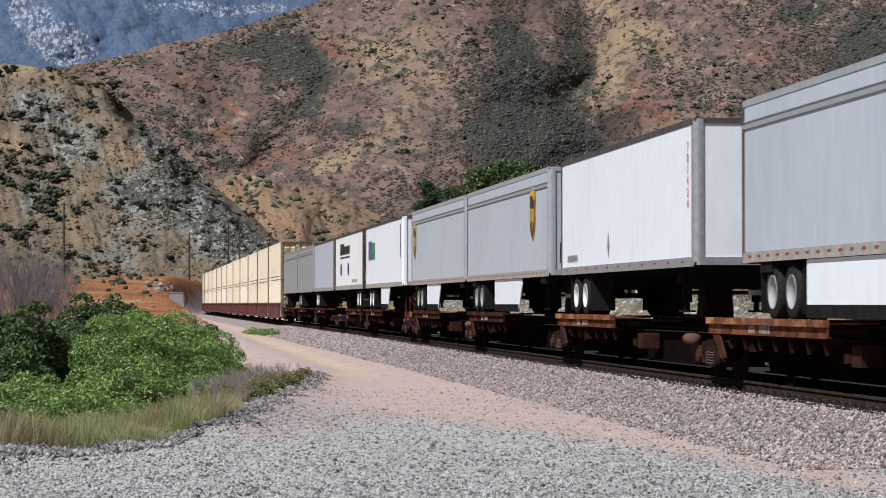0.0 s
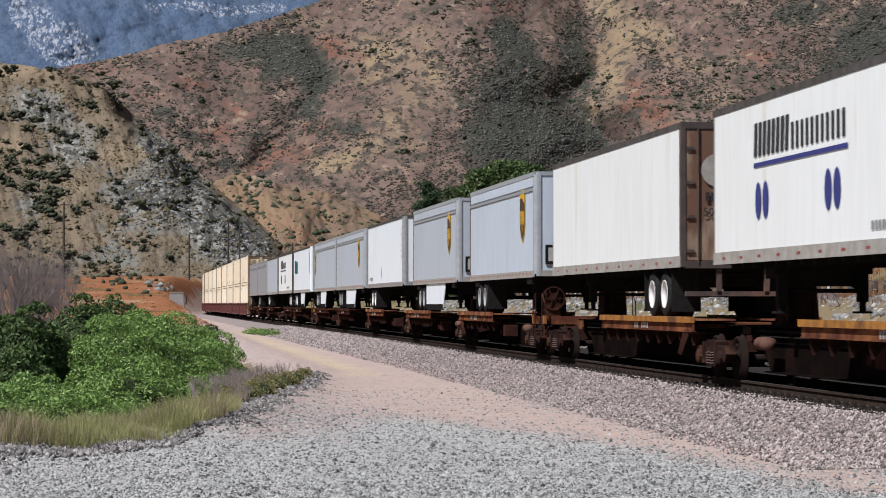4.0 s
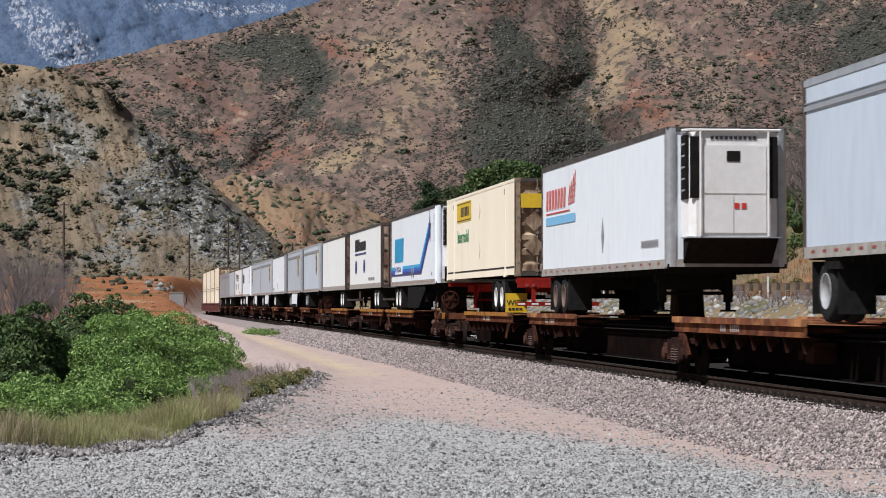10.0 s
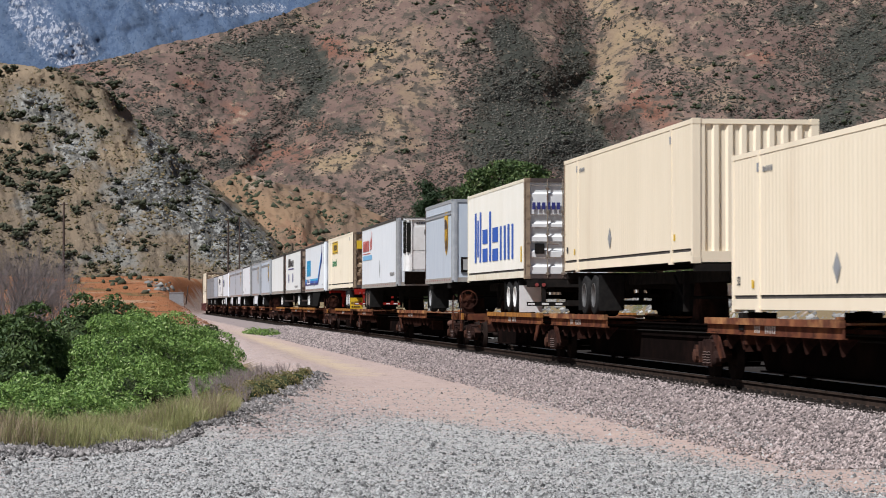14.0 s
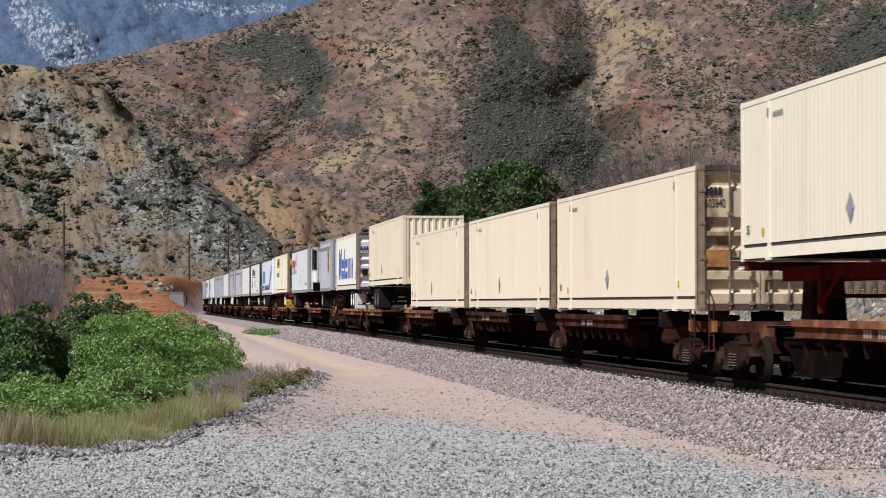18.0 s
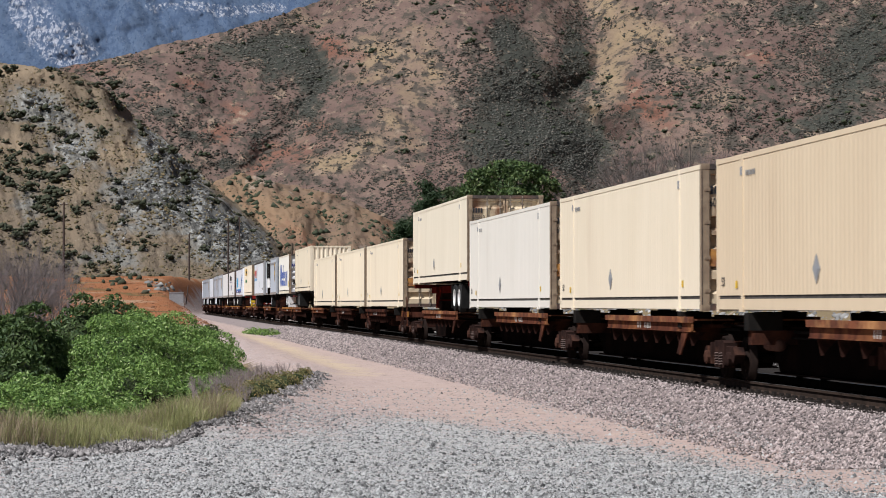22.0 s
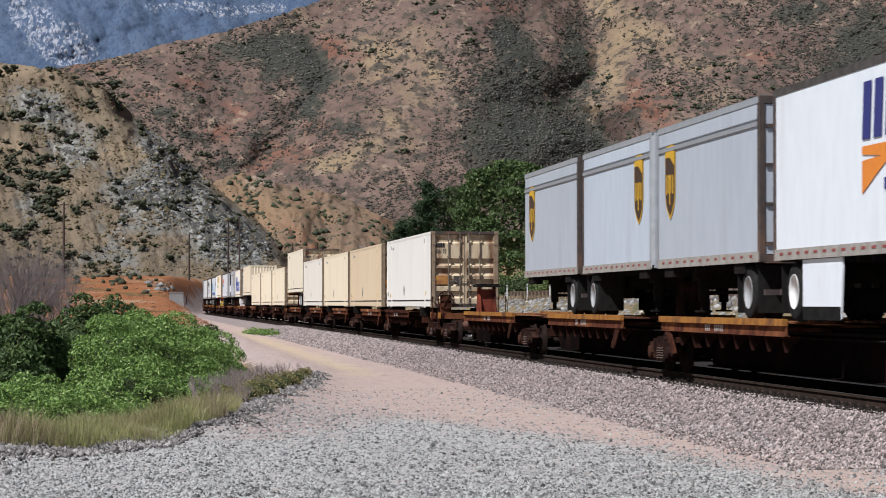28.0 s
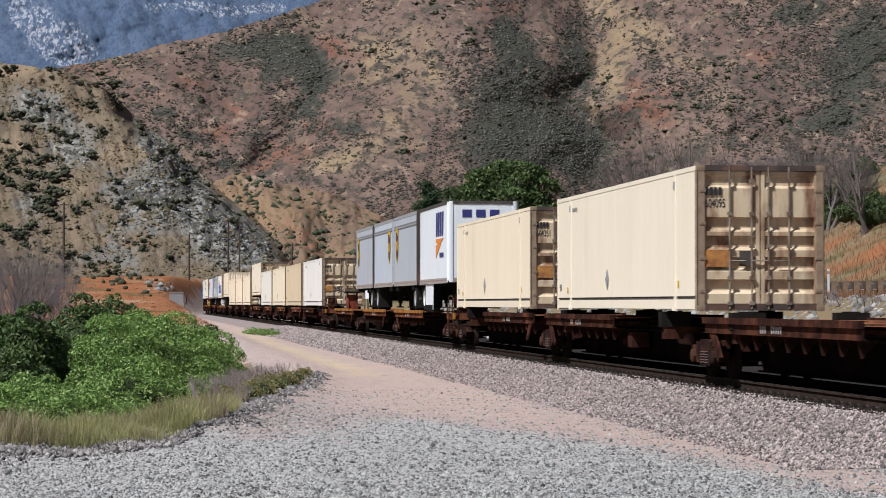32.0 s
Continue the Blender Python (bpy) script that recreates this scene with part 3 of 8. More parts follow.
# Distance haze is put into these blue colours; no haze is modelled.
M_FAR = land("haze-tinted far mountain", [
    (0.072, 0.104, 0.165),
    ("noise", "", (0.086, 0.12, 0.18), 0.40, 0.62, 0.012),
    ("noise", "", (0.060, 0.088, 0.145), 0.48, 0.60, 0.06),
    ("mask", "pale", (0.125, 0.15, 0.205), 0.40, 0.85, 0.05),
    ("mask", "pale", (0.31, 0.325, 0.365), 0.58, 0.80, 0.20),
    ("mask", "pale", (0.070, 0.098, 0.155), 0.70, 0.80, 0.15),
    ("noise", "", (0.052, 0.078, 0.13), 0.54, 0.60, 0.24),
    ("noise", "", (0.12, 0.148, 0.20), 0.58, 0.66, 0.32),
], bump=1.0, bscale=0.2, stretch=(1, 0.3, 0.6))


def build_hills():
    def rocky(b, e):
        return ROCKY(b, e) + 0.9 * FLANK(b, e) - 0.5 * shaded_flank(b, e) - 0.5 * SANDY(b, e)

    def strata(b, e):
        u = 0.656 * b + 0.756 * e
        w = 0.30 * (fbm(b * 1.3, e * 1.3, 3, 55) - 0.5)
        return FLANK(b, e) * (0.5 + 0.5 * np.sin(2 * math.pi * (u + w) / 0.21))
    o = relief_sheet("hill", M_NEAR, -11, 4.3, RIDGE_NEAR, -0.35, r_near, 0.025, 260, {"rocky": rocky, "strata": strata, "sandy": SANDY}, 90)
    tagged(o, "dry grassy hill with grey rock outcrops and scrub", "hill", kind="structure")
    o = relief_sheet("mountain", M_MAIN, -8, 26, RIDGE_MAIN, 0.0, r_main, 0.045, 220, {"darkw": DARKW, "reddy": REDDY, "tawny": TAWNY}, 400)
    tagged(o, "brown and red mountainside covered with chaparral", "mountain", kind="structure")
    o = relief_sheet("foothill", M_FOOT, 0.6, 10.5, RIDGE_FOOT, -0.2, r_foot, 0.04, 90, {}, 90)
    tagged(o, "low tan foothill of bare earth and dry grass", "foothill", kind="structure")
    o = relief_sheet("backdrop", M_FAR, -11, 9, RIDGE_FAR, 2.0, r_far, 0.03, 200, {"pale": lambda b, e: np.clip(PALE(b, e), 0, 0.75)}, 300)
    tagged(o, "rocky mountain range far off, haze in its colour", "mountain range", kind="structure")


build_ground()
build_hills()

# ---- rails ----


def tie_shape(bm):
    box(bm, -1.30, 1.30, -0.115, 0.115, -0.36, -0.178)
    for x in (-0.755, 0.755):
        box(bm, x - 0.19, x + 0.19, -0.10, 0.10, -0.179, -0.166)
        for dx in (-0.12, 0.12):
            for dy in (-0.06, 0.06):
                box(bm, x + dx - 0.025, x + dx + 0.025, dy - 0.022, dy + 0.022, -0.17, -0.125)


def build_track():
    track = tagged(new("track"), "single railway track of steel rails on dark ties", "track", kind="structure")
    span = np.concatenate([np.arange(-60, 60, 10), np.arange(60, BEND, 8), np.arange(BEND, BEND + 420, 8)])
    prof = ((-0.037, 0.0), (-0.037, -0.04), (-0.010, -0.05), (-0.010, -0.14), (-0.07, -0.158), (-0.07, -0.175), (0.07, -0.175), (0.07, -0.158), (0.010, -0.14), (0.010, -0.05), (0.037, -0.04), (0.037, 0.0))
    for side in (-0.755, 0.755):
        verts, faces = [], []
        for s in span:
            m = on_track(float(s))
            for px, pz in prof:
                verts.append((m @ Vector((side + px, 0, pz)))[:])
        n = len(prof)
        for i in range(len(span) - 1):
            for j in range(n):
                k = (j + 1) % n
                faces.append((i * n + j, i * n + k, (i + 1) * n + k, (i + 1) * n + j))
        sheet("rail", verts, faces, M_RAIL, smooth=False).parent = track
    for side in (-0.755, 0.755):
        verts, faces = [], []
        for s in span:
            m = on_track(float(s))
            verts += [(m @ Vector((side + k, 0, 0.002)))[:] for k in (-0.03, 0.03)]
        faces = [(2 * i, 2 * i + 1, 2 * i + 3, 2 * i + 2) for i in range(len(span) - 1)]
        o = sheet("running_surface", verts, faces, M_STEEL, smooth=False)
        o.parent = track
    bm = bmesh.new()
    tie_shape(bm)
    me = mesh_of("tie", bm, M_TIE)
    for i in range(300):
        o = new("tie", me)
        o.parent = track
        o.matrix_world = on_track(26.0 + 0.5 * i) @ pose(0.02 * math.sin(i * 7.1), 0, 0.006 * math.sin(i * 3.3), 0, 0, 0.8 * math.sin(i * 5.7))
    base = np.array([v.co[:] for v in me.vertices])
    quads = [tuple(p.vertices) for p in me.polygons]
    verts, faces = [], []
    for i in range(-100, 1400):
        if 0 <= i < 300:
            continue
        m = np.array(on_track(26.0 + 0.5 * i))
        k = len(verts)
        verts += (base @ m[:3, :3].T + m[:3, 3]).tolist()
        faces += [tuple(k + a for a in q) for q in quads]
    o = sheet("tie_row", verts, faces, M_TIE, smooth=False)
    o.parent = track
    tagged(o, kind="stuff")


M_RAIL = mat("rail steel", (0.032, 0.024, 0.020), (0.055, 0.038, 0.030), 4, rough=0.7)
M_RAIL.node_tree.nodes["Principled BSDF"].inputs["Specular IOR Level"].default_value = 0.0
build_track()

# ---- the train ----
SPEED = 13.4
MOVERS = []          # (thing, place of its middle on the track at the start)
WHEELS = []


def add(ob, s0):
    s0 = s0 - 1.36
    MOVERS.append((ob, s0))
    ob.matrix_world = on_track(s0)
    return ob


MESHES = {}


def shared(name, key, make, material, parent, loc=(0, 0, 0), label="", smooth=False, turn=0.0):
    """A part on a mesh that is built once for its key and shared by all alike parts."""
    k = (key, material.name)
    if k not in MESHES:
        bm = bmesh.new()
        make(bm)
        MESHES[k] = mesh_of(name, bm, material, smooth)
    ob = new(name, MESHES[k])
    ob.parent = parent
    ob.location = loc
    if turn:
        ob.rotation_euler = (0, 0, turn)
    if label:
        tagged(ob, label)
    return ob


def boxes_of(*bs):
    return lambda bm: [box(bm, *b) for b in bs]


FONT_MESH = {}


def lettering(name, text, size, material, parent, loc, face, spacing=1.0, stretch=1.0):
    """Printed characters as thin relief, upright on the left side ('side') or on the rear end ('end')."""
    k = (text, size, material.name, spacing)
    if k not in FONT_MESH:
        cu = bpy.data.curves.new("lettering", "FONT")
        cu.body, cu.size, cu.extrude, cu.space_character = text, size, 0.003, spacing
        cu.space_line = 0.8
        ob = bpy.data.objects.new("lettering", cu)
        scene.collection.objects.link(ob)
        me = bpy.data.meshes.new_from_object(ob.evaluated_get(bpy.context.evaluated_depsgraph_get()))
        bpy.data.objects.remove(ob)
        me.materials.clear()
        me.materials.append(material)
        FONT_MESH[k] = me
    o = new(name, FONT_MESH[k])
    o.parent = parent
    o.location = loc
    o.rotation_euler = (radians(90), 0, radians(-90) if face == "side" else 0)
    o.scale = (stretch, 1, 1)
    return o


def flat(bm, pts, x):
    """A thin painted shape on the left side at x: pts in (y, z)."""
    prism(bm, pts, "x", x, x - 0.004)


# ---- running gear ----


def sideframe(bm):
    for pts in (((-1.25, 0.50), (-1.1, 0.64), (-0.62, 0.64), (-0.3, 0.76), (0.3, 0.76), (0.62, 0.64), (1.1, 0.64), (1.25, 0.50), (1.12, 0.34), (0.86, 0.42), (0.5, 0.46), (0.36, 0.24), (-0.36, 0.24), (-0.5, 0.46), (-0.86, 0.42), (-1.12, 0.34)),):
        prism(bm, pts, "x", -0.10, 0.10)
    ring(bm, "x", (-0.12, -0.86, 0.42), ((-0.06, 0.10), (-0.04, 0.14), (0.1, 0.14)), 10)
    ring(bm, "x", (-0.12, 0.86, 0.42), ((-0.06, 0.10), (-0.04, 0.14), (0.1, 0.14)), 10)
    for y in (-0.5, 0.5):
        box(bm, -0.14, 0.12, y - 0.06, y + 0.06, 0.30, 0.72)


def spring(bm):
    n = 40
    pts = [Vector((0.085 * math.cos(i * 2 * math.pi / 8), 0.085 * math.sin(i * 2 * math.pi / 8), 0.27 + 0.26 * i / n)) for i in range(n + 1)]
    last = None
    for p in pts:
        out = Vector((p.x, p.y, 0)).normalized() * 0.018
        row = [bm.verts.new(p + out), bm.verts.new(p + Vector((0, 0, 0.018))), bm.verts.new(p - out), bm.verts.new(p - Vector((0, 0, 0.018)))]
        if last:
            for k in range(4):
                bm.faces.new((last[k], last[(k + 1) % 4], row[(k + 1) % 4], row[k]))
        last = row


def wheelset(bm):
    for s in (-1, 1):
        ring(bm, "x", (0, 0, 0), ((s * 0.69, 0.45), (s * 0.715, 0.455), (s * 0.725, 0.42), (s * 0.83, 0.415), (s * 0.83, 0.36), (s * 0.79, 0.33), (s * 0.79, 0.15), (s * 0.86, 0.13), (s * 0.86, 0.07)), 24)
    ring(bm, "x", (0, 0, 0), ((-1.05, 0.075), (1.05, 0.075)), 10)
    for s in (-1, 1):
        for i in range(4):
            a = i * math.pi / 2
            box(bm, s * 0.80 - 0.008, s * 0.80 + 0.012, 0.24 * math.cos(a) - 0.04, 0.24 * math.cos(a) + 0.04, 0.24 * math.sin(a) - 0.04, 0.24 * math.sin(a) + 0.04)


def rail_truck(parent, y):
    t = new("truck")
    me = MESHES.get("bolster")
    if me is None:
        bm = bmesh.new()
        box(bm, -1.0, 1.0, -0.2, 0.2, 0.52, 0.74)
        box(bm, -0.35, 0.35, -0.28, 0.28, 0.72, 0.84)
        me = MESHES["bolster"] = mesh_of("truck", bm, M_RUST)
    bpy.data.objects.remove(t)
    t = new("truck", me)
    t.parent = parent
    t.location = (0, y, 0)
    for x, a in ((-1.03, 0), (1.03, math.pi)):
        shared("side_frame", "sideframe", sideframe, M_TRUCK, t, (x, 0, 0), turn=a)
        for dy in (-0.16, 0.16):
            shared("spring", "spring", spring, M_SPRING, t, (x * 1.06, dy, 0))
    for dy in (-0.86, 0.86):
        w = shared("wheelset", "wheelset", wheelset, M_WHEEL, t, (0, dy, 0.42), "dark steel wheels on an axle", True)
        WHEELS.append((w, Vector((0, dy, 0.42))))
    shared("brake_beam", "brake", boxes_of((-0.8, 0.8, -0.42, -0.34, 0.33, 0.43), (-0.8, 0.8, 0.34, 0.42, 0.33, 0.43)), M_DARK, t)
    return t


M_TRUCK = mat("rusty cast frame", (0.034, 0.019, 0.016), (0.016, 0.010, 0.009), 5, (0.075, 0.036, 0.025), 1.8, rough=0.85, bump=0.004, vary=0.15)
M_SPRING = mat("dusty spring steel", (0.12, 0.085, 0.075), (0.07, 0.05, 0.044), 8, rough=0.8)
M_WHEEL = mat("worn wheel steel", (0.014, 0.010, 0.009), (0.026, 0.018, 0.015), 6, rough=0.65)
M_DECKS = {"b": M_RUSTB, "y": M_YELLOW, "r": M_RUST}

DECK = 1.16


def gusset(bm):
    prism(bm, ((-1.27, 0.90), (-0.92, 0.90), (-1.08, 0.74), (-1.17, 0.62), (-1.21, 0.62)), "y", -0.02, 0.02)
    box(bm, -1.0, -0.34, -0.012, 0.012, 0.98, 1.05)


def spine_car(s_front, s_rear, deck, deck_mat, hitch=None, first=False, last=False, tank=True, red_hitch=False):
    """One platform of an articulated spine car between two trucks; deck: the stretch of the wheel platform, from the front truck."""
    L = s_front - s_rear
    c = thing("spine_car", "rust-brown articulated spine car with a worn wheel platform on the rails", "rail car", "spine cars of the train")
    h = L / 2
    bm = bmesh.new()
    prism(bm, ((-h + 0.3, 0.86), (-h + 0.3, 1.04), (h - 0.3, 1.04), (h - 0.3, 0.86), (h - 1.4, 0.55), (h - 1.75, 0.20), (-h + 1.75, 0.20), (-h + 1.4, 0.55)), "x", -0.40, 0.40)
    box(bm, -0.55, 0.55, -h + 0.3, h - 0.3, 1.02, 1.05)
    box(bm, -0.55, 0.55, -h + 1.9, h - 1.9, 0.17, 0.20)
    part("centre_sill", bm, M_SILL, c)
    y1, y0 = h - deck[0], h - deck[1]
    m = M_DECKS[deck_mat]
    bm = bmesh.new()
    box(bm, -1.30, -0.40, y0, y1, DECK - 0.035, DECK)
    box(bm, 0.40, 1.30, y0, y1, DECK - 0.035, DECK)
    box(bm, -0.40, 0.40, y0 + 0.02, y1 - 0.02, 1.05, 1.09)
    part("wheel_platform", bm, M_RUSTB, c, "worn deck plates")
    for x in (-1.0, 1.0):
        bm = bmesh.new()
        box(bm, x * 1.28 - 0.02, x * 1.28 + 0.02, y0 - 0.05, y1 + 0.05, 0.90, 1.085)
        box(bm, x * 1.27 - 0.05, x * 1.27 + 0.05, y0 - 0.05, y1 + 0.05, 0.90, 0.92)
        beam = part("side_beam", bm, M_BEAM if deck_mat != "r" else M_RUST, c, "rusty edge beam")
        bm = bmesh.new()
        box(bm, x * 1.31 - 0.05, x * 1.31 + 0.05, y0 - 0.06, y1 + 0.06, 1.085, DECK + 0.045)
        part("edge_lip", bm, m, beam, "worn orange-brown lip")
        if x < 0:
            for a in [0.3 + 0.15 * k for k in range(3)] + [1.05 + 0.15 * k for k in range(5)]:
                shared("stencil_bar", "stencil", boxes_of((-0.003, 0.003, -0.026, 0.026, -0.065, 0.065)), P_STENCIL, beam, (-1.302, (y0 + y1) / 2 + 1.2 - a, 1.005))
    n = max(3, int((y1 - y0) / 1.0))
    for i in range(n):
        y = y0 + 0.3 + (y1 - y0 - 0.6) * i / (n - 1)
        # Near bracket in rust; the far one takes the sill's shade-dark colour.
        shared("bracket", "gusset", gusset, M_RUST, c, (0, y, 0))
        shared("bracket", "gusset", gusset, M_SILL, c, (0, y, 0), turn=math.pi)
    # raking plate at the truck end of the platform
    for x in (-1.30, 1.27):
        ye = y1 if deck[0] < 3 else y0
        sg = -1 if deck[0] < 3 else 1
        bm = bmesh.new()
        prism(bm, ((ye + sg * 0.2, 0.94), (ye + sg * 0.75, 0.94), (ye + sg * 1.3, 0.45), (ye + sg * 0.95, 0.42)), "x", x, x + 0.03)
        part("strut", bm, M_RUST, c)
    if hitch is not None:
        yh = h - hitch
        bm = bmesh.new()
        prism(bm, ((yh - 0.5, 1.04), (yh + 0.5, 1.04), (yh + 0.22, 2.08), (yh - 0.22, 2.08)), "x", -0.30, -0.24)
        prism(bm, ((yh - 0.5, 1.04), (yh + 0.5, 1.04), (yh + 0.22, 2.08), (yh - 0.22, 2.08)), "x", 0.24, 0.30)
        prism(bm, ((-0.34, 1.04), (0.34, 1.04), (0.28, 1.98), (-0.28, 1.98)), "y", yh - 0.30, yh - 0.26)
        box(bm, -0.36, 0.36, yh - 0.55, yh + 0.5, 1.04, 1.12)
        bar(bm, (0, yh + 0.2, 1.9), (0, yh + 1.4, 1.06), 0.06)
        hs = part("trailer_hitch", bm, M_HITCH if red_hitch else M_HITCHD, c, "red-oxide folding hitch stand" if red_hitch else "hitch stand in shade-dark steel")
        bm = bmesh.new()
        prism(bm, ((-0.46, 2.06), (-0.38, 2.17), (0.38, 2.17), (0.46, 2.06)), "y", yh - 0.48, yh + 0.42)
        part("hitch_plate", bm, M_DARK, hs, "dark greasy top plate")
    else:
        for y in (-6.0, 6.0):
            for x in (-1.0, 1.0):
                shared("pedestal", "pedestal", boxes_of((-0.32, 0.32, -0.16, 0.16, 0.98, 1.30), (-0.15, 0.15, -0.1, 0.1, 1.29, 1.32)), M_DARK, c, (x, y if abs(y) < h - 0.6 else y * 0.8, 0))
        for y in (-6.0, 6.0):
            shared("cross_arm", "crossarm", boxes_of((-1.25, 1.25, -0.14, 0.14, 0.72, 0.98)), M_RUST, c, (0, y if abs(y) < h - 0.6 else y * 0.8, 0))
    if tank:
        bm = bmesh.new()
        ring(bm, "y", (-0.72, h - 2.6 if deck[0] > 3 else -h + 3.4, 0.72), ((-0.42, 0.03), (-0.38, 0.125), (0.38, 0.125), (0.42, 0.03)), 12)
        part("air_tank", bm, M_TANK, c, "rounded rusty-pink air tank", True)
        shared("valve_box", "valve", boxes_of((-0.9, -0.5, -0.25, 0.25, 0.45, 0.8), (-0.95, -0.6, 0.3, 0.55, 0.5, 0.66)), M_RUST, c, (0, -0.8, 0))
    bm = bmesh.new()
    bar(bm, (-0.45, -h + 1, 0.95), (-0.45, h - 1, 0.95), 0.03, 5)
    bar(bm, (-0.5, -h + 1.4, 0.86), (-0.5, h - 1.4, 0.84), 0.02, 5)
    part("brake_pipe", bm, M_DARK, c)
    rail_truck(c, h)
    if last:
        rail_truck(c, -h)
    for end, on in ((1, first), (-1, last)):
        if not on:
            continue
        ye = end * h
        bm = bmesh.new()
        box(bm, -0.34, 0.34, min(ye, ye + end * 1.2), max(ye, ye + end * 1.2), 0.78, 1.05)
        box(bm, -1.30, 1.30, ye + end * 1.15 - 0.08, ye + end * 1.15 + 0.08, 0.90, 1.12)
        part("end_sill", bm, M_BEAM, c, "worn orange-brown end sill")
        bm = bmesh.new()
        box(bm, -0.12, 0.12, min(ye + end * 1.2, ye + end * 1.9), max(ye + end * 1.2, ye + end * 1.9), 0.72, 0.92)
        box(bm, -0.2, 0.2, min(ye + end * 1.55, ye + end * 1.9), max(ye + end * 1.55, ye + end * 1.9), 0.64, 0.98)
        part("coupler", bm, M_RUST, c)
        for x in (-1.27, 1.27):
            bm = bmesh.new()
            for dy in (0.95, 1.35):
                bar(bm, (x, ye + end * dy, 0.55), (x, ye + end * dy, 1.75 if dy > 1 else 1.5), 0.017, 5)
            for z in (0.55, 0.85, 1.15):
                bar(bm, (x, ye + end * 0.95, z), (x, ye + end * 1.35, z), 0.017, 5)
            bar(bm, (x, ye + end * 0.95, 1.5), (x, ye + end * 1.35, 1.75), 0.017, 5)
            part("handrail", bm, M_RUST, c)
        bm = bmesh.new()
        box(bm, -1.29, -1.22, ye + end * 1.0 - 0.12, ye + end * 1.0 + 0.12, 0.92, 1.14)
        part("corner_plate", bm, M_YELLOW, c, "worn yellow corner plate")
    if last:
        bm = bmesh.new()
        yb = -h - 1.34
        ring(bm, "y", (-0.75, yb, 1.62), ((-0.02, 0.295), (-0.02, 0.33), (0.02, 0.33), (0.02, 0.295), (-0.02, 0.295)), 20, False)
        for a in range(6):
            bar(bm, (-0.75, yb, 1.62), (-0.75 + 0.31 * math.cos(a * 1.047), yb, 1.62 + 0.31 * math.sin(a * 1.047)), 0.016, 4)
        part("brake_wheel", bm, M_RUST, c, "rusty spoked hand-brake wheel")
        bm = bmesh.new()
        box(bm, -0.95, -0.55, yb + 0.04, yb + 0.22, 1.04, 1.80)
        bar(bm, (-0.75, yb, 1.62), (-0.75, yb + 0.1, 1.62), 0.05)
        part("brake_stand", bm, M_RUST, c)
    add(c, (s_front + s_rear) / 2)
    return c


# Shade under the deck is put into this colour: brown taken near black.
M_SILL = mat("shade-dark brown sill", (0.009, 0.006, 0.0055), (0.006, 0.0045, 0.004), 2.5, (0.016, 0.009, 0.0075), 0.8, rough=0.85, bump=0.003)
M_BEAM = mat("rust-orange beam paint", (0.13, 0.046, 0.028), (0.06, 0.026, 0.019), 3, (0.22, 0.09, 0.04), 1.2, rough=0.8, fac3=(0.5, 0.68))
P_STENCIL = plain("faded stencil white", (0.50, 0.47, 0.43))
# Dark copy of the hitch colour: shade beneath loaded trailers is put into it.
M_HITCHD = mat("shaded hitch steel", (0.030, 0.017, 0.014), (0.016, 0.010, 0.009), 3, (0.06, 0.028, 0.02), 1.4, rough=0.85)
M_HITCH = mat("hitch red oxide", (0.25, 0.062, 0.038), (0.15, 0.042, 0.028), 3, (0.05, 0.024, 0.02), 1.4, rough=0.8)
M_TANK = mat("tank oxide", (0.15, 0.08, 0.06), (0.09, 0.05, 0.04), 4, rough=0.8)

for grimy in (M_SILL, M_TRUCK, M_WHEEL, M_TANK, M_BEAM, M_HITCH, M_HITCHD, M_SPRING):
    grimy.node_tree.nodes["Principled BSDF"].inputs["Specular IOR Level"].default_value = 0.0

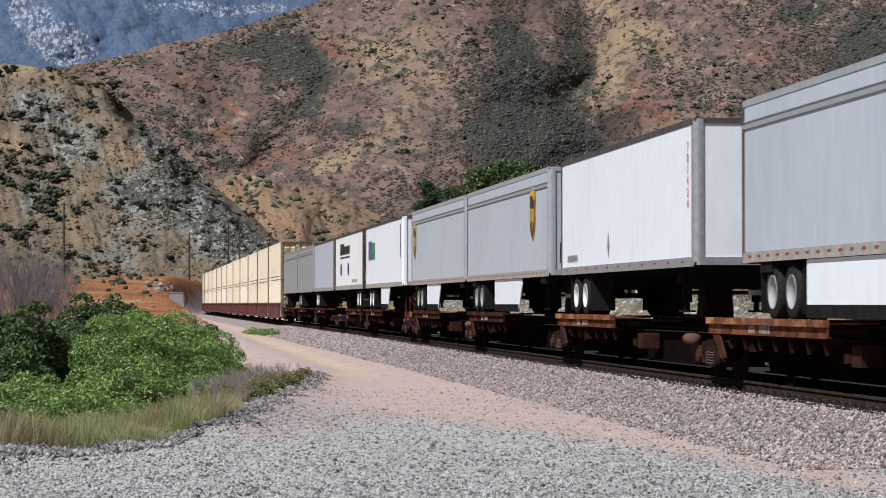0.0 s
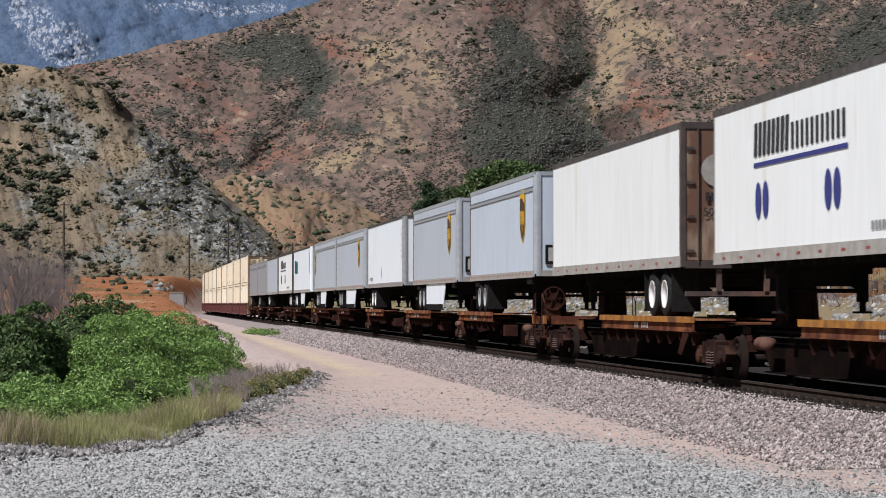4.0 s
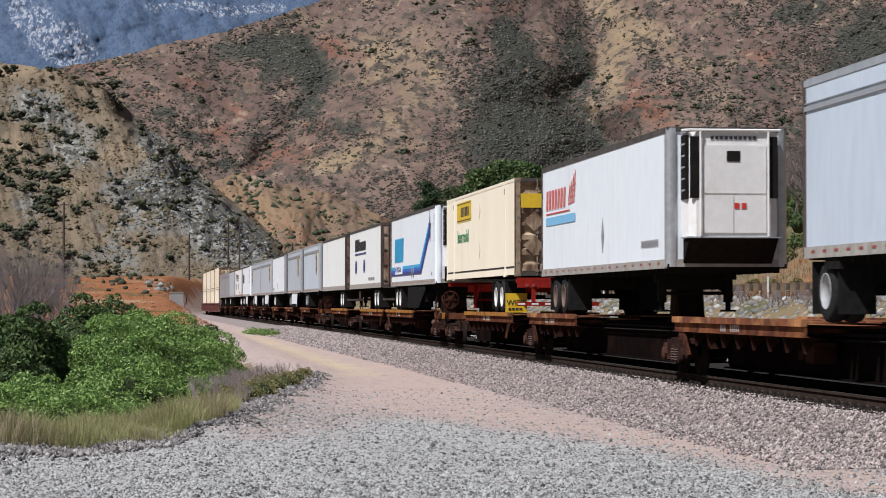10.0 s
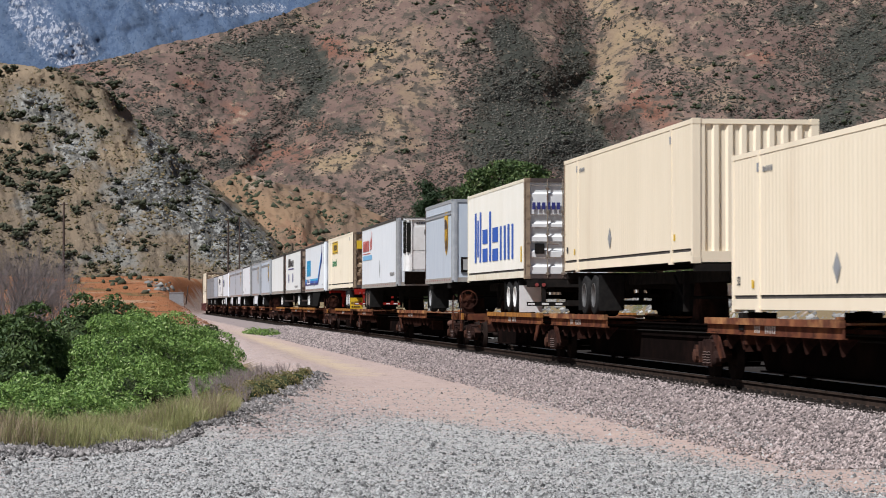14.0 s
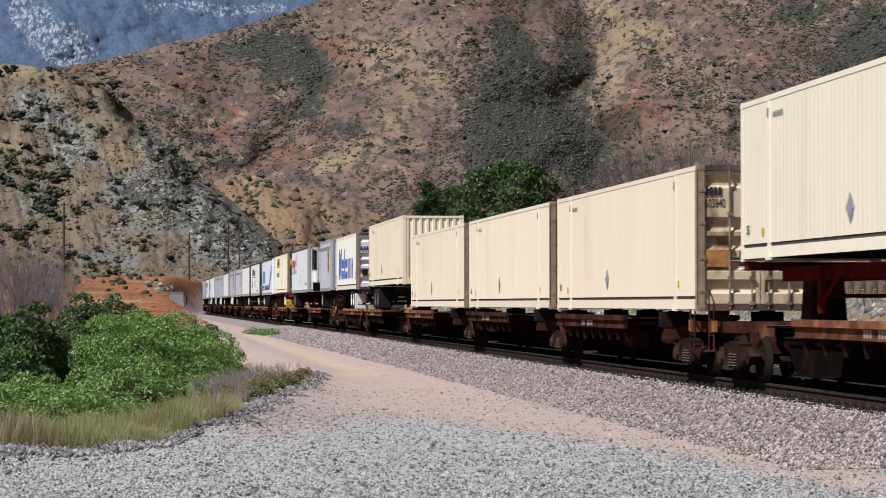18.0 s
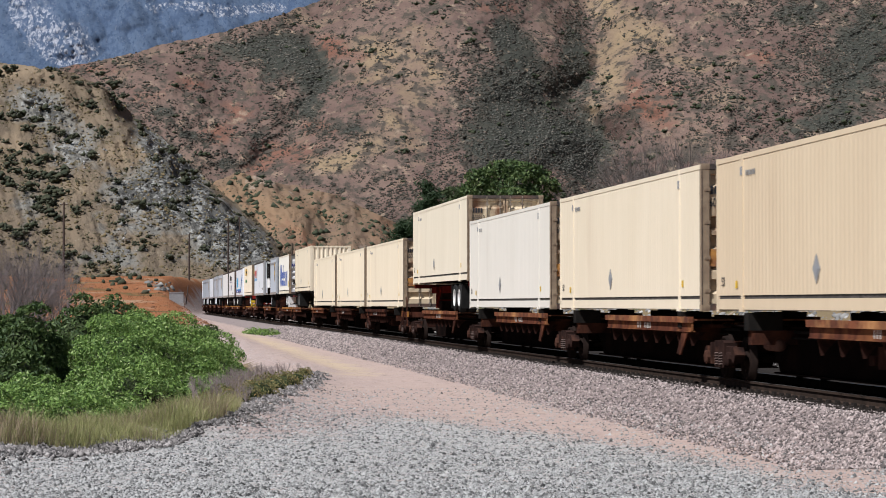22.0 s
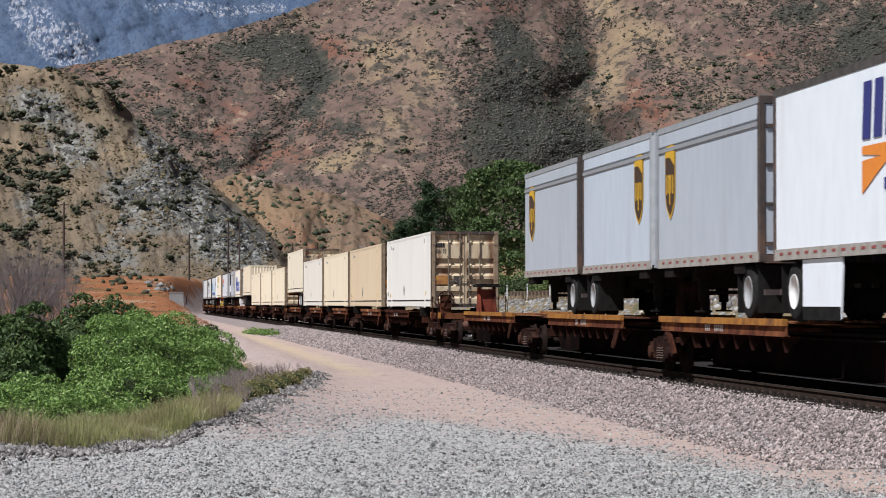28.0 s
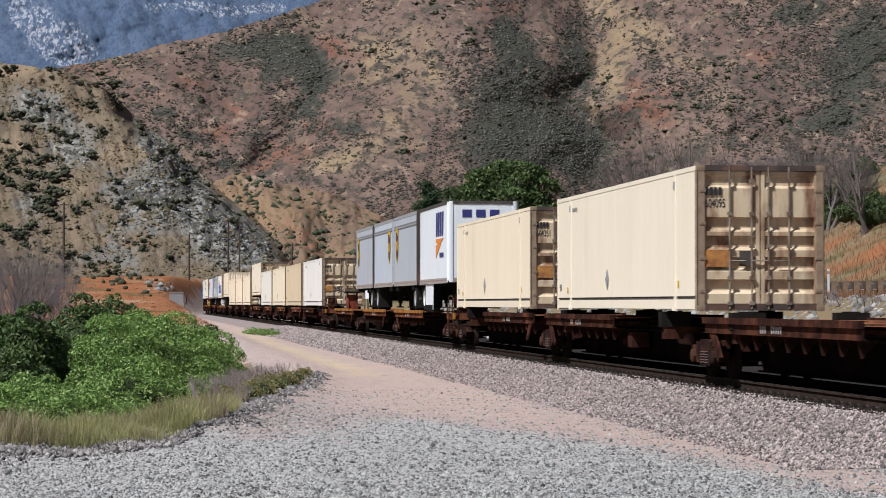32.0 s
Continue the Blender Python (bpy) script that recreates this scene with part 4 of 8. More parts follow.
# front truck, rear truck, platform stretch from the front truck, its paint, hitch from the front truck, first of its car, last of its car
UNITS = [
    (184.6, 168.2, (0.8, 8.5), "r", 13.2, True, False), (168.2, 152.8, (0.8, 8.5), "r", 12.4, False, False), (152.8, 136.5, (0.8, 8.5), "r", 13.2, False, False),
    (136.5, 119.2, (7.6, 16.2), "r", 2.0, False, False), (119.2, 102.1, (0.8, 8.5), "r", 14.0, False, True),
    (98.3, 82.3, (0.8, 8.5), "r", 13.4, True, False), (82.3, 64.9, (0.8, 8.5), "r", 14.0, False, False), (64.9, 47.6, (0.8, 8.3), "b", 13.0, False, False),
    (47.6, 31.3, (0.6, 8.6), "b", 13.0, False, False), (31.3, 15.7, (0.8, 8.6), "b", 12.6, False, True),
    (11.9, -6.0, (7.6, 17.0), "y", 2.2, True, False), (-6.0, -24.8, (7.2, 17.6), "y", 2.2, False, False), (-24.8, -42.0, (0.8, 10.8), "y", 15.0, False, True),
    (-46.2, -64.4, (5.5, 15.6), "y", 2.0, True, False), (-64.4, -83.2, (0.8, 8.0), "b", 15.0, False, False), (-83.2, -100.5, (0.8, 10.5), "b", 15.0, False, True),
    (-105.0, -121.7, (5.8, 15.8), "y", 2.0, True, False), (-121.7, -139.7, (0.8, 8.4), "b", 13.6, False, False), (-139.7, -158.6, (0.8, 9.8), "b", None, False, False),
    (-158.6, -176.2, (0.8, 9.6), "r", None, False, False), (-176.2, -191.5, (0.8, 9.8), "r", None, False, True),
    (-195.4, -213.0, (5.0, 14.6), "b", 2.2, True, False), (-213.0, -230.6, (6.6, 15.8), "b", None, False, False), (-230.6, -247.9, (7.0, 15.6), "b", None, False, False),
    (-247.9, -265.6, (7.0, 15.8), "b", None, False, False), (-265.6, -281.9, (0.8, 9.6), "r", None, False, True),
    (-286.2, -304.6, (6.6, 17.2), "y", 2.5, True, False), (-304.6, -323.0, (5.0, 15.0), "y", 16.6, False, False), (-323.0, -340.4, (0.9, 10.7), "y", 15.8, False, True),
    (-344.0, -362.1, (7.0, 16.6), "r", None, True, False), (-362.1, -380.7, (0.8, 10.0), "r", None, False, False), (-380.7, -398.4, (0.8, 11.0), "r", None, False, False),
    (-398.4, -416.0, (0.8, 11.0), "r", None, False, True)]
for row in UNITS:
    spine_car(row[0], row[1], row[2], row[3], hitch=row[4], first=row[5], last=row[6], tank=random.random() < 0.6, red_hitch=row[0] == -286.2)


# ---- wheels under trailers ----


def tyre(bm):
    ring(bm, "x", (0, 0, 0), ((-0.14, 0.30), (-0.14, 0.44), (-0.11, 0.495), (-0.05, 0.51), (0.05, 0.51), (0.11, 0.495), (0.14, 0.44), (0.14, 0.30), (-0.14, 0.30)), 28, False)


def rim(bm):
    ring(bm, "x", (0, 0, 0), ((-0.13, 0.305), (-0.15, 0.295), (-0.14, 0.28), (-0.02, 0.265), (0.04, 0.22), (0.05, 0.13), (-0.08, 0.11), (-0.09, 0.05)), 24)
    for i in range(8):
        a = i * math.pi / 4
        ring(bm, "x", (0.03, 0.175 * math.cos(a), 0.175 * math.sin(a)), ((-0.02, 0.015), (0.02, 0.015)), 6)


def axle_group(o, ys, rim_mat=None, z0=DECK, frame_mat=None):
    """Axles with dual wheels at the places ys along the trailer, and their slider frame."""
    rim_mat = rim_mat or M_RIM
    for y in ys:
        for x, turn in ((-1.10, 0.0), (-0.78, 0.0), (0.78, math.pi), (1.10, math.pi)):
            w = shared("wheel", "tyre", tyre, M_TYRE, o, (x, y, z0 + 0.51), smooth=True, turn=turn)
            if abs(x) > 1:
                r = shared("rim", "rim", rim, rim_mat, w, smooth=True)
        bm = bmesh.new()
        bar(bm, (-1.0, y, z0 + 0.51), (1.0, y, z0 + 0.51), 0.06, 8)
        part("axle", bm, M_DARK, o)
    a, b = min(ys) - 0.8, max(ys) + 0.8
    for y in (a + 0.06, b - 0.06):
        for x in (-0.94, 0.94):
            shared("mud_flap", "flap", boxes_of((-0.31, 0.31, -0.012, 0.012, 0.14, 1.0)), M_FLAP, o, (x, y, z0))
    for y in ys:
        bm = bmesh.new()
        ring(bm, "y", (-0.42, y - 0.3, z0 + 0.55), ((-0.14, 0.05), (-0.12, 0.12), (0.12, 0.12), (0.14, 0.05)), 10)
        part("brake_chamber", bm, M_DARK, o)
        for x in (-0.52, 0.52):
            shared("spring_hanger", "hanger", boxes_of((-0.06, 0.06, -0.55, 0.5, 0.44, 0.62)), M_DARK, o, (x, y, z0))
    boxpart("slider_frame", frame_mat or M_DARK, o, [(-0.62, -0.5, a, b, z0 + 0.62, z0 + 1.0), (0.5, 0.62, a, b, z0 + 0.62, z0 + 1.0), (-0.6, 0.6, a, a + 0.12, z0 + 0.66, z0 + 0.95), (-0.6, 0.6, b - 0.12, b, z0 + 0.66, z0 + 0.95)])


M_FLAP = mat("black rubber flap", (0.014, 0.014, 0.014), (0.022, 0.021, 0.02), 6, rough=0.8)
M_FLAP.node_tree.nodes["Principled BSDF"].inputs["Specular IOR Level"].default_value = 0.0

# ---- van trailers ----
TB, TT = 2.24, 5.16


def seam_wall(bm, x, y0, y1, z0, z1, pitch, depth=0.008, out=-1):
    """A side sheet of butted panels with raised seam posts."""
    n = max(1, round((y1 - y0) / pitch))
    st = (y1 - y0) / n
    prof = []
    for i in range(n):
        a = y0 + i * st
        prof += [(a, 0), (a + 0.025, -depth), (a + 0.045, -depth), (a + 0.07, 0)]
    prof.append((y1, 0))
    lo = [bm.verts.new((x + out * d, y, z0)) for y, d in prof]
    hi = [bm.verts.new((x + out * d, y, z1)) for y, d in prof]
    for i in range(len(prof) - 1):
        bm.faces.new((lo[i], lo[i + 1], hi[i + 1], hi[i]))


def reflectors(o, y0, y1, z, x=-1.318, step=0.62):
    n = int((y1 - y0) / step)
    for i in range(n):
        y = y0 + (i + 0.5) * (y1 - y0) / n
        shared("reflector", "refl_r", boxes_of((-0.003, 0.003, -0.10, 0.10, -0.022, 0.022)), P_DKRED, o, (x, y, z))


def landing_gear(o, y):
    for x in (-0.75, 0.75):
        bm = bmesh.new()
        box(bm, x - 0.09, x + 0.09, y - 0.09, y + 0.09, 1.50, TB)
        box(bm, x - 0.16, x + 0.16, y - 0.11, y + 0.11, 2.0, TB)
        box(bm, x - 0.05, x + 0.05, y - 0.05, y + 0.05, 1.32, 1.56)
        box(bm, x - 0.15, x + 0.15, y - 0.15, y + 0.15, 1.29, 1.33)
        part("landing_leg", bm, M_DARK, o)
    bm = bmesh.new()
    bar(bm, (-0.75, y, 1.7), (0.75, y, 1.7), 0.04)
    box(bm, -0.75, 0.75, y - 0.04, y + 0.04, 1.78, TB)
    box(bm, -0.55, 0.55, y + 0.2, y + 1.9, TB - 0.30, TB - 0.1)
    bar(bm, (-0.75, y, 1.65), (-0.3, y + 0.9, TB), 0.03)
    bar(bm, (0.75, y, 1.65), (0.3, y + 0.9, TB), 0.03)
    part("brace", bm, M_DARK, o)


def van_trailer(L, skin, label, nose_back=True, top=TT, bottom=TB, pitch=1.22, wheels=2, rims=None, gutter=False, rail_mat=None, refl=0.62, corner=None, doors=None, rail_h=0.16, name="trailer"):
    """A van trailer with its middle at the origin. nose_back: the nose is the end that faces back along the train."""
    o = thing(name, label, "trailer", "trailers on the train")
    h, w = L / 2, 1.3
    rail_mat = rail_mat or M_ALU
    corner = corner or M_ALU
    z0, z1 = bottom, top
    for x, out in ((-w, -1), (w, 1)):
        bm = bmesh.new()
        seam_wall(bm, x, -h + 0.18, h - 0.18, z0 + rail_h, z1 - 0.1, pitch, 0.003, out)
        part("side_wall", bm, skin, o)
        shared("bottom_rail", ("brail", L, out, z0, rail_h), boxes_of((min(x, x + out * 0.014), max(x, x + out * 0.014), -h + 0.1, h - 0.1, z0, z0 + rail_h), (x - 0.02, x + 0.02, -h + 0.1, h - 0.1, z0 - 0.03, z0 + 0.01)), rail_mat, o)
        shared("top_rail", ("trail", L, out, z1), boxes_of((min(x, x + out * 0.014), max(x, x + out * 0.014), -h + 0.1, h - 0.1, z1 - 0.11, z1)), corner if gutter else M_ROOF, o)
        if gutter:
            shared("side_moulding", ("gut", L, out, z1), boxes_of((min(x, x + out * 0.03), max(x, x + out * 0.03), -h + 0.16, h - 0.16, z1 - 0.52, z1 - 0.44), (min(x, x + out * 0.022), max(x, x + out * 0.022), -h + 0.16, h - 0.16, z1 - 0.40, z1 - 0.385)), M_GREYD, o)
    boxpart("roof", M_ROOF if not gutter else M_ALU, o, [(-w + 0.01, w - 0.01, -h + 0.02, h - 0.02, z1 - 0.03, z1 + 0.02)])
    boxpart("floor", M_DARK, o, [(-w + 0.02, w - 0.02, -h + 0.02, h - 0.02, z0 - 0.02, z0 + 0.06)])
    for k in range(int(L / 0.8) - 1):
        shared("cross_member", "xmember", boxes_of((-w + 0.05, w - 0.05, -0.04, 0.04, -0.12, -0.02)), M_DARK, o, (0, -h + 0.5 + k * 0.8, z0))
    nose = -1 if nose_back else 1
    # nose with rounded corner posts
    for x in (-1, 1):
        bm = bmesh.new()
        pts = [(x * (w + 0.005), nose * (h - 0.2)), (x * (w + 0.005), nose * (h - 0.13))] + [(x * (w - 0.13 + 0.135 * math.cos(a)), nose * (h - 0.13 + 0.13 * math.sin(a))) for a in (0.39, 0.785, 1.18)] + [(x * (w - 0.13), nose * h), (x * (w - 0.2), nose * h), (x * (w - 0.2), nose * (h - 0.2))]
        prism(bm, pts, "z", z0, z1)
        part("corner_post", bm, corner, o, smooth=False)
    bm = bmesh.new()
    ya, yb = sorted((nose * (h - 0.03), nose * (h - 0.06)))
    box(bm, -w + 0.19, w - 0.19, ya, yb, z0 + 0.1, z1 - 0.08)
    part("front_wall", bm, skin, o)
    ya, yb = sorted((nose * (h - 0.005), nose * (h - 0.05)))
    boxpart("nose_rail", M_ROOF if not gutter else corner, o, [(-w + 0.15, w - 0.15, ya, yb, z1 - 0.09, z1 + 0.01)])
    boxpart("nose_sill", rail_mat, o, [(-w + 0.15, w - 0.15, ya, yb, z0, z0 + 0.16)])
    # rear frame and doors
    e = -nose
    ya, yb = sorted((e * h, e * (h - 0.19)))
    dm = doors or skin
    boxpart("rear_frame", M_DOORFR, o, [(-w - 0.006, -w + 0.09, ya, yb, z0 - 0.02, z1 + 0.015), (w - 0.09, w + 0.006, ya, yb, z0 - 0.02, z1 + 0.015), (-w + 0.09, w - 0.09, ya, yb, z1 - 0.12, z1 + 0.015), (-w + 0.09, w - 0.09, ya, yb, z0 - 0.05, z0 + 0.10)])
    for x0, x1 in ((-w + 0.1, -0.01), (0.01, w - 0.1)):
        ya, yb = sorted((e * (h - 0.05), e * (h - 0.02)))
        d = boxpart("door", dm, o, [(x0, x1, ya, yb, z0 + 0.11, z1 - 0.13)])
        bm = bmesh.new()
        for xr in (x0 + 0.25, x1 - 0.25):
            bar(bm, (xr, e * (h + 0.015), z0 + 0.05), (xr, e * (h + 0.015), z1 - 0.1), 0.016, 6)
        for zz in (z0 + 0.3, z0 + 1.0, z0 + 1.7, z0 + 2.4):
            xh = x0 if abs(x0) > 1 else x1
            box(bm, min(xh, xh - 0.16 * math.copysign(1, xh)), max(xh, xh - 0.16 * math.copysign(1, xh)), e * h - 0.02, e * h + 0.02, zz - 0.03, zz + 0.03)
        part("lock_rod", bm, M_DOORFR, d, "dark hinge straps and locking bars")
    bm = bmesh.new()
    box(bm, -w + 0.1, w - 0.1, e * (h - 0.1) - 0.05, e * (h - 0.1) + 0.05, z0 - 0.62, z0 - 0.52)
    for x in (-0.5, 0.5):
        box(bm, x - 0.05, x + 0.05, e * (h - 0.1) - 0.05, e * (h - 0.1) + 0.05, z0 - 0.6, z0)
    part("bumper", bm, M_DOORFR, o)
    yw = e * (h - 1.9)
    axle_group(o, (yw, yw - e * 1.24) if wheels == 2 else (yw + e * 0.8,), rims)
    landing_gear(o, nose * (h - (3.0 if L > 10 else 1.9)))
    if refl:
        reflectors(o, -h + 0.3, h - 0.3, z0 + 0.08, -w - 0.017, refl)
    o["half"] = h
    return o


P_CARD = plain("weathered card", (0.38, 0.38, 0.37))
M_RIMD = mat("dark grey rim", (0.10, 0.098, 0.095), (0.05, 0.048, 0.046), 8, rough=0.6)
M_RIMG = mat("dull grey rim", (0.40, 0.41, 0.42), (0.26, 0.26, 0.26), 8, rough=0.5)
M_DOORFR = mat("dark door frame", (0.07, 0.05, 0.042), (0.04, 0.032, 0.03), 4, (0.14, 0.075, 0.05), 1.2, rough=0.75)


def shield(o, y, z, wd=0.95, ht=1.55, x=-1.312):
    """A brown and gold shield emblem."""
    def outline(k):
        a, b = wd / 2 * k, ht * k
        return [(y - a, z + b * 0.46), (y - a * 0.5, z + b * 0.50), (y, z + b * 0.515), (y + a * 0.5, z + b * 0.50), (y + a, z + b * 0.46), (y + a, z - b * 0.15), (y + a * 0.82, z - b * 0.31), (y + a * 0.45, z - b * 0.42), (y, z - b * 0.5), (y - a * 0.45, z - b * 0.42), (y - a * 0.82, z - b * 0.31), (y - a, z - b * 0.15)]
    bm = bmesh.new()
    flat(bm, outline(1.0), x)
    e = part("emblem", bm, P_GOLD, o, "brown and gold shield emblem")
    bm = bmesh.new()
    flat(bm, outline(0.9), x - 0.005)
    part("field", bm, P_BROWN, e)
    bm = bmesh.new()
    a, b = wd / 2 * 0.88, ht * 0.9
    flat(bm, [(y - a, z + b * 0.45), (y, z + b * 0.5), (y + a, z + b * 0.45), (y + a, z + b * 0.37), (y, z + b * 0.37), (y - a, z + b * 0.24)], x - 0.010)
    for dy, w2, z0, z1 in ((0.30, 0.08, -0.16, 0.10), (0.14, 0.07, -0.14, 0.10), (0.0, 0.08, -0.30, 0.10), (-0.12, 0.06, -0.14, 0.10), (-0.30, 0.10, -0.16, 0.09)):
        flat(bm, [(y + dy * wd - w2 * wd / 2, z + z0 * ht), (y + dy * wd + w2 * wd / 2, z + z0 * ht), (y + dy * wd + w2 * wd / 2, z + z1 * ht), (y + dy * wd - w2 * wd / 2, z + z1 * ht)], x - 0.010)
    part("emblem_bars", bm, P_GOLD, e)


def nose_box(o, h):
    """Small dark card holder on the nose."""
    boxpart("card_frame", M_DARK, o, [(-0.98, -0.56, -h - 0.02, -h + 0.02, TB + 0.34, TB + 0.88)])
    boxpart("card", P_CARD, o, [(-0.9, -0.64, -h - 0.026, -h, TB + 0.42, TB + 0.80)])


def side_panel(o, y0, y1, z0=1.25, z1=2.2, material=None, cut=0.0):
    bm = bmesh.new()
    prism(bm, ((y0 + cut, z0), (y1, z0), (y1, z1), (y0, z1), (y0, z1 - 0.2)), "x", -1.27, -1.24)
    sk = part("side_skirt", bm, material or M_WHITE, o, "pale side skirt panel")
    boxpart("rubber_edge", M_FLAP, sk, [(-1.275, -1.235, min(y0 + cut, y1) + 0.01, max(y0 + cut, y1) - 0.01, z0 - 0.02, z0 + 0.2)], "dark rubber lower edge")


def bars_print(o, name, material, y0, y1, z0, z1, n, slant=0.0, gap=0.35, x=-1.313, label=""):
    """A row of plain upright bars in place of a lettered mark; y runs back along the train."""
    bm = bmesh.new()
    st = (y0 - y1) / n
    for i in range(n):
        a = y0 - i * st
        b = a - st * (1 - gap)
        flat(bm, [(a, z0), (b, z0), (b - slant, z1), (a - slant, z1)], x)
        if z1 - z0 > 0.4 and i < n - 1:
            part(name, bm, material, o, label)
            bm = bmesh.new()
    part(name, bm, material, o, label)


def diamond(o, y, z, a=0.23, b=0.25, x=-1.345):
    bm = bmesh.new()
    flat(bm, [(y - a, z), (y, z + b), (y + a, z), (y, z - b)], x)
    e = part("placard", bm, P_GREYP, o, "grey diamond placard")
    bm = bmesh.new()
    flat(bm, [(y - a * 0.6, z), (y, z + b * 0.6), (y + a * 0.6, z), (y, z - b * 0.6)], x - 0.005)
    part("placard_face", bm, M_GREYD, e)

# ---- containers ----


def corrugated(bm, x, y0, y1, z0, z1, pitch=0.24, depth=0.0065, out=-1, axis="y"):
    n = max(2, round((y1 - y0) / pitch))
    st = (y1 - y0) / n
    prof = []
    for i in range(n):
        a = y0 + i * st
        prof += [(a, 0.0), (a + st * 0.34, 0.0), (a + st * 0.5, -depth), (a + st * 0.84, -depth)]
    prof.append((y1, 0.0))
    if axis == "y":
        lo = [bm.verts.new((x + out * d, y, z0)) for y, d in prof]
        hi = [bm.verts.new((x + out * d, y, z1)) for y, d in prof]
    else:
        lo = [bm.verts.new((y, x + out * d, z0)) for y, d in prof]
        hi = [bm.verts.new((y, x + out * d, z1)) for y, d in prof]
    for i in range(len(prof) - 1):
        bm.faces.new((lo[i], lo[i + 1], hi[i + 1], hi[i]))


def door_leaf(bm, x0, x1, y, z0, z1, e):
    """One door leaf with three pressed horizontal ribs, facing e along y."""
    hgt = z1 - z0
    zs = [(z0, 0.0)]
    for c in (0.13, 0.30, 0.46, 0.60):
        c0 = z0 + hgt * c
        zs += [(c0 - 0.15, 0.0), (c0 - 0.08, 0.08), (c0 + 0.12, 0.08), (c0 + 0.14, 0.0)]
    zs += [(z1 - 0.34, 0.0), (z1 - 0.28, 0.06), (z1 - 0.10, 0.06), (z1 - 0.07, 0.0), (z1, 0.0)]
    a = [bm.verts.new((x0 + 0.06, y + e * (0.02 - d), z)) for z, d in zs]
    b = [bm.verts.new((x1 - 0.06, y + e * (0.02 - d), z)) for z, d in zs]
    for i in range(len(zs) - 1):
        bm.faces.new((a[i], b[i], b[i + 1], a[i + 1]))
    box(bm, x0, x0 + 0.075, min(y - e * 0.05, y + e * 0.026), max(y - e * 0.05, y + e * 0.026), z0, z1)
    box(bm, x1 - 0.075, x1, min(y - e * 0.05, y + e * 0.026), max(y - e * 0.05, y + e * 0.026), z0, z1)


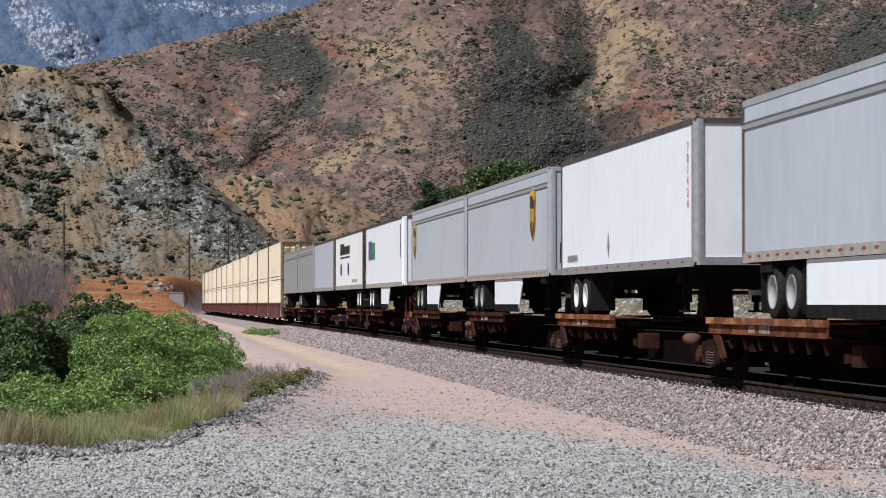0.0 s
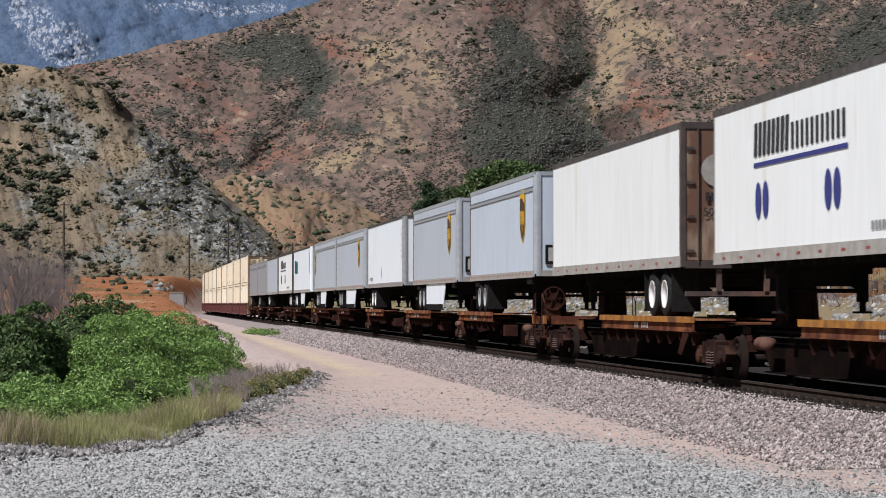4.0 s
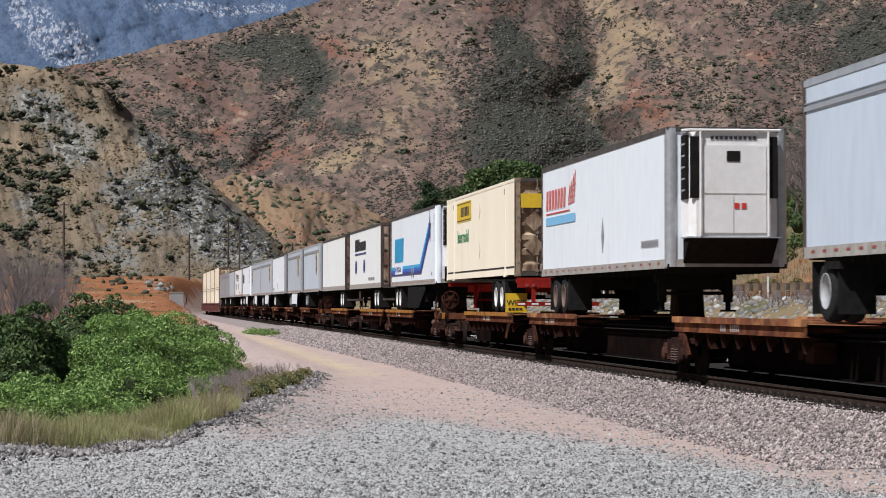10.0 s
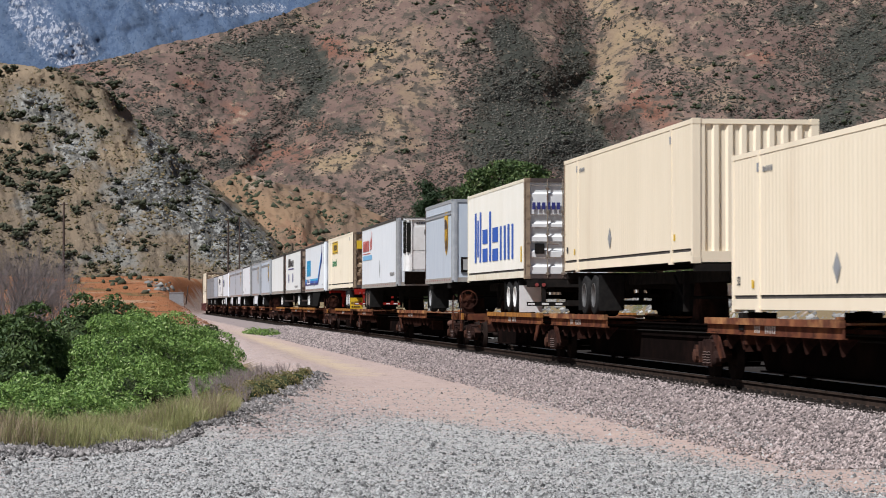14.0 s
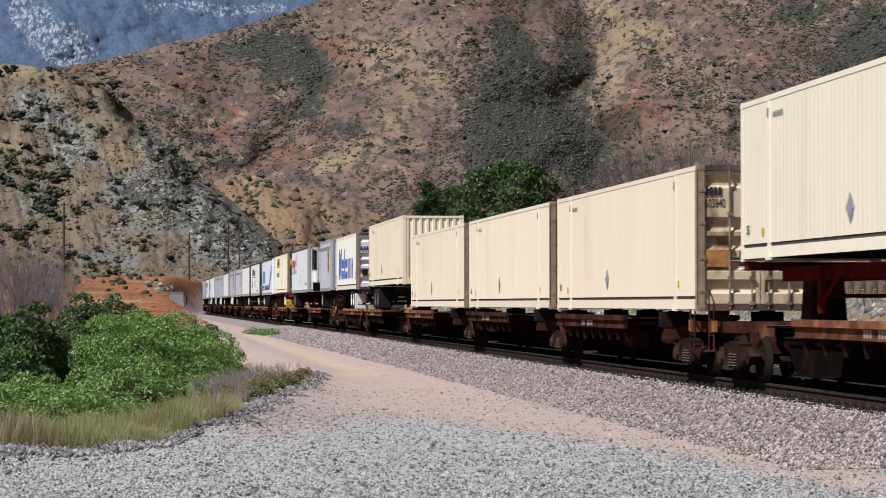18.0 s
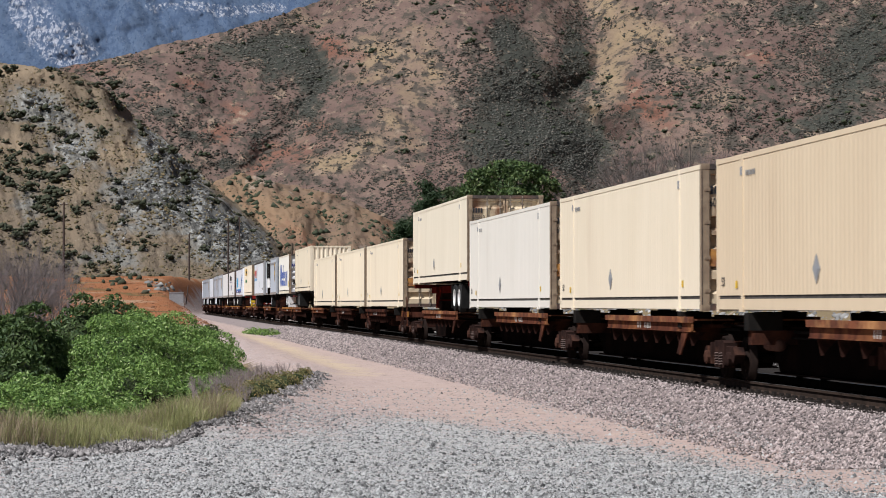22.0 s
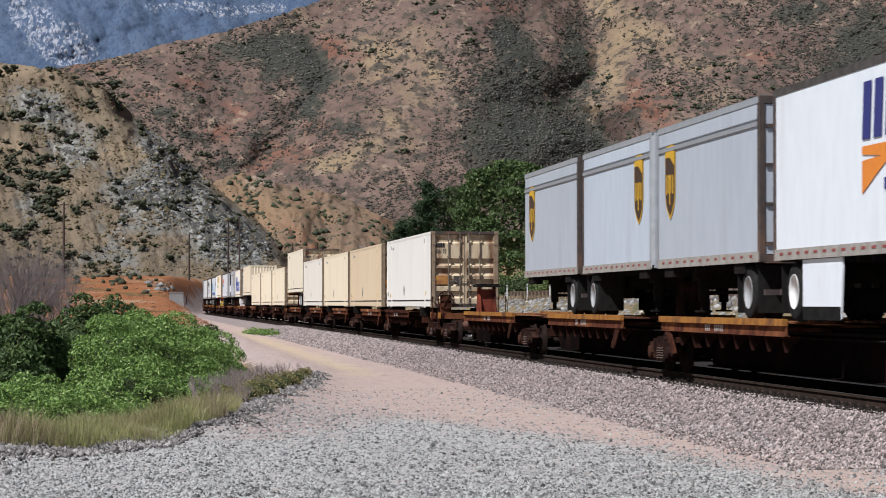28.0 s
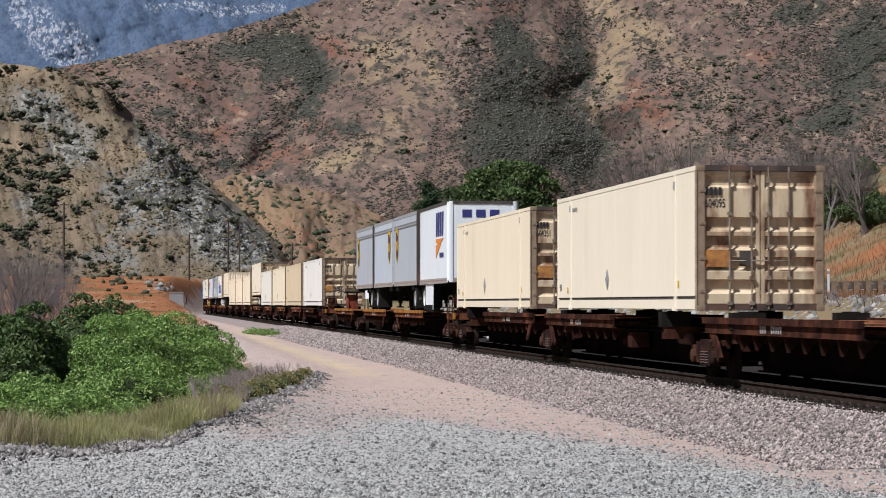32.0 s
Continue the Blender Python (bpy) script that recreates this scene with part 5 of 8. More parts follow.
def container(L, skin, label, z0, H=2.90, doors_back=True, door_mat=None, posts=True, inset=1.98, frame_mat=None, mark=True, number="", name="container", plates=True):
    o = thing(name, label, "container", "containers on the train")
    h, w = L / 2, 1.3
    z1 = z0 + H
    fm = frame_mat or skin
    for x, out in ((-w, -1), (w, 1)):
        shared("side_wall", ("corr", L, out, z0, H), lambda bm: corrugated(bm, x - out * 0.004, -h + 0.14, h - 0.14, z0 + 0.30, z1 - 0.09, out=out), skin, o)
        shared("bottom_rail", ("cbr", L, out, z0), boxes_of((min(x, x - out * 0.06), max(x, x - out * 0.06), -h + 0.1, h - 0.1, z0 + 0.04, z0 + 0.235), (min(x - out * 0.03, x - out * 0.09), max(x - out * 0.03, x - out * 0.09), -h + 0.1, h - 0.1, z0 + 0.22, z0 + 0.31)), fm, o)
        # Dark strip set in the recess above the rail, standing in for its shade.
        shared("rail_groove", ("cgr", L, out, z0), boxes_of((min(x - out * 0.026, x - out * 0.05), max(x - out * 0.026, x - out * 0.05), -h + 0.16, h - 0.16, z0 + 0.236, z0 + 0.30)), M_ROOF, o)
        shared("top_rail", ("ctr", L, out, z1), boxes_of((min(x + out * 0.004, x - out * 0.06), max(x + out * 0.004, x - out * 0.06), -h + 0.1, h - 0.1, z1 - 0.10, z1 - 0.01)), fm, o)
        for y in (-h + 0.08, h - 0.08):
            shared("corner_post", ("ccp", H), boxes_of((-0.08, 0.08, -0.08, 0.08, 0, H)), fm if (y > 0) == doors_back else M_DOOREDGE, o, (x - out * 0.08, y, z0))
            for zc in (z0 - 0.004, z1 - 0.114):
                shared("corner_casting", "casting", boxes_of((-0.086, 0.086, -0.086, 0.086, 0, 0.118)), fm if (y > 0) == doors_back else M_DOOREDGE, o, (x - out * 0.083, y, zc))
        if posts:
            for y in (-h + inset, h - inset):
                shared("lift_post", ("clp", H), boxes_of((-0.045, 0.045, -0.075, 0.075, 0.03, H - 0.01)), fm, o, (x - out * 0.036, y, z0))
                shared("lift_casting", "casting2", boxes_of((-0.02, 0.02, -0.05, 0.05, -0.16, 0.0)), M_GREYD, o, (x + out * 0.004, y, z1 - 0.24))
                shared("post_foot", "postfoot", boxes_of((-0.03, 0.03, -0.14, 0.14, 0.0, 0.09)), fm, o, (x, y, z0 - 0.004))
    boxpart("roof", fm, o, [(-w + 0.05, w - 0.05, -h + 0.05, h - 0.05, z1 - 0.06, z1 - 0.02)])
    boxpart("floor", M_DARK, o, [(-w + 0.06, w - 0.06, -h + 0.05, h - 0.05, z0 + 0.06, z0 + 0.14)])
    e = -1 if doors_back else 1
    dm = door_mat or M_DOOR
    # door end
    ye = e * (h - 0.05)
    boxpart("door_frame", M_DOORFR, o, [(-w + 0.16, w - 0.16, ye - 0.05, ye + 0.05, z1 - 0.11, z1 - 0.004), (-w + 0.16, w - 0.16, ye - 0.05, ye + 0.05, z0 + 0.01, z0 + 0.14), (-w + 0.004, -w + 0.02, ye - 0.056, ye + 0.056, z0 + 0.12, z1 - 0.12), (w - 0.02, w - 0.004, ye - 0.056, ye + 0.056, z0 + 0.12, z1 - 0.12)])
    for x0, x1 in ((-w + 0.12, -0.012), (0.012, w - 0.12)):
        d = shared("door", ("leaf", L, x0, z0, H, e), lambda bm: door_leaf(bm, x0, x1, e * (h - 0.06), z0 + 0.15, z1 - 0.12, e), dm, o)
        for xr in (x0 + 0.55, x1 - 0.17) if x0 < 0 else (x0 + 0.15, x1 - 0.60):
            bm = bmesh.new()
            yr = e * (h + 0.0)
            bar(bm, (xr, yr, z0 + 0.04), (xr, yr, z1 - 0.03), 0.02, 6)
            for zz in (0.12, 0.62, 1.25, 1.9, 2.55):
                box(bm, xr - 0.05, xr + 0.05, yr - 0.03, yr + 0.02, z0 + zz, z0 + zz + 0.07)
            bar(bm, (xr, yr, z0 + 1.0), (xr + (0.32 if xr < 0 else -0.32), yr + e * 0.03, z0 + 1.0), 0.014, 5)
            part("lock_rod", bm, M_RODS, d, "dull locking rod with brackets")
        for zz in (0.4, 1.05, 1.75, 2.4):
            xh = x0 if x0 < -1 else x1
            shared("hinge", "hinge", boxes_of((-0.06, 0.06, -0.03, 0.03, -0.035, 0.035)), M_DOOREDGE, d, (xh, e * (h - 0.02), z0 + zz))
    # plain end
    bm = bmesh.new()
    corrugated(bm, -e * (h - 0.02), -w + 0.16, w - 0.16, z0 + 0.22, z1 - 0.1, pitch=0.28, depth=0.045, out=-e, axis="x")
    part("end_wall", bm, skin, o)
    for za, zb in ((z0 + 0.02, z0 + 0.24), (z1 - 0.11, z1 - 0.01)):
        boxpart("end_rail", fm, o, [(-w + 0.16, w - 0.16, -e * (h - 0.07) - 0.06, -e * (h - 0.07) + 0.06, za, zb)])
    if plates:
        shared("rust_plate", "rplate", boxes_of((-0.30, 0.30, -0.004, 0.004, -0.17, 0.17)), M_PLATE, o, (-0.90, e * (h - 0.028), z0 + 1.05), "rusty yellow plate")
        shared("data_plate", "dplate", boxes_of((-0.13, 0.13, -0.004, 0.004, -0.15, 0.15)), M_ROOF, o, (-0.30, e * (h - 0.028), z0 + 1.05))
    if mark:
        diamond(o, 1.2, z0 + 0.72, x=-w - 0.002)
        shared("side_label", "slabel", boxes_of((-0.003, 0.003, -0.07, 0.07, -0.07, 0.07)), P_YEL, o, (-w - 0.006, -h + inset - 0.32, z0 + 0.55), "yellow sticker")
        shared("side_label", "slabel", boxes_of((-0.003, 0.003, -0.07, 0.07, -0.07, 0.07)), P_YEL, o, (-w - 0.006, h - inset + 0.42, z0 + 0.50), "yellow sticker")
        bars_print(o, "side_code", P_GREYP, h - inset - 0.3, h - inset - 1.0, z1 - 0.42, z1 - 0.32, 7, gap=0.5, x=-w - 0.003)
        lettering("length_mark", "53" if L > 15.5 else "48", 0.24, M_BLACK, o, (-w - 0.005, h - 0.42, z0 + 0.48), "side")
    if number:
        bars_print_end(o, "owner_code", M_BLACK, -1.12, -0.76, z0 + 2.30, z0 + 2.46, 4, e * (h - 0.03), e)
        lettering("number", number, 0.25, M_BLACK, o, (-1.13, e * (h - 0.035), z0 + 2.06), "end", stretch=0.56)
    o["half"] = h
    return o


def bars_print_end(o, name, material, x0, x1, z0, z1, n, y, e):
    bm = bmesh.new()
    st = (x1 - x0) / n
    for i in range(n):
        box(bm, x0 + i * st, x0 + (i + 0.68) * st, min(y, y + e * 0.012), max(y, y + e * 0.012), z0, z1)
    return part(name, bm, material, o)


M_DOOREDGE = mat("dark brown post paint", (0.33, 0.25, 0.165), (0.21, 0.15, 0.10), 3, (0.09, 0.05, 0.03), 1.0, rough=0.7, fac3=(0.52, 0.7))
M_RODS = mat("dull galvanised rod", (0.30, 0.26, 0.21), (0.20, 0.16, 0.12), 6, (0.12, 0.07, 0.05), 2.0, rough=0.6, metal=0.3)
M_PLATE = mat("rusted yellow plate", (0.50, 0.24, 0.05), (0.25, 0.10, 0.04), 4, rough=0.8)


def chassis(o, L, wheels_back, paint, z0=TB, wheel_y=2.4, rims=None):
    """A skeletal container chassis: rails, cross members, wheels, lamps at the tail."""
    h = L / 2
    e = -1 if wheels_back else 1
    c = thing("container_chassis", "skeletal container chassis standing on the wheel platform", "chassis", "chassis on the train")
    boxpart("frame_rail", paint, c, [(-0.55, -0.42, -h + 0.1, h - 0.1, z0 - 0.36, z0 - 0.1), (0.42, 0.55, -h + 0.1, h - 0.1, z0 - 0.36, z0 - 0.1)])
    boxpart("cross_member", paint, c, [(-0.5, 0.5, y - 0.05, y + 0.05, z0 - 0.3, z0 - 0.14) for y in np.linspace(-h + 0.5, h - 0.5, 8)])
    boxpart("bolster", paint, c, [(-1.24, 1.24, y - 0.11, y + 0.11, z0 - 0.16, z0 - 0.006) for y in (-h + 0.12, h - 0.12)])
    yt = e * (h - 0.05)
    boxpart("rear_bumper", paint, c, [(-1.22, 1.22, yt - 0.06, yt + 0.06, z0 - 0.30, z0 - 0.16), (-0.8, -0.68, yt - 0.05, yt + 0.05, z0 - 0.75, z0 - 0.3), (0.68, 0.8, yt - 0.05, yt + 0.05, z0 - 0.75, z0 - 0.3), (-1.22, 1.22, yt - 0.05, yt + 0.05, z0 - 0.84, z0 - 0.72)])
    for x in (-0.95, -0.75, 0.75, 0.95):
        shared("tail_lamp", "tlamp", lambda bm: ring(bm, "y", (0, 0, 0), ((-0.02, 0.055), (0.02, 0.05)), 10), P_DKRED, c, (x, yt + e * 0.07, z0 - 0.23))
    shared("reflective_strip", "rstrip", boxes_of(*[(x, x + 0.2, -0.003, 0.003, -0.025, 0.025) for x in (-1.2, -0.8, -0.4, 0.0, 0.4, 0.8)]), P_WHITE, c, (0, yt + e * 0.054, z0 - 0.78))
    yw = e * (h - wheel_y)
    axle_group(c, (yw, yw - e * 1.24), rims, frame_mat=paint)
    for x in (-0.7, 0.7):
        boxpart("landing_leg", paint, c, [(x - 0.06, x + 0.06, -e * (h - 3.2) - 0.06, -e * (h - 3.2) + 0.06, 1.3, z0 - 0.12)])
    bm = bmesh.new()
    bar(bm, (-0.7, -e * (h - 3.2), 1.45), (-0.7, -e * (h - 4.4), z0 - 0.2), 0.035)
    bar(bm, (0.7, -e * (h - 3.2), 1.45), (0.7, -e * (h - 4.4), z0 - 0.2), 0.035)
    bar(bm, (-0.7, -e * (h - 3.2), 1.6), (0.7, -e * (h - 3.2), 1.6), 0.035)
    part("leg_brace", bm, paint, c)
    return c


def put(o, front, rear):
    return add(o, (front + rear) / 2)


M_RIMRUST = mat("rust-toned rim", (0.17, 0.105, 0.075), (0.10, 0.065, 0.05), 8, rough=0.6)
M_IVORY = mat("ivory container paint", (0.86, 0.83, 0.75), (0.82, 0.785, 0.69), 1.2, (0.62, 0.54, 0.38), 0.4, rough=0.5, stretch=(1, 1, 0.3), fac3=(0.6, 0.85))
M_IVORYF = mat("stained ivory frame", (0.77, 0.72, 0.59), (0.70, 0.63, 0.48), 2, (0.45, 0.24, 0.10), 0.9, rough=0.6, fac3=(0.6, 0.75))
M_PALEC = mat("pale cream container paint", (0.77, 0.73, 0.65), (0.73, 0.69, 0.61), 1.2, (0.62, 0.56, 0.48), 0.35, rough=0.55, stretch=(1, 1, 0.25), fac3=(0.58, 0.85))
M_TANC = mat("tan container paint", (0.68, 0.55, 0.38), (0.64, 0.51, 0.35), 1.2, (0.55, 0.42, 0.28), 0.35, rough=0.55, stretch=(1, 1, 0.25), fac3=(0.55, 0.85))
# ---- loads, from the head of what is seen ----
put(van_trailer(14.6, M_GREYD, "dark grey van trailer with a plain side", gutter=True, refl=0, rims=M_ALU), 183.2, 168.6)
put(van_trailer(14.6, M_GREYD, "dark grey van trailer with a top moulding", gutter=True, refl=0, rims=M_ALU), 167.9, 153.3)
put(van_trailer(14.9, M_GREY, "light grey van trailer with a lowered rail", refl=0, corner=M_DOORFR), 152.2, 137.3)


def lettered_van(front, rear, bars):
    L = front - rear
    o = van_trailer(L, M_AGED, "dirty white van trailer with rust-stained doors and dark hinges", nose_back=False, refl=1.3, doors=M_DOORV, corner=M_ALU, rail_mat=M_GREYRAIL, rail_h=0.2)
    h = L / 2
    if bars:
        bars_print(o, "mark_bars", M_BLACK, h - 3.2, h - 5.6, TB + 1.85, TB + 2.45, 8, 0.06)
        bars_print(o, "mark_bars", M_BLACK, h - 5.7, h - 9.0, TB + 1.85, TB + 2.3, 11, 0.0, 0.5)
        bars_print(o, "underline", P_NAVY, h - 3.2, h - 9.0, TB + 1.66, TB + 1.74, 1, gap=0)
        for y in (h - 3.5, h - 4.0, h - 7.9, h - 8.4):
            bm = bmesh.new()
            flat(bm, [(y + 0.2 * math.cos(a), TB + 1.06 + 0.34 * math.sin(a)) for a in np.linspace(0, 2 * math.pi, 13)[:-1]], -1.313)
            part("mark_dot", bm, P_NAVY, o, "dark blue oval mark")
        bars_print(o, "web_line", P_GREYP, h - 10.2, h - 13.2, TB + 0.34, TB + 0.48, 16)
        bars_print_end(o, "door_mark", P_NAVY, -0.62, 0.35, TB + 2.25, TB + 2.42, 7, -h + 0.01, -1)
    return o


M_DOORV = mat("rust-bled van door", (0.46, 0.38, 0.30), (0.33, 0.24, 0.17), 2.5, (0.13, 0.065, 0.04), 1.1, rough=0.65, stretch=(1, 1, 0.3), fac3=(0.47, 0.62))
M_GREYRAIL = mat("dirty grey rail", (0.36, 0.34, 0.31), (0.26, 0.23, 0.20), 3, rough=0.6)
put(lettered_van(136.0, 119.8, True), 136.0, 119.8)

# white trailer with a purple and green mark, pale skirt
o = put(van_trailer(16.15, M_WHITE, "clean white van trailer with a pale skirt panel", refl=0, corner=M_WHITE, rail_mat=M_GREYRAIL), 118.2, 102.05)
bars_print(o, "mark_bars", P_NAVY, 6.6, 4.9, TB + 1.3, TB + 2.2, 3, 0.0, 0.4)
bars_print(o, "mark_bars", P_GREEN, 4.9, 3.4, TB + 1.3, TB + 2.1, 3, 0.0, 0.4)
bars_print(o, "number_column", P_NAVY, -7.3, -7.45, TB + 1.2, TB + 2.6, 1, gap=0)
side_panel(o, -2.6, 1.0, cut=0.5)


def shield_van(front, rear, label, skin=None, emblem_back=1.6, wheels=2, skirt=None, gutter=True, nose_back=True, z=TB + 1.75, rims=None):
    L = front - rear
    o = van_trailer(L, skin or M_GREY, label, gutter=gutter, nose_back=nose_back, wheels=wheels, corner=M_GREYC, rail_mat=M_GREYRAIL, rims=rims or M_RIMG)
    shield(o, -L / 2 + emblem_back if nose_back else L / 2 - emblem_back, z)
    if nose_back:
        nose_box(o, L / 2)
    for y in (L / 2 - 1.6, -L / 2 + 1.0) if nose_back else (-L / 2 + 1.6, L / 2 - 1.0):
        boxpart("air_spring_cover", M_DARK, o, [(-1.28, -1.0, y - 0.4, y + 0.4, TB - 0.22, TB + 0.02)])
    if skirt:
        side_panel(o, *skirt, cut=0.6)
    return o


M_GREYC = mat("silver corner", (0.44, 0.46, 0.48), (0.36, 0.38, 0.41), 4, rough=0.4, metal=0.3)
M_GREYB = mat("blue-grey trailer panel", (0.53, 0.59, 0.66), (0.48, 0.54, 0.62), 3, (0.42, 0.46, 0.51), 0.5, rough=0.42, stretch=(1, 1, 0.3), fac3=(0.5, 0.8))
put(shield_van(98.6, 82.6, "grey van trailer with a shield emblem near its doors", emblem_back=14.8, skirt=(-1.0, 3.0)), 98.6, 82.6)
put(shield_van(82.0, 65.6, "grey van trailer with a shield emblem and pale skirt", emblem_back=2.6, skirt=(-3.4, 2.0)), 82.0, 65.6)
o = put(van_trailer(15.3, M_WHITE, "white van trailer with red vertical numerals at its nose", refl=1.25, rims=None), 63.6, 48.3)
for i, ch in enumerate("701434"):
    lettering("numeral", ch, 0.26, P_RED, o, (-1.315, -7.1, TB + 2.3 - 0.23 * i), "side")
diamond(o, 1.2, TB + 0.62, a=0.14, b=0.3, x=-1.308)
bars_print(o, "small_print", P_GREYP, 6.6, 5.2, TB + 0.3, TB + 0.46, 8)
put(shield_van(44.4, 31.2, "grey van trailer with a shield emblem and white skirt", emblem_back=1.9, skirt=(-3.2, 2.4)), 44.4, 31.2)
o = put(shield_van(27.7, 14.4, "pale blue-grey van trailer with a shield emblem", M_GREYB, emblem_back=2.0), 27.7, 14.4)
o = put(lettered_van(11.4, -4.2, False), 11.4, -4.2)
bm = bmesh.new()
ring(bm, "y", (-0.55, -7.81, TB + 1.95), ((-0.004, 0.34), (0.004, 0.34)), 24)
e = part("door_roundel", bm, M_GREYRAIL, o, "faded grey roundel on the door")
lettering("number", "50028", 0.24, M_BLACK, o, (-0.86, -7.82, TB + 1.02), "end")
bars_print_end(o, "owner_code", M_BLACK, -0.8, -0.35, TB + 1.32, TB + 1.5, 4, -7.81, -1)
put(lettered_van(-6.9, -23.1, True), -6.9, -23.1)


def cooling_unit(o, h):
    """Refrigeration unit on the nose: white cowl, dark grille at its side, dark underside."""
    z0, z1 = TB + 0.62, TT - 0.12
    bm = bmesh.new()
    prism(bm, [(-1.0, -h - 0.06), (-0.94, -h - 0.46), (-0.80, -h - 0.58), (0.80, -h - 0.58), (0.94, -h - 0.46), (1.0, -h - 0.06)], "z", z0, z1)
    u = part("cooling_unit", bm, M_COWL, o, "white moulded refrigeration unit")
    boxpart("grille", M_DARK, u, [(-1.012, -0.93, -h - 0.47, -h - 0.07, z0 + 0.78, z1 - 0.06)])
    boxpart("louvre", M_GREYD, u, [(-1.025, -0.94, -h - 0.45, -h - 0.09, z0 + 0.95 + 0.24 * k, z0 + 0.985 + 0.24 * k) for k in range(6)])
    boxpart("front_grille", M_DARK, u, [(-0.93, -0.72, -h - 0.60, -h - 0.55, z0 + 0.8, z1 - 0.1), (0.72, 0.93, -h - 0.60, -h - 0.55, z0 + 0.8, z1 - 0.1)])
    boxpart("access_door", M_COWL, u, [(-0.68, 0.68, -h - 0.61, -h - 0.575, z0 + 0.9, z1 - 0.28), (-0.68, -0.02, -h - 0.61, -h - 0.575, z0 + 0.08, z0 + 0.86), (0.0, 0.68, -h - 0.61, -h - 0.575, z0 + 0.08, z0 + 0.86)])
    boxpart("hatch", M_DARK, u, [(-0.16, 0.12, -h - 0.622, -h - 0.60, z1 - 0.62, z1 - 0.40)])
    bars_print_end(u, "maker_bars", M_BLACK, -0.5, 0.5, z1 - 0.16, z1 - 0.09, 10, -h - 0.585, -1)
    bm = bmesh.new()
    for x in (-0.72, 0.72):
        bar(bm, (x, -h - 0.64, z0), (x, -h - 0.64, z1), 0.024)
    bar(bm, (-0.98, -h - 0.62, z1 + 0.03), (0.98, -h - 0.62, z1 + 0.03), 0.03)
    bar(bm, (-0.98, -h - 0.62, z1 + 0.03), (-0.98, -h - 0.05, z1 + 0.06), 0.03)
    part("guard", bm, M_COWL, u)
    bm = bmesh.new()
    prism(bm, [(-h - 0.60, z0 - 0.02), (-h - 0.02, z0 - 0.02), (-h - 0.02, z0 - 0.55)], "x", -0.95, 0.95)
    part("drip_tray", bm, M_DARK, u)
    boxpart("tray_edge", M_ALU, u, [(-1.0, 1.0, -h - 0.64, -h - 0.02, z0 - 0.03, z0)])


M_COWL = mat("white moulded cowl", (0.76, 0.75, 0.73), (0.70, 0.69, 0.67), 5, (0.58, 0.56, 0.52), 1.0, rough=0.4, fac3=(0.6, 0.8))

# white reefer with blue stripes and a star
o = put(van_trailer(15.7, M_WHITE, "white refrigerated trailer with blue stripes and a star", refl=0.62, pitch=2.6, corner=M_WHITE, rail_mat=M_GREYRAIL, name="reefer_trailer"), -27.5, -43.2)
h = 15.7 / 2
cooling_unit(o, h)
bars_print(o, "mark_bars", P_SKY, 6.3, 2.9, TB + 0.98, TB + 1.98, 8, 0.14, 0.32, label="blue slanted bars")
for k, m in enumerate((P_SKY, P_BLUE, P_NAVY)):
    zb = TB + 0.86 - 0.13 * k
    bm = bmesh.new()
    flat(bm, [(h - 0.2, zb - 0.2), (h - 0.2, zb - 0.07), (-3.0 - 0.09 * k, zb - 0.07), (-5.75 - 0.16 * k, zb + 1.35), (-5.95 - 0.16 * k, zb + 1.3), (-3.12 - 0.14 * k, zb - 0.2)], -1.313 - 0.0015 * k)
    part("stripe", bm, m, o, "blue painted stripe")
bm = bmesh.new()
cy, cz = -6.2, TB + 2.1
star = []
for i in range(10):
    a = math.pi / 2 + i * math.pi / 5
    r = (0.62 if i in (0, 5) else 0.5) if i % 2 == 0 else 0.2
    star.append((cy - r * math.cos(a) * 0.8, cz + r * math.sin(a) * 1.25))
flat(bm, star, -1.319)
part("star", bm, P_NAVY, o, "dark blue star shape")
bm = bmesh.new()
flat(bm, [(6.1, TB + 0.47), (6.1, TB + 0.90), (3.2, TB + 0.90), (3.2, TB + 0.47)], -1.318)
part("word_field", bm, M_WHITE, o, "white field behind the word")
lettering("word", "INTERMODAL", 0.32, P_NAVY, o, (-1.324, 6.0, TB + 0.56), "side", stretch=1.15)
for y in (-0.1, -0.75):
    diamond(o, y, TB + 0.52, a=0.2, b=0.28, x=-1.316)
for i, ch in enumerate("23323"):
    lettering("numeral", ch, 0.26, M_BLACK, o, (-1.325, -7.55, TB + 2.45 - 0.22 * i), "side")
lettering("length_mark", "53", 0.2, M_BLACK, o, (-1.325, -6.75, TB + 0.3), "side")
side_panel(o, -4.4, 1.6, z0=1.32, material=M_FLAP, cut=2.2)
boxpart("fuel_tank", M_DARK, o, [(-1.15, -0.55, -3.9, -2.6, 1.55, 2.1)])

# beige container with a yellow sign, on a red chassis
L = 16.0
o = put(container(L, M_CREAM, "cream corrugated container with a yellow sign plate", TB + 0.04, door_mat=M_DOORR, mark=False, plates=False), -46.5, -62.5)
h, z0 = L / 2, TB + 0.04
bm = bmesh.new()
flat(bm, [(h - 2.9, z0 + 1.98), (h - 6.4, z0 + 1.98), (h - 6.4, z0 + 2.66), (h - 2.9, z0 + 2.66)], -1.302)
e = part("sign", bm, P_YEL, o, "yellow sign plate with a dark border")
bars_print(e, "sign_bars", M_BLACK, h - 3.9, h - 6.0, z0 + 2.16, z0 + 2.48, 6, 0.0, 0.3, x=-1.307)
bm = bmesh.new()
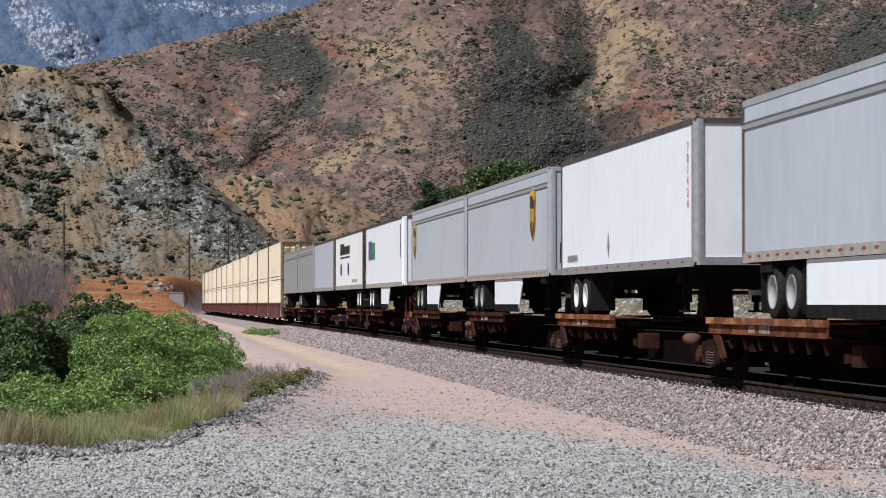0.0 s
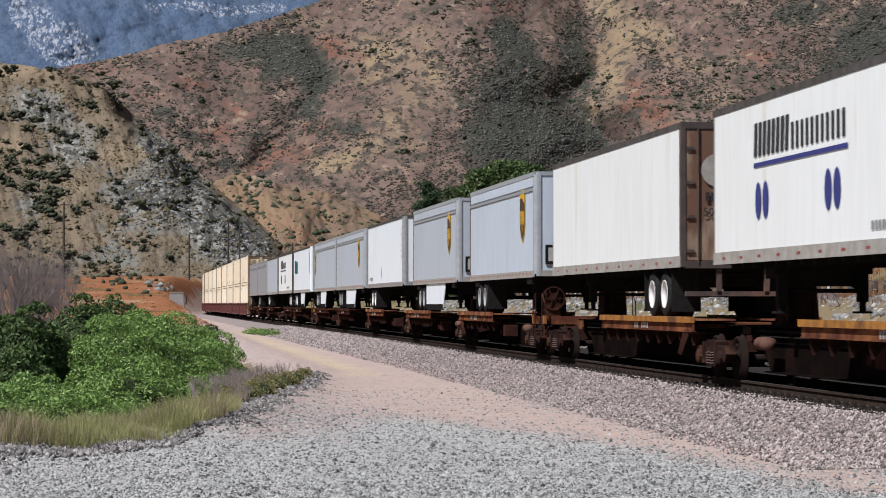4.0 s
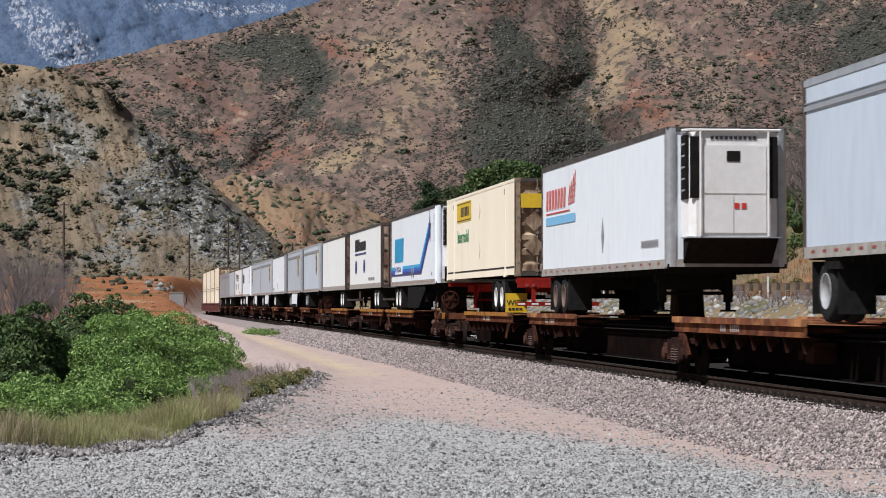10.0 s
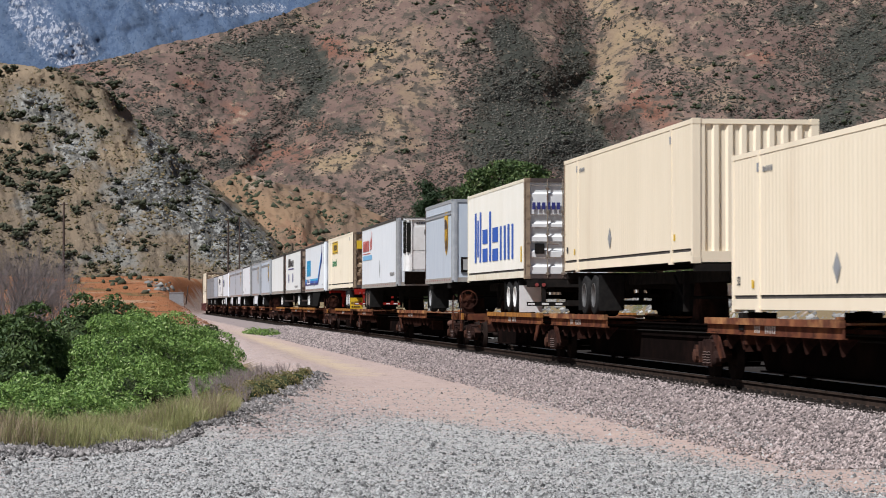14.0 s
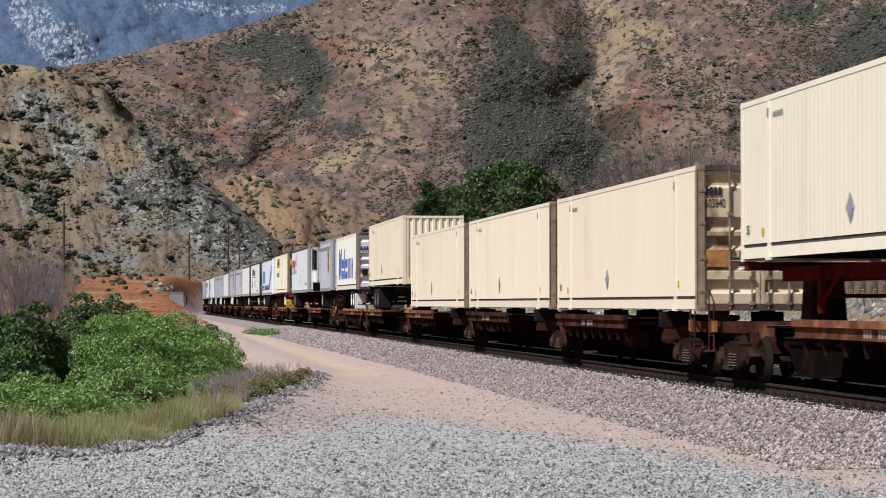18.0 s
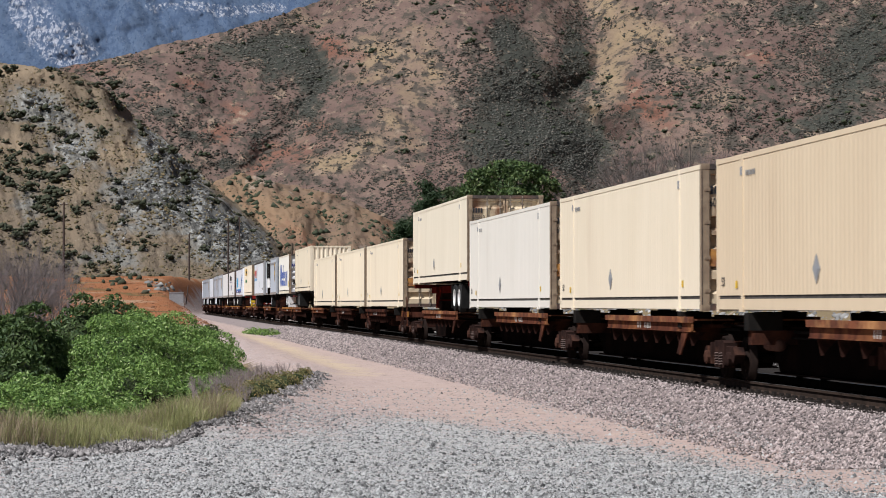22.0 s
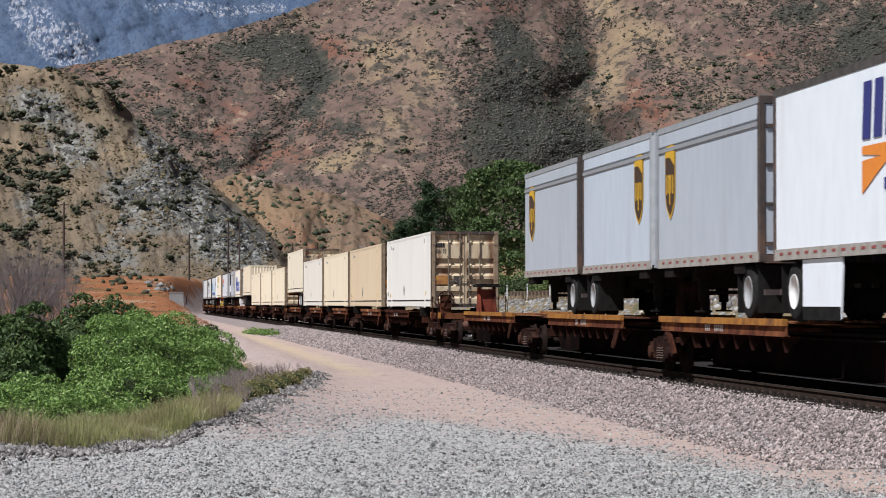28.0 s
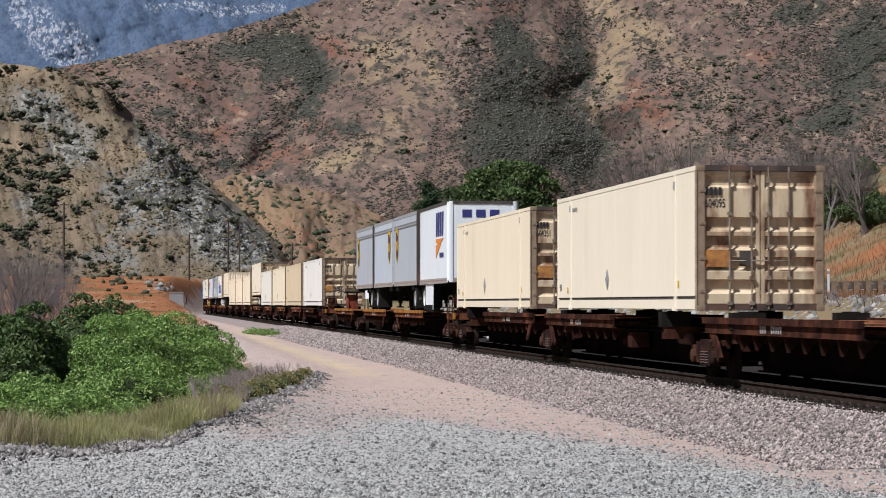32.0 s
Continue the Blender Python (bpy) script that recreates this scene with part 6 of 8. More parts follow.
for a, b, c, d in ((h - 3.0, h - 6.3, z0 + 2.02, z0 + 2.05), (h - 3.0, h - 6.3, z0 + 2.59, z0 + 2.62)):
    flat(bm, [(a, c), (b, c), (b, d), (a, d)], -1.307)
part("sign_border", bm, M_BLACK, e)
lettering("word", "Intermodal", 0.62, P_GREEN, o, (-1.306, h - 3.0, z0 + 1.28), "side", stretch=1.05)
for y, z in ((-0.4, z0 + 2.2), (-0.4, z0 + 0.95)):
    bm = bmesh.new()
    flat(bm, [(y - 0.2, z), (y, z + 0.3), (y + 0.2, z), (y, z - 0.3)], -1.304)
    part("placard_holder", bm, M_CREAM, o)
bm = bmesh.new()
box(bm, -1.12, 1.12, -h - 0.03, -h + 0.0, z0 + 2.02, z0 + 2.44)
part("end_sign", bm, P_YEL, o, "yellow sign on the doors")
bars_print_end(o, "sign_bars", M_BLACK, -0.5, 0.9, z0 + 2.12, z0 + 2.34, 5, -h - 0.03, -1)
for z in (z0 + 1.62, z0 + 0.9):
    bm = bmesh.new()
    prism(bm, [(-1.05, z), (-0.72, z + 0.3), (-0.4, z), (-0.72, z - 0.3)], "y", -h - 0.02, -h + 0.01)
    part("placard_holder", bm, M_DOORR, o)
o = put(chassis(None, L, True, M_REDP, wheel_y=3.0), -46.5, -62.5)
bm = bmesh.new()
box(bm, -1.28, -0.62, -6.05, -6.0, 1.2, 1.78)
e = part("warning_flap", bm, P_YEL, o, "yellow warning flap behind the wheels")
lettering("word", "WIDE", 0.24, M_BLACK, e, (-1.26, -6.06, 1.42), "end")
bars_print_end(e, "small_bars", M_BLACK, -1.2, -0.75, 1.28, 1.34, 4, -6.055, -1)

# white reefer with a red mark
o = put(van_trailer(15.9, M_WHITE, "white refrigerated trailer with a red mark and blue band", refl=0.9, pitch=2.6, rail_mat=M_GREYRAIL, name="reefer_trailer", rims=M_RIMRUST), -67.3, -83.2)
h = 15.9 / 2
cooling_unit(o, h)
bars_print(o, "mark_bars", P_FADED, h - 0.8, h - 3.9, TB + 1.74, TB + 2.26, 7, 0.10, 0.42, label="red slanted bars")
bm = bmesh.new()
for k in range(4):
    y = h - 4.2 - 0.26 * k
    flat(bm, [(y, TB + 1.85), (y - 0.08, TB + 1.85), (y - 0.30, TB + 2.2 + 0.12 * k), (y - 0.24, TB + 2.3 + 0.12 * k)], -1.313)
    flat(bm, [(y, TB + 1.78 + 0.15 * k), (y - 0.9 + 0.2 * k, TB + 1.82 + 0.15 * k), (y - 0.9 + 0.2 * k, TB + 1.86 + 0.15 * k), (y, TB + 1.82 + 0.15 * k)], -1.3135)
part("sail_shape", bm, P_FADED, o, "red sail-like shapes")
bars_print(o, "blue_band", P_BAND, h - 0.8, h - 5.2, TB + 1.32, TB + 1.54, 1, gap=0, label="light blue band")
bars_print(o, "underline", P_RED, h - 0.8, h - 4.4, TB + 1.62, TB + 1.65, 1, gap=0)
diamond(o, -0.9, TB + 0.85, a=0.17, b=0.42, x=-1.308)
bars_print(o, "small_print", P_GREYP, -5.4, -7.2, TB + 0.45, TB + 0.6, 9)
bars_print_end(o, "nose_mark", P_RED, 0.0, 0.3, TB + 1.2, TB + 1.32, 2, -h - 0.61, -1)

put(shield_van(-93.7, -101.6, "short blue-grey trailer with a shield emblem", M_GREYB, emblem_back=1.5, wheels=1), -93.7, -101.6)

# pale yellow container with blue letter-like bars
L = 12.2
o = put(container(L, M_IVORY, "ivory corrugated container with large blue shapes", TB - 0.06, door_mat=M_DOORW, posts=False, mark=False, plates=False, frame_mat=M_IVORYF), -105.7, -117.9)
h, z0 = L / 2, TB - 0.06
for y0, y1, za, zb, sl in ((4.35, 3.95, 0.62, 2.25, 0.05), (3.75, 3.4, 0.8, 2.0, 0.05), (3.2, 2.85, 0.62, 2.25, 0.05), (2.5, 1.4, 0.62, 1.05, 0.0), (2.5, 1.4, 1.2, 1.66, 0.0), (1.0, 0.62, 0.62, 2.2, 0), (0.3, -0.9, 0.62, 1.0, 0), (0.3, -0.9, 1.2, 1.66, 0), (-1.3, -1.65, 0.62, 1.66, 0), (-2.1, -2.45, 0.62, 1.66, 0), (-2.85, -3.2, 0.62, 1.68, 0), (-3.65, -4.0, 0.62, 1.66, 0)):
    bm = bmesh.new()
    flat(bm, [(y0, z0 + za), (y1, z0 + za), (y1 - sl, z0 + zb), (y0 - sl, z0 + zb)], -1.302)
    part("blue_shape", bm, P_BLUE, o, "large blue painted bar")
bars_print_end(o, "door_mark", P_NAVY, -1.08, -0.22, z0 + 2.0, z0 + 2.2, 6, -h - 0.0, -1)
boxpart("data_plate", M_DARK, o, [(-1.0, -0.72, -h - 0.002, -h + 0.03, z0 + 0.72, z0 + 1.02)])
boxpart("side_label", P_YEL, o, [(-1.306, -1.30, -5.55, -5.35, z0 + 0.5, z0 + 0.95)])
o = put(chassis(None, L, True, M_DARK, wheel_y=2.2, rims=M_RIM), -105.7, -117.9)
boxpart("mudflap", P_WHITE, o, [(-1.28, -0.6, -5.0, -4.97, 1.22, 2.0)], "white mudflap panel")
boxpart("mudflap", P_WHITE, o, [(0.6, 1.28, -5.0, -4.97, 1.22, 2.0)], "white mudflap panel")


def box_load(front, rear, skin, label, z0, number="", doors_back=True, on_chassis=None, wheel_back=True, rims=None):
    L = front - rear
    o = put(container(L, skin, label, z0, number=number, doors_back=doors_back), front, rear)
    if on_chassis:
        put(chassis(None, L, wheel_back, on_chassis, wheel_y=2.6, z0=z0 - 0.005, rims=rims), front, rear)
    return o


LOW = 1.32
box_load(-124.4, -139.2, M_BEIGE, "beige corrugated container on a chassis, blank end showing", TB + 0.04, doors_back=False, on_chassis=M_DARK, wheel_back=False, rims=M_RIMD)
box_load(-142.4, -158.5, M_BEIGE, "beige corrugated container low on the car", LOW)
box_load(-159.7, -175.85, M_BEIGE, "beige corrugated container low on the car", LOW)
box_load(-177.0, -193.15, M_BEIGE, "beige corrugated container with stained doors and numerals", LOW, "603840")
o = box_load(-196.7, -212.85, M_CREAM, "cream container raised on a red chassis", TB + 0.0, "603810", on_chassis=M_REDD)
box_load(-213.4, -229.55, M_PALEC, "pale cream corrugated container low on the car", LOW, "603901")
box_load(-231.0, -247.15, M_BEIGE, "beige corrugated container low on the car", LOW, "604210")
box_load(-248.4, -264.55, M_TANC, "tan-beige corrugated container with stained doors", LOW, "605454")
box_load(-266.9, -283.05, M_PALE, "white corrugated container with rust-stained beige doors", LOW, "606193")
put(shield_van(-305.5, -314.1, "short grey trailer with a shield emblem, doors back", emblem_back=1.4, wheels=1, nose_back=False), -305.5, -314.1)
put(shield_van(-314.7, -322.9, "short pale blue-grey trailer with a shield emblem", M_GREYB, emblem_back=1.3, wheels=1), -314.7, -322.9)
put(shield_van(-323.5, -332.1, "short grey trailer with shield emblem and dark doors", emblem_back=1.3, wheels=1, nose_back=False), -323.5, -332.1)
o = put(van_trailer(8.5, M_WHITE, "short white trailer with blue bars and an orange wedge", wheels=1, refl=0.5, corner=M_WHITE, rail_mat=M_GREYRAIL), -333.0, -341.5)
h = 4.25
bars_print(o, "mark_bars", P_NAVY, -1.0, -3.3, TB + 1.72, TB + 2.6, 4, 0.10, 0.3, label="dark blue bars")
bm = bmesh.new()
flat(bm, [(-1.0, TB + 1.62), (-3.3, TB + 1.62), (-2.2, TB + 1.42), (-1.0, TB + 1.50)], -1.313)
flat(bm, [(-1.0, TB + 1.40), (-2.6, TB + 1.46), (-1.8, TB + 1.2), (-1.0, TB + 0.9)], -1.313)
part("wedge", bm, P_ORANGE, o, "orange wedge shapes")
bars_print(o, "small_bars", P_NAVY, -2.1, -3.3, TB + 0.92, TB + 1.1, 6)
bars_print_end(o, "nose_bars", P_NAVY, -0.75, 0.75, TB + 2.35, TB + 2.62, 3, -h + 0.025, -1)
side_panel(o, 0.2, 2.5, z0=1.22, cut=0.1)
box_load(-344.1, -360.2, M_BEIGE, "beige corrugated container with stained doors and numerals", LOW, "604351")
box_load(-364.6, -380.75, M_CREAM, "cream corrugated container with rust-stained beige doors", LOW, "604095")

# ---- double-stacked well cars at the head ----


def well_car(s_mid, L=18.0):
    c = thing("well_car", "brown-red well car carrying stacked containers", "rail car", "well cars of the train")
    h = L / 2
    for x in (-1, 1):
        bm = bmesh.new()
        a, b = sorted((x * 1.34, x * 1.40))
        box(bm, a, b, -h + 1.4, h - 1.4, 0.42, 1.42)
        a, b = sorted((x * 1.30, x * 1.46))
        box(bm, a, b, -h + 1.2, h - 1.2, 1.40, 1.54)
        box(bm, a, b, -h + 1.4, h - 1.4, 0.34, 0.46)
        part("well_side", bm, M_WELL, c)
        for y in np.arange(-h + 1.8, h - 1.4, 1.6):
            a, b = sorted((x * 1.40, x * 1.45))
            shared("rib", ("wrib", x), boxes_of((a, b, -0.05, 0.05, 0.44, 1.41)), M_WELL, c, (0, float(y), 0))
    boxpart("well_floor", M_DARK, c, [(-1.34, 1.34, -h + 1.4, h - 1.4, 0.34, 0.40)])
    boxpart("end_platform", M_WELL, c, [(-1.3, 1.3, -h + 0.05, -h + 1.4, 0.95, 1.12), (-1.3, 1.3, h - 1.4, h - 0.05, 0.95, 1.12)])
    rail_truck(c, h)
    add(c, s_mid)


M_WELL = mat("brown-red car paint", (0.13, 0.035, 0.028), (0.10, 0.03, 0.026), 3, (0.07, 0.03, 0.03), 0.8, rough=0.7)
for i in range(12):
    mid = 195.0 + 18.0 * i
    well_car(mid)
    for z0 in (0.42, 3.33):
        skin = M_BEIGE if (i + (z0 > 1)) % 3 else M_CREAM
        box_load(mid + 8.07, mid - 8.07, skin, "beige container stacked in a well car", z0)



# ---- plants and stones ----
RNG = np.random.default_rng(7)


def green(name, c1, c2, c3=None, rough=0.6, through=0.25):
    """Foliage: colour varies from leaf to leaf, some light passes through."""
    m = bpy.data.materials.new(name)
    m.use_nodes = True
    nt = m.node_tree
    b = nt.nodes["Principled BSDF"]
    b.inputs["Roughness"].default_value = rough
    b.inputs["Specular IOR Level"].default_value = 0.3
    g = nt.nodes.new("ShaderNodeNewGeometry")
    r = nt.nodes.new("ShaderNodeValToRGB")
    r.color_ramp.elements[0].color = (*c1, 1)
    r.color_ramp.elements[1].color = (*c2, 1)
    if c3:
        e = r.color_ramp.elements.new(0.88)
        e.color = (*c2, 1)
        r.color_ramp.elements[-1].color = (*c3, 1)
    nt.links.new(g.outputs["Random Per Island"], r.inputs[0])
    nt.links.new(r.outputs[0], b.inputs["Base Color"])
    if through:
        t = nt.nodes.new("ShaderNodeBsdfTranslucent")
        nt.links.new(r.outputs[0], t.inputs["Color"])
        x = nt.nodes.new("ShaderNodeMixShader")
        x.inputs[0].default_value = through
        out = nt.nodes["Material Output"]
        nt.links.new(b.outputs[0], x.inputs[1])
        nt.links.new(t.outputs[0], x.inputs[2])
        nt.links.new(x.outputs[0], out.inputs["Surface"])
    return m


G_VINE = green("vine leaf", (0.058, 0.118, 0.027), (0.235, 0.36, 0.088), (0.42, 0.51, 0.23), through=0.22)
G_BUSH = green("bush leaf", (0.028, 0.055, 0.016), (0.080, 0.125, 0.034), (0.15, 0.20, 0.07), through=0.15)
G_BANK = green("bank shrub leaf", (0.06, 0.095, 0.028), (0.15, 0.20, 0.06), (0.25, 0.27, 0.11))
G_TREE = green("tree leaf", (0.028, 0.055, 0.018), (0.11, 0.165, 0.05), (0.24, 0.29, 0.12))
G_OLIVE = green("olive leaf", (0.05, 0.075, 0.03), (0.09, 0.12, 0.045))
G_PINE = green("pine needles", (0.022, 0.045, 0.018), (0.045, 0.075, 0.03))
G_SCRUB = green("chaparral", (0.034, 0.035, 0.027), (0.070, 0.062, 0.048), (0.13, 0.10, 0.078), 0.9, 0)
G_SCRUBD = green("close chaparral", (0.068, 0.070, 0.060), (0.112, 0.108, 0.090), (0.175, 0.148, 0.122), 0.9, 0)
G_SCRUBB = green("large shrub", (0.030, 0.040, 0.022), (0.055, 0.064, 0.034), None, 0.9, 0)
G_SCRUBN = green("hill scrub", (0.026, 0.033, 0.018), (0.055, 0.058, 0.033), (0.095, 0.082, 0.056), 0.9, 0)
# Inner leaves coloured near-black, standing in for shade inside the bushes.
G_CORE = green("shaded inner leaves", (0.018, 0.028, 0.009), (0.032, 0.045, 0.014), None, 0.9, 0)
G_STRAW = green("dry grass", (0.23, 0.175, 0.125), (0.42, 0.34, 0.22), (0.25, 0.23, 0.13), 0.8, 0.3)
G_GRASS = green("olive grass", (0.24, 0.25, 0.10), (0.42, 0.42, 0.19), (0.50, 0.44, 0.24), 0.8, 0.45)
G_WEED = green("olive-brown weed", (0.12, 0.115, 0.045), (0.24, 0.215, 0.09), (0.36, 0.22, 0.10), 0.8, 0.2)
G_RED = green("red-brown weeds", (0.17, 0.08, 0.045), (0.29, 0.145, 0.075), (0.38, 0.27, 0.14), 0.9, 0.2)
M_TWIG = mat("grey twig", (0.20, 0.165, 0.165), (0.12, 0.10, 0.10), 6, rough=0.9)
M_TWIGD = mat("dark grey limb", (0.15, 0.125, 0.115), (0.09, 0.075, 0.07), 6, rough=0.9)
M_TWIGP = mat("mauve dry twig", (0.29, 0.235, 0.225), (0.19, 0.155, 0.15), 6, rough=0.9)
M_BARK = mat("brown bark", (0.12, 0.085, 0.06), (0.07, 0.05, 0.038), 5, rough=0.95, bump=0.02)
M_STONE = mat("grey stone", (0.34, 0.32, 0.30), (0.24, 0.225, 0.22), 3, rough=0.9, bump=0.01)
M_POLE = mat("weathered pole wood", (0.075, 0.05, 0.04), (0.045, 0.033, 0.028), 3, rough=0.9)


def ico_base(sub):
    bm = bmesh.new()
    bmesh.ops.create_icosphere(bm, subdivisions=sub, radius=1.0)
    v = np.array([x.co[:] for x in bm.verts])
    f = np.array([[q.index for q in p.verts] for p in bm.faces])
    bm.free()
    return v, f


OCTA = (np.array([(1, 0, 0), (-0.5, 0.87, 0.1), (-0.5, -0.87, -0.1), (0.1, 0, 0.95), (0, 0.1, -0.95)]), np.array([(0, 1, 3), (1, 2, 3), (2, 0, 3), (1, 0, 4), (2, 1, 4), (0, 2, 4)]))


def clumps(name, centres, sizes, material, sub=1, jitter=0.28, flat_z=0.75, parent=None):
    """Many uneven little clumps as one mesh."""
    v, f = ico_base(sub) if sub else OCTA
    n, k = len(centres), len(v)
    centres, sizes = np.asarray(centres), np.asarray(sizes)
    j = 1 + jitter * (RNG.random((n, k)) * 2 - 1)
    a = RNG.random(n) * 6.283
    ca, sa = np.cos(a), np.sin(a)
    p = v[None] * j[..., None]
    x = p[..., 0] * ca[:, None] - p[..., 1] * sa[:, None]
    y = p[..., 0] * sa[:, None] + p[..., 1] * ca[:, None]
    sx = sizes * (0.8 + 0.5 * RNG.random(n))
    q = np.stack([x * sx[:, None], y * sizes[:, None], p[..., 2] * (sizes * flat_z)[:, None]], -1) + centres[:, None, :]
    faces = (f[None] + (np.arange(n) * k)[:, None, None]).reshape(-1, 3)
    o = fast_mesh(name, q.reshape(-1, 3), faces, material)
    o.parent = parent
    return o


def fast_mesh(name, verts, faces, material):
    """One mesh out of arrays: faces all with the same number of corners."""
    verts, faces = np.asarray(verts, np.float32), np.asarray(faces, np.int32)
    me = bpy.data.meshes.new(name)
    me.vertices.add(len(verts))
    me.vertices.foreach_set("co", verts.ravel())
    nf, c = faces.shape
    me.loops.add(nf * c)
    me.loops.foreach_set("vertex_index", faces.ravel())
    me.polygons.add(nf)
    me.polygons.foreach_set("loop_start", np.arange(0, nf * c, c, dtype=np.int32))
    me.polygons.foreach_set("loop_total", np.full(nf, c, np.int32))
    me.update(calc_edges=True)
    me.materials.append(material)
    return new(name, me)


def leaves(name, pts, normals, size, material, parent=None, aspect=0.7, spread=0.7):
    """A leaf blade at each point, roughly facing along its normal; folded along the middle."""
    n = len(pts)
    nr = normals + spread * RNG.normal(size=(n, 3))
    nr /= np.linalg.norm(nr, axis=1)[:, None]
    u = np.cross(nr, RNG.normal(size=(n, 3)))
    u /= np.linalg.norm(u, axis=1)[:, None]
    w = np.cross(nr, u)
    s = size * (0.6 + 0.8 * RNG.random(n))[:, None]
    a = pts - u * s
    b = pts + w * s * aspect * 0.6 + nr * s * 0.15
    c = pts + u * s
    d = pts - w * s * aspect * 0.6 + nr * s * 0.15
    v = np.stack([a, b, c, d], 1).reshape(-1, 3)
    i = np.arange(n) * 4
    f = np.stack([i, i + 1, i + 2, i, i + 2, i + 3], 1).reshape(-1, 3)
    o = fast_mesh(name, v, f, material)
    o.parent = parent
    return o


def blades(name, feet, lengths, material, lean=0.35, width=0.012, parent=None):
    """Grass blades: a thin bent two-piece strip on each foot."""
    n = len(feet)
    a = RNG.random(n) * 6.283
    out = np.stack([np.cos(a), np.sin(a), 0 * a], 1) * (lean * RNG.random(n) * lengths)[:, None]
    side = np.stack([-np.sin(a), np.cos(a), 0 * a], 1) * width
    up = np.stack([0 * a, 0 * a, lengths], 1)
    p0, p1 = feet - side, feet + side
    q0, q1 = feet + up * 0.55 + out * 0.35 - side * 0.8, feet + up * 0.55 + out * 0.35 + side * 0.8
    t = feet + up * 0.95 + out
    v = np.stack([p0, p1, q0, q1, t], 1).reshape(-1, 3)
    i = np.arange(n) * 5
    f = np.stack([i, i + 1, i + 3, i, i + 3, i + 2, i + 2, i + 3, i + 4], 1).reshape(-1, 3)
    o = fast_mesh(name, v, f, material)
    o.parent = parent
    return o


def branches(limbs, base, way, length, radius, depth, spread=0.6, droop=0.0):
    """Tapered limbs that fork: appends pieces (from, to, radius, radius) to the list limbs."""
    way = Vector(way).normalized()
    p, r = Vector(base), radius
    for i in range(3):
        q = p + way * (length / 3)
        limbs.append((*p, *q, r, r * 0.82))
        p, r = q, r * 0.82
        way = (way + Vector((random.uniform(-1, 1), random.uniform(-1, 1), random.uniform(-0.6, 0.9) - droop)) * 0.16).normalized()
        if depth > 0 and i >= 1:
            for _ in range(random.choice((1, 2))):
                side = (way + Vector((random.uniform(-1, 1), random.uniform(-1, 1), random.uniform(-0.3, 0.8) - droop)) * spread).normalized()
                branches(limbs, p, side, length * random.uniform(0.5, 0.78), r * 0.62, depth - 1, spread, droop)
    if depth > 0:
        branches(limbs, p, way, length * 0.65, r, depth - 1, spread, droop)


def limb_part(name, limbs, material, parent, n=4):
    """The pieces of a branch work as one mesh of n-sided tapered tubes."""
    a = np.array(limbs)
    p, q = a[:, :3], a[:, 3:6]
    d = q - p
    d /= np.linalg.norm(d, axis=1)[:, None]
    u = np.cross(d, np.where(np.abs(d[:, 2:]) > 0.9, [[1.0, 0, 0]], [[0, 0, 1.0]]))
    u /= np.linalg.norm(u, axis=1)[:, None]
    w = np.cross(d, u)
    rows = []
    for end, rad in ((p, a[:, 6]), (q, a[:, 7])):
        for k in range(n):
            t = 2 * math.pi * k / n
            rows.append(end + rad[:, None] * (math.cos(t) * u + math.sin(t) * w))
    v = np.stack(rows, 1).reshape(-1, 3)
    f = np.array([(k, (k + 1) % n, n + (k + 1) % n, n + k) for k in range(n)])
    o = fast_mesh(name, v, (f[None] + (np.arange(len(a)) * 2 * n)[:, None, None]).reshape(-1, 4), material)
    o.parent = parent
    return o


def tree_parts(limbs, material, parent):
    """A leafless tree: its trunk and main limbs as one part, the finer branches as another."""
    thick = max(k[6] for k in limbs) * 0.42
    limb_part("trunk", [k for k in limbs if k[6] >= thick], material, parent, 6)
    limb_part("branch_work", [k for k in limbs if k[6] < thick], material, parent)


def shell_points(n, parts, inner=0.7):
    """Points and normals near the outside of a union of ellipsoids (cx, cy, cz, rx, ry, rz)."""
    parts = np.array(parts, float)
    area = parts[:, 3] * parts[:, 4] + parts[:, 4] * parts[:, 5] + parts[:, 3] * parts[:, 5]
    pick = RNG.choice(len(parts), n, p=area / area.sum())
    d = RNG.normal(size=(n, 3))
    d[:, 2] = np.where(d[:, 2] < -0.3, -d[:, 2], d[:, 2])
    d /= np.linalg.norm(d, axis=1)[:, None]
    rad = inner + (1 - inner) * np.sqrt(RNG.random(n))
    rad *= 1 + 0.16 * (fbm(d[:, 0] * 4 + pick, d[:, 1] * 4 + d[:, 2] * 3, 3, 77) - 0.5) * 2
    c, r = parts[pick, :3], parts[pick, 3:]
    pts = c + d * r * rad[:, None]
    nrm = d / r
    nrm /= np.linalg.norm(nrm, axis=1)[:, None]
    # drop what lies deep inside another part
    keep = np.ones(n, bool)
    for k, q in enumerate(parts):
        ins = (((pts - q[:3]) / q[3:]) ** 2).sum(1) < 0.45
        keep &= ~(ins & (pick != k))
    return pts[keep], nrm[keep]


def lumpy(parts, k, lo=0.2, hi=0.34):
    """The same ellipsoids with k smaller lumps set on each."""
    out = list(parts)
    for p in parts:
        for _ in range(k):
            d = RNG.normal(size=3)
            d[2] = abs(d[2]) * 0.9 - 0.1
            d /= np.linalg.norm(d)
            s = RNG.uniform(lo, hi)
            out.append((*(np.array(p[:3]) + d * np.array(p[3:]) * RNG.uniform(0.80, 1.06)), *(np.full(3, s * np.mean(p[3:])) * (1.15, 1.15, 0.8))))
    return out


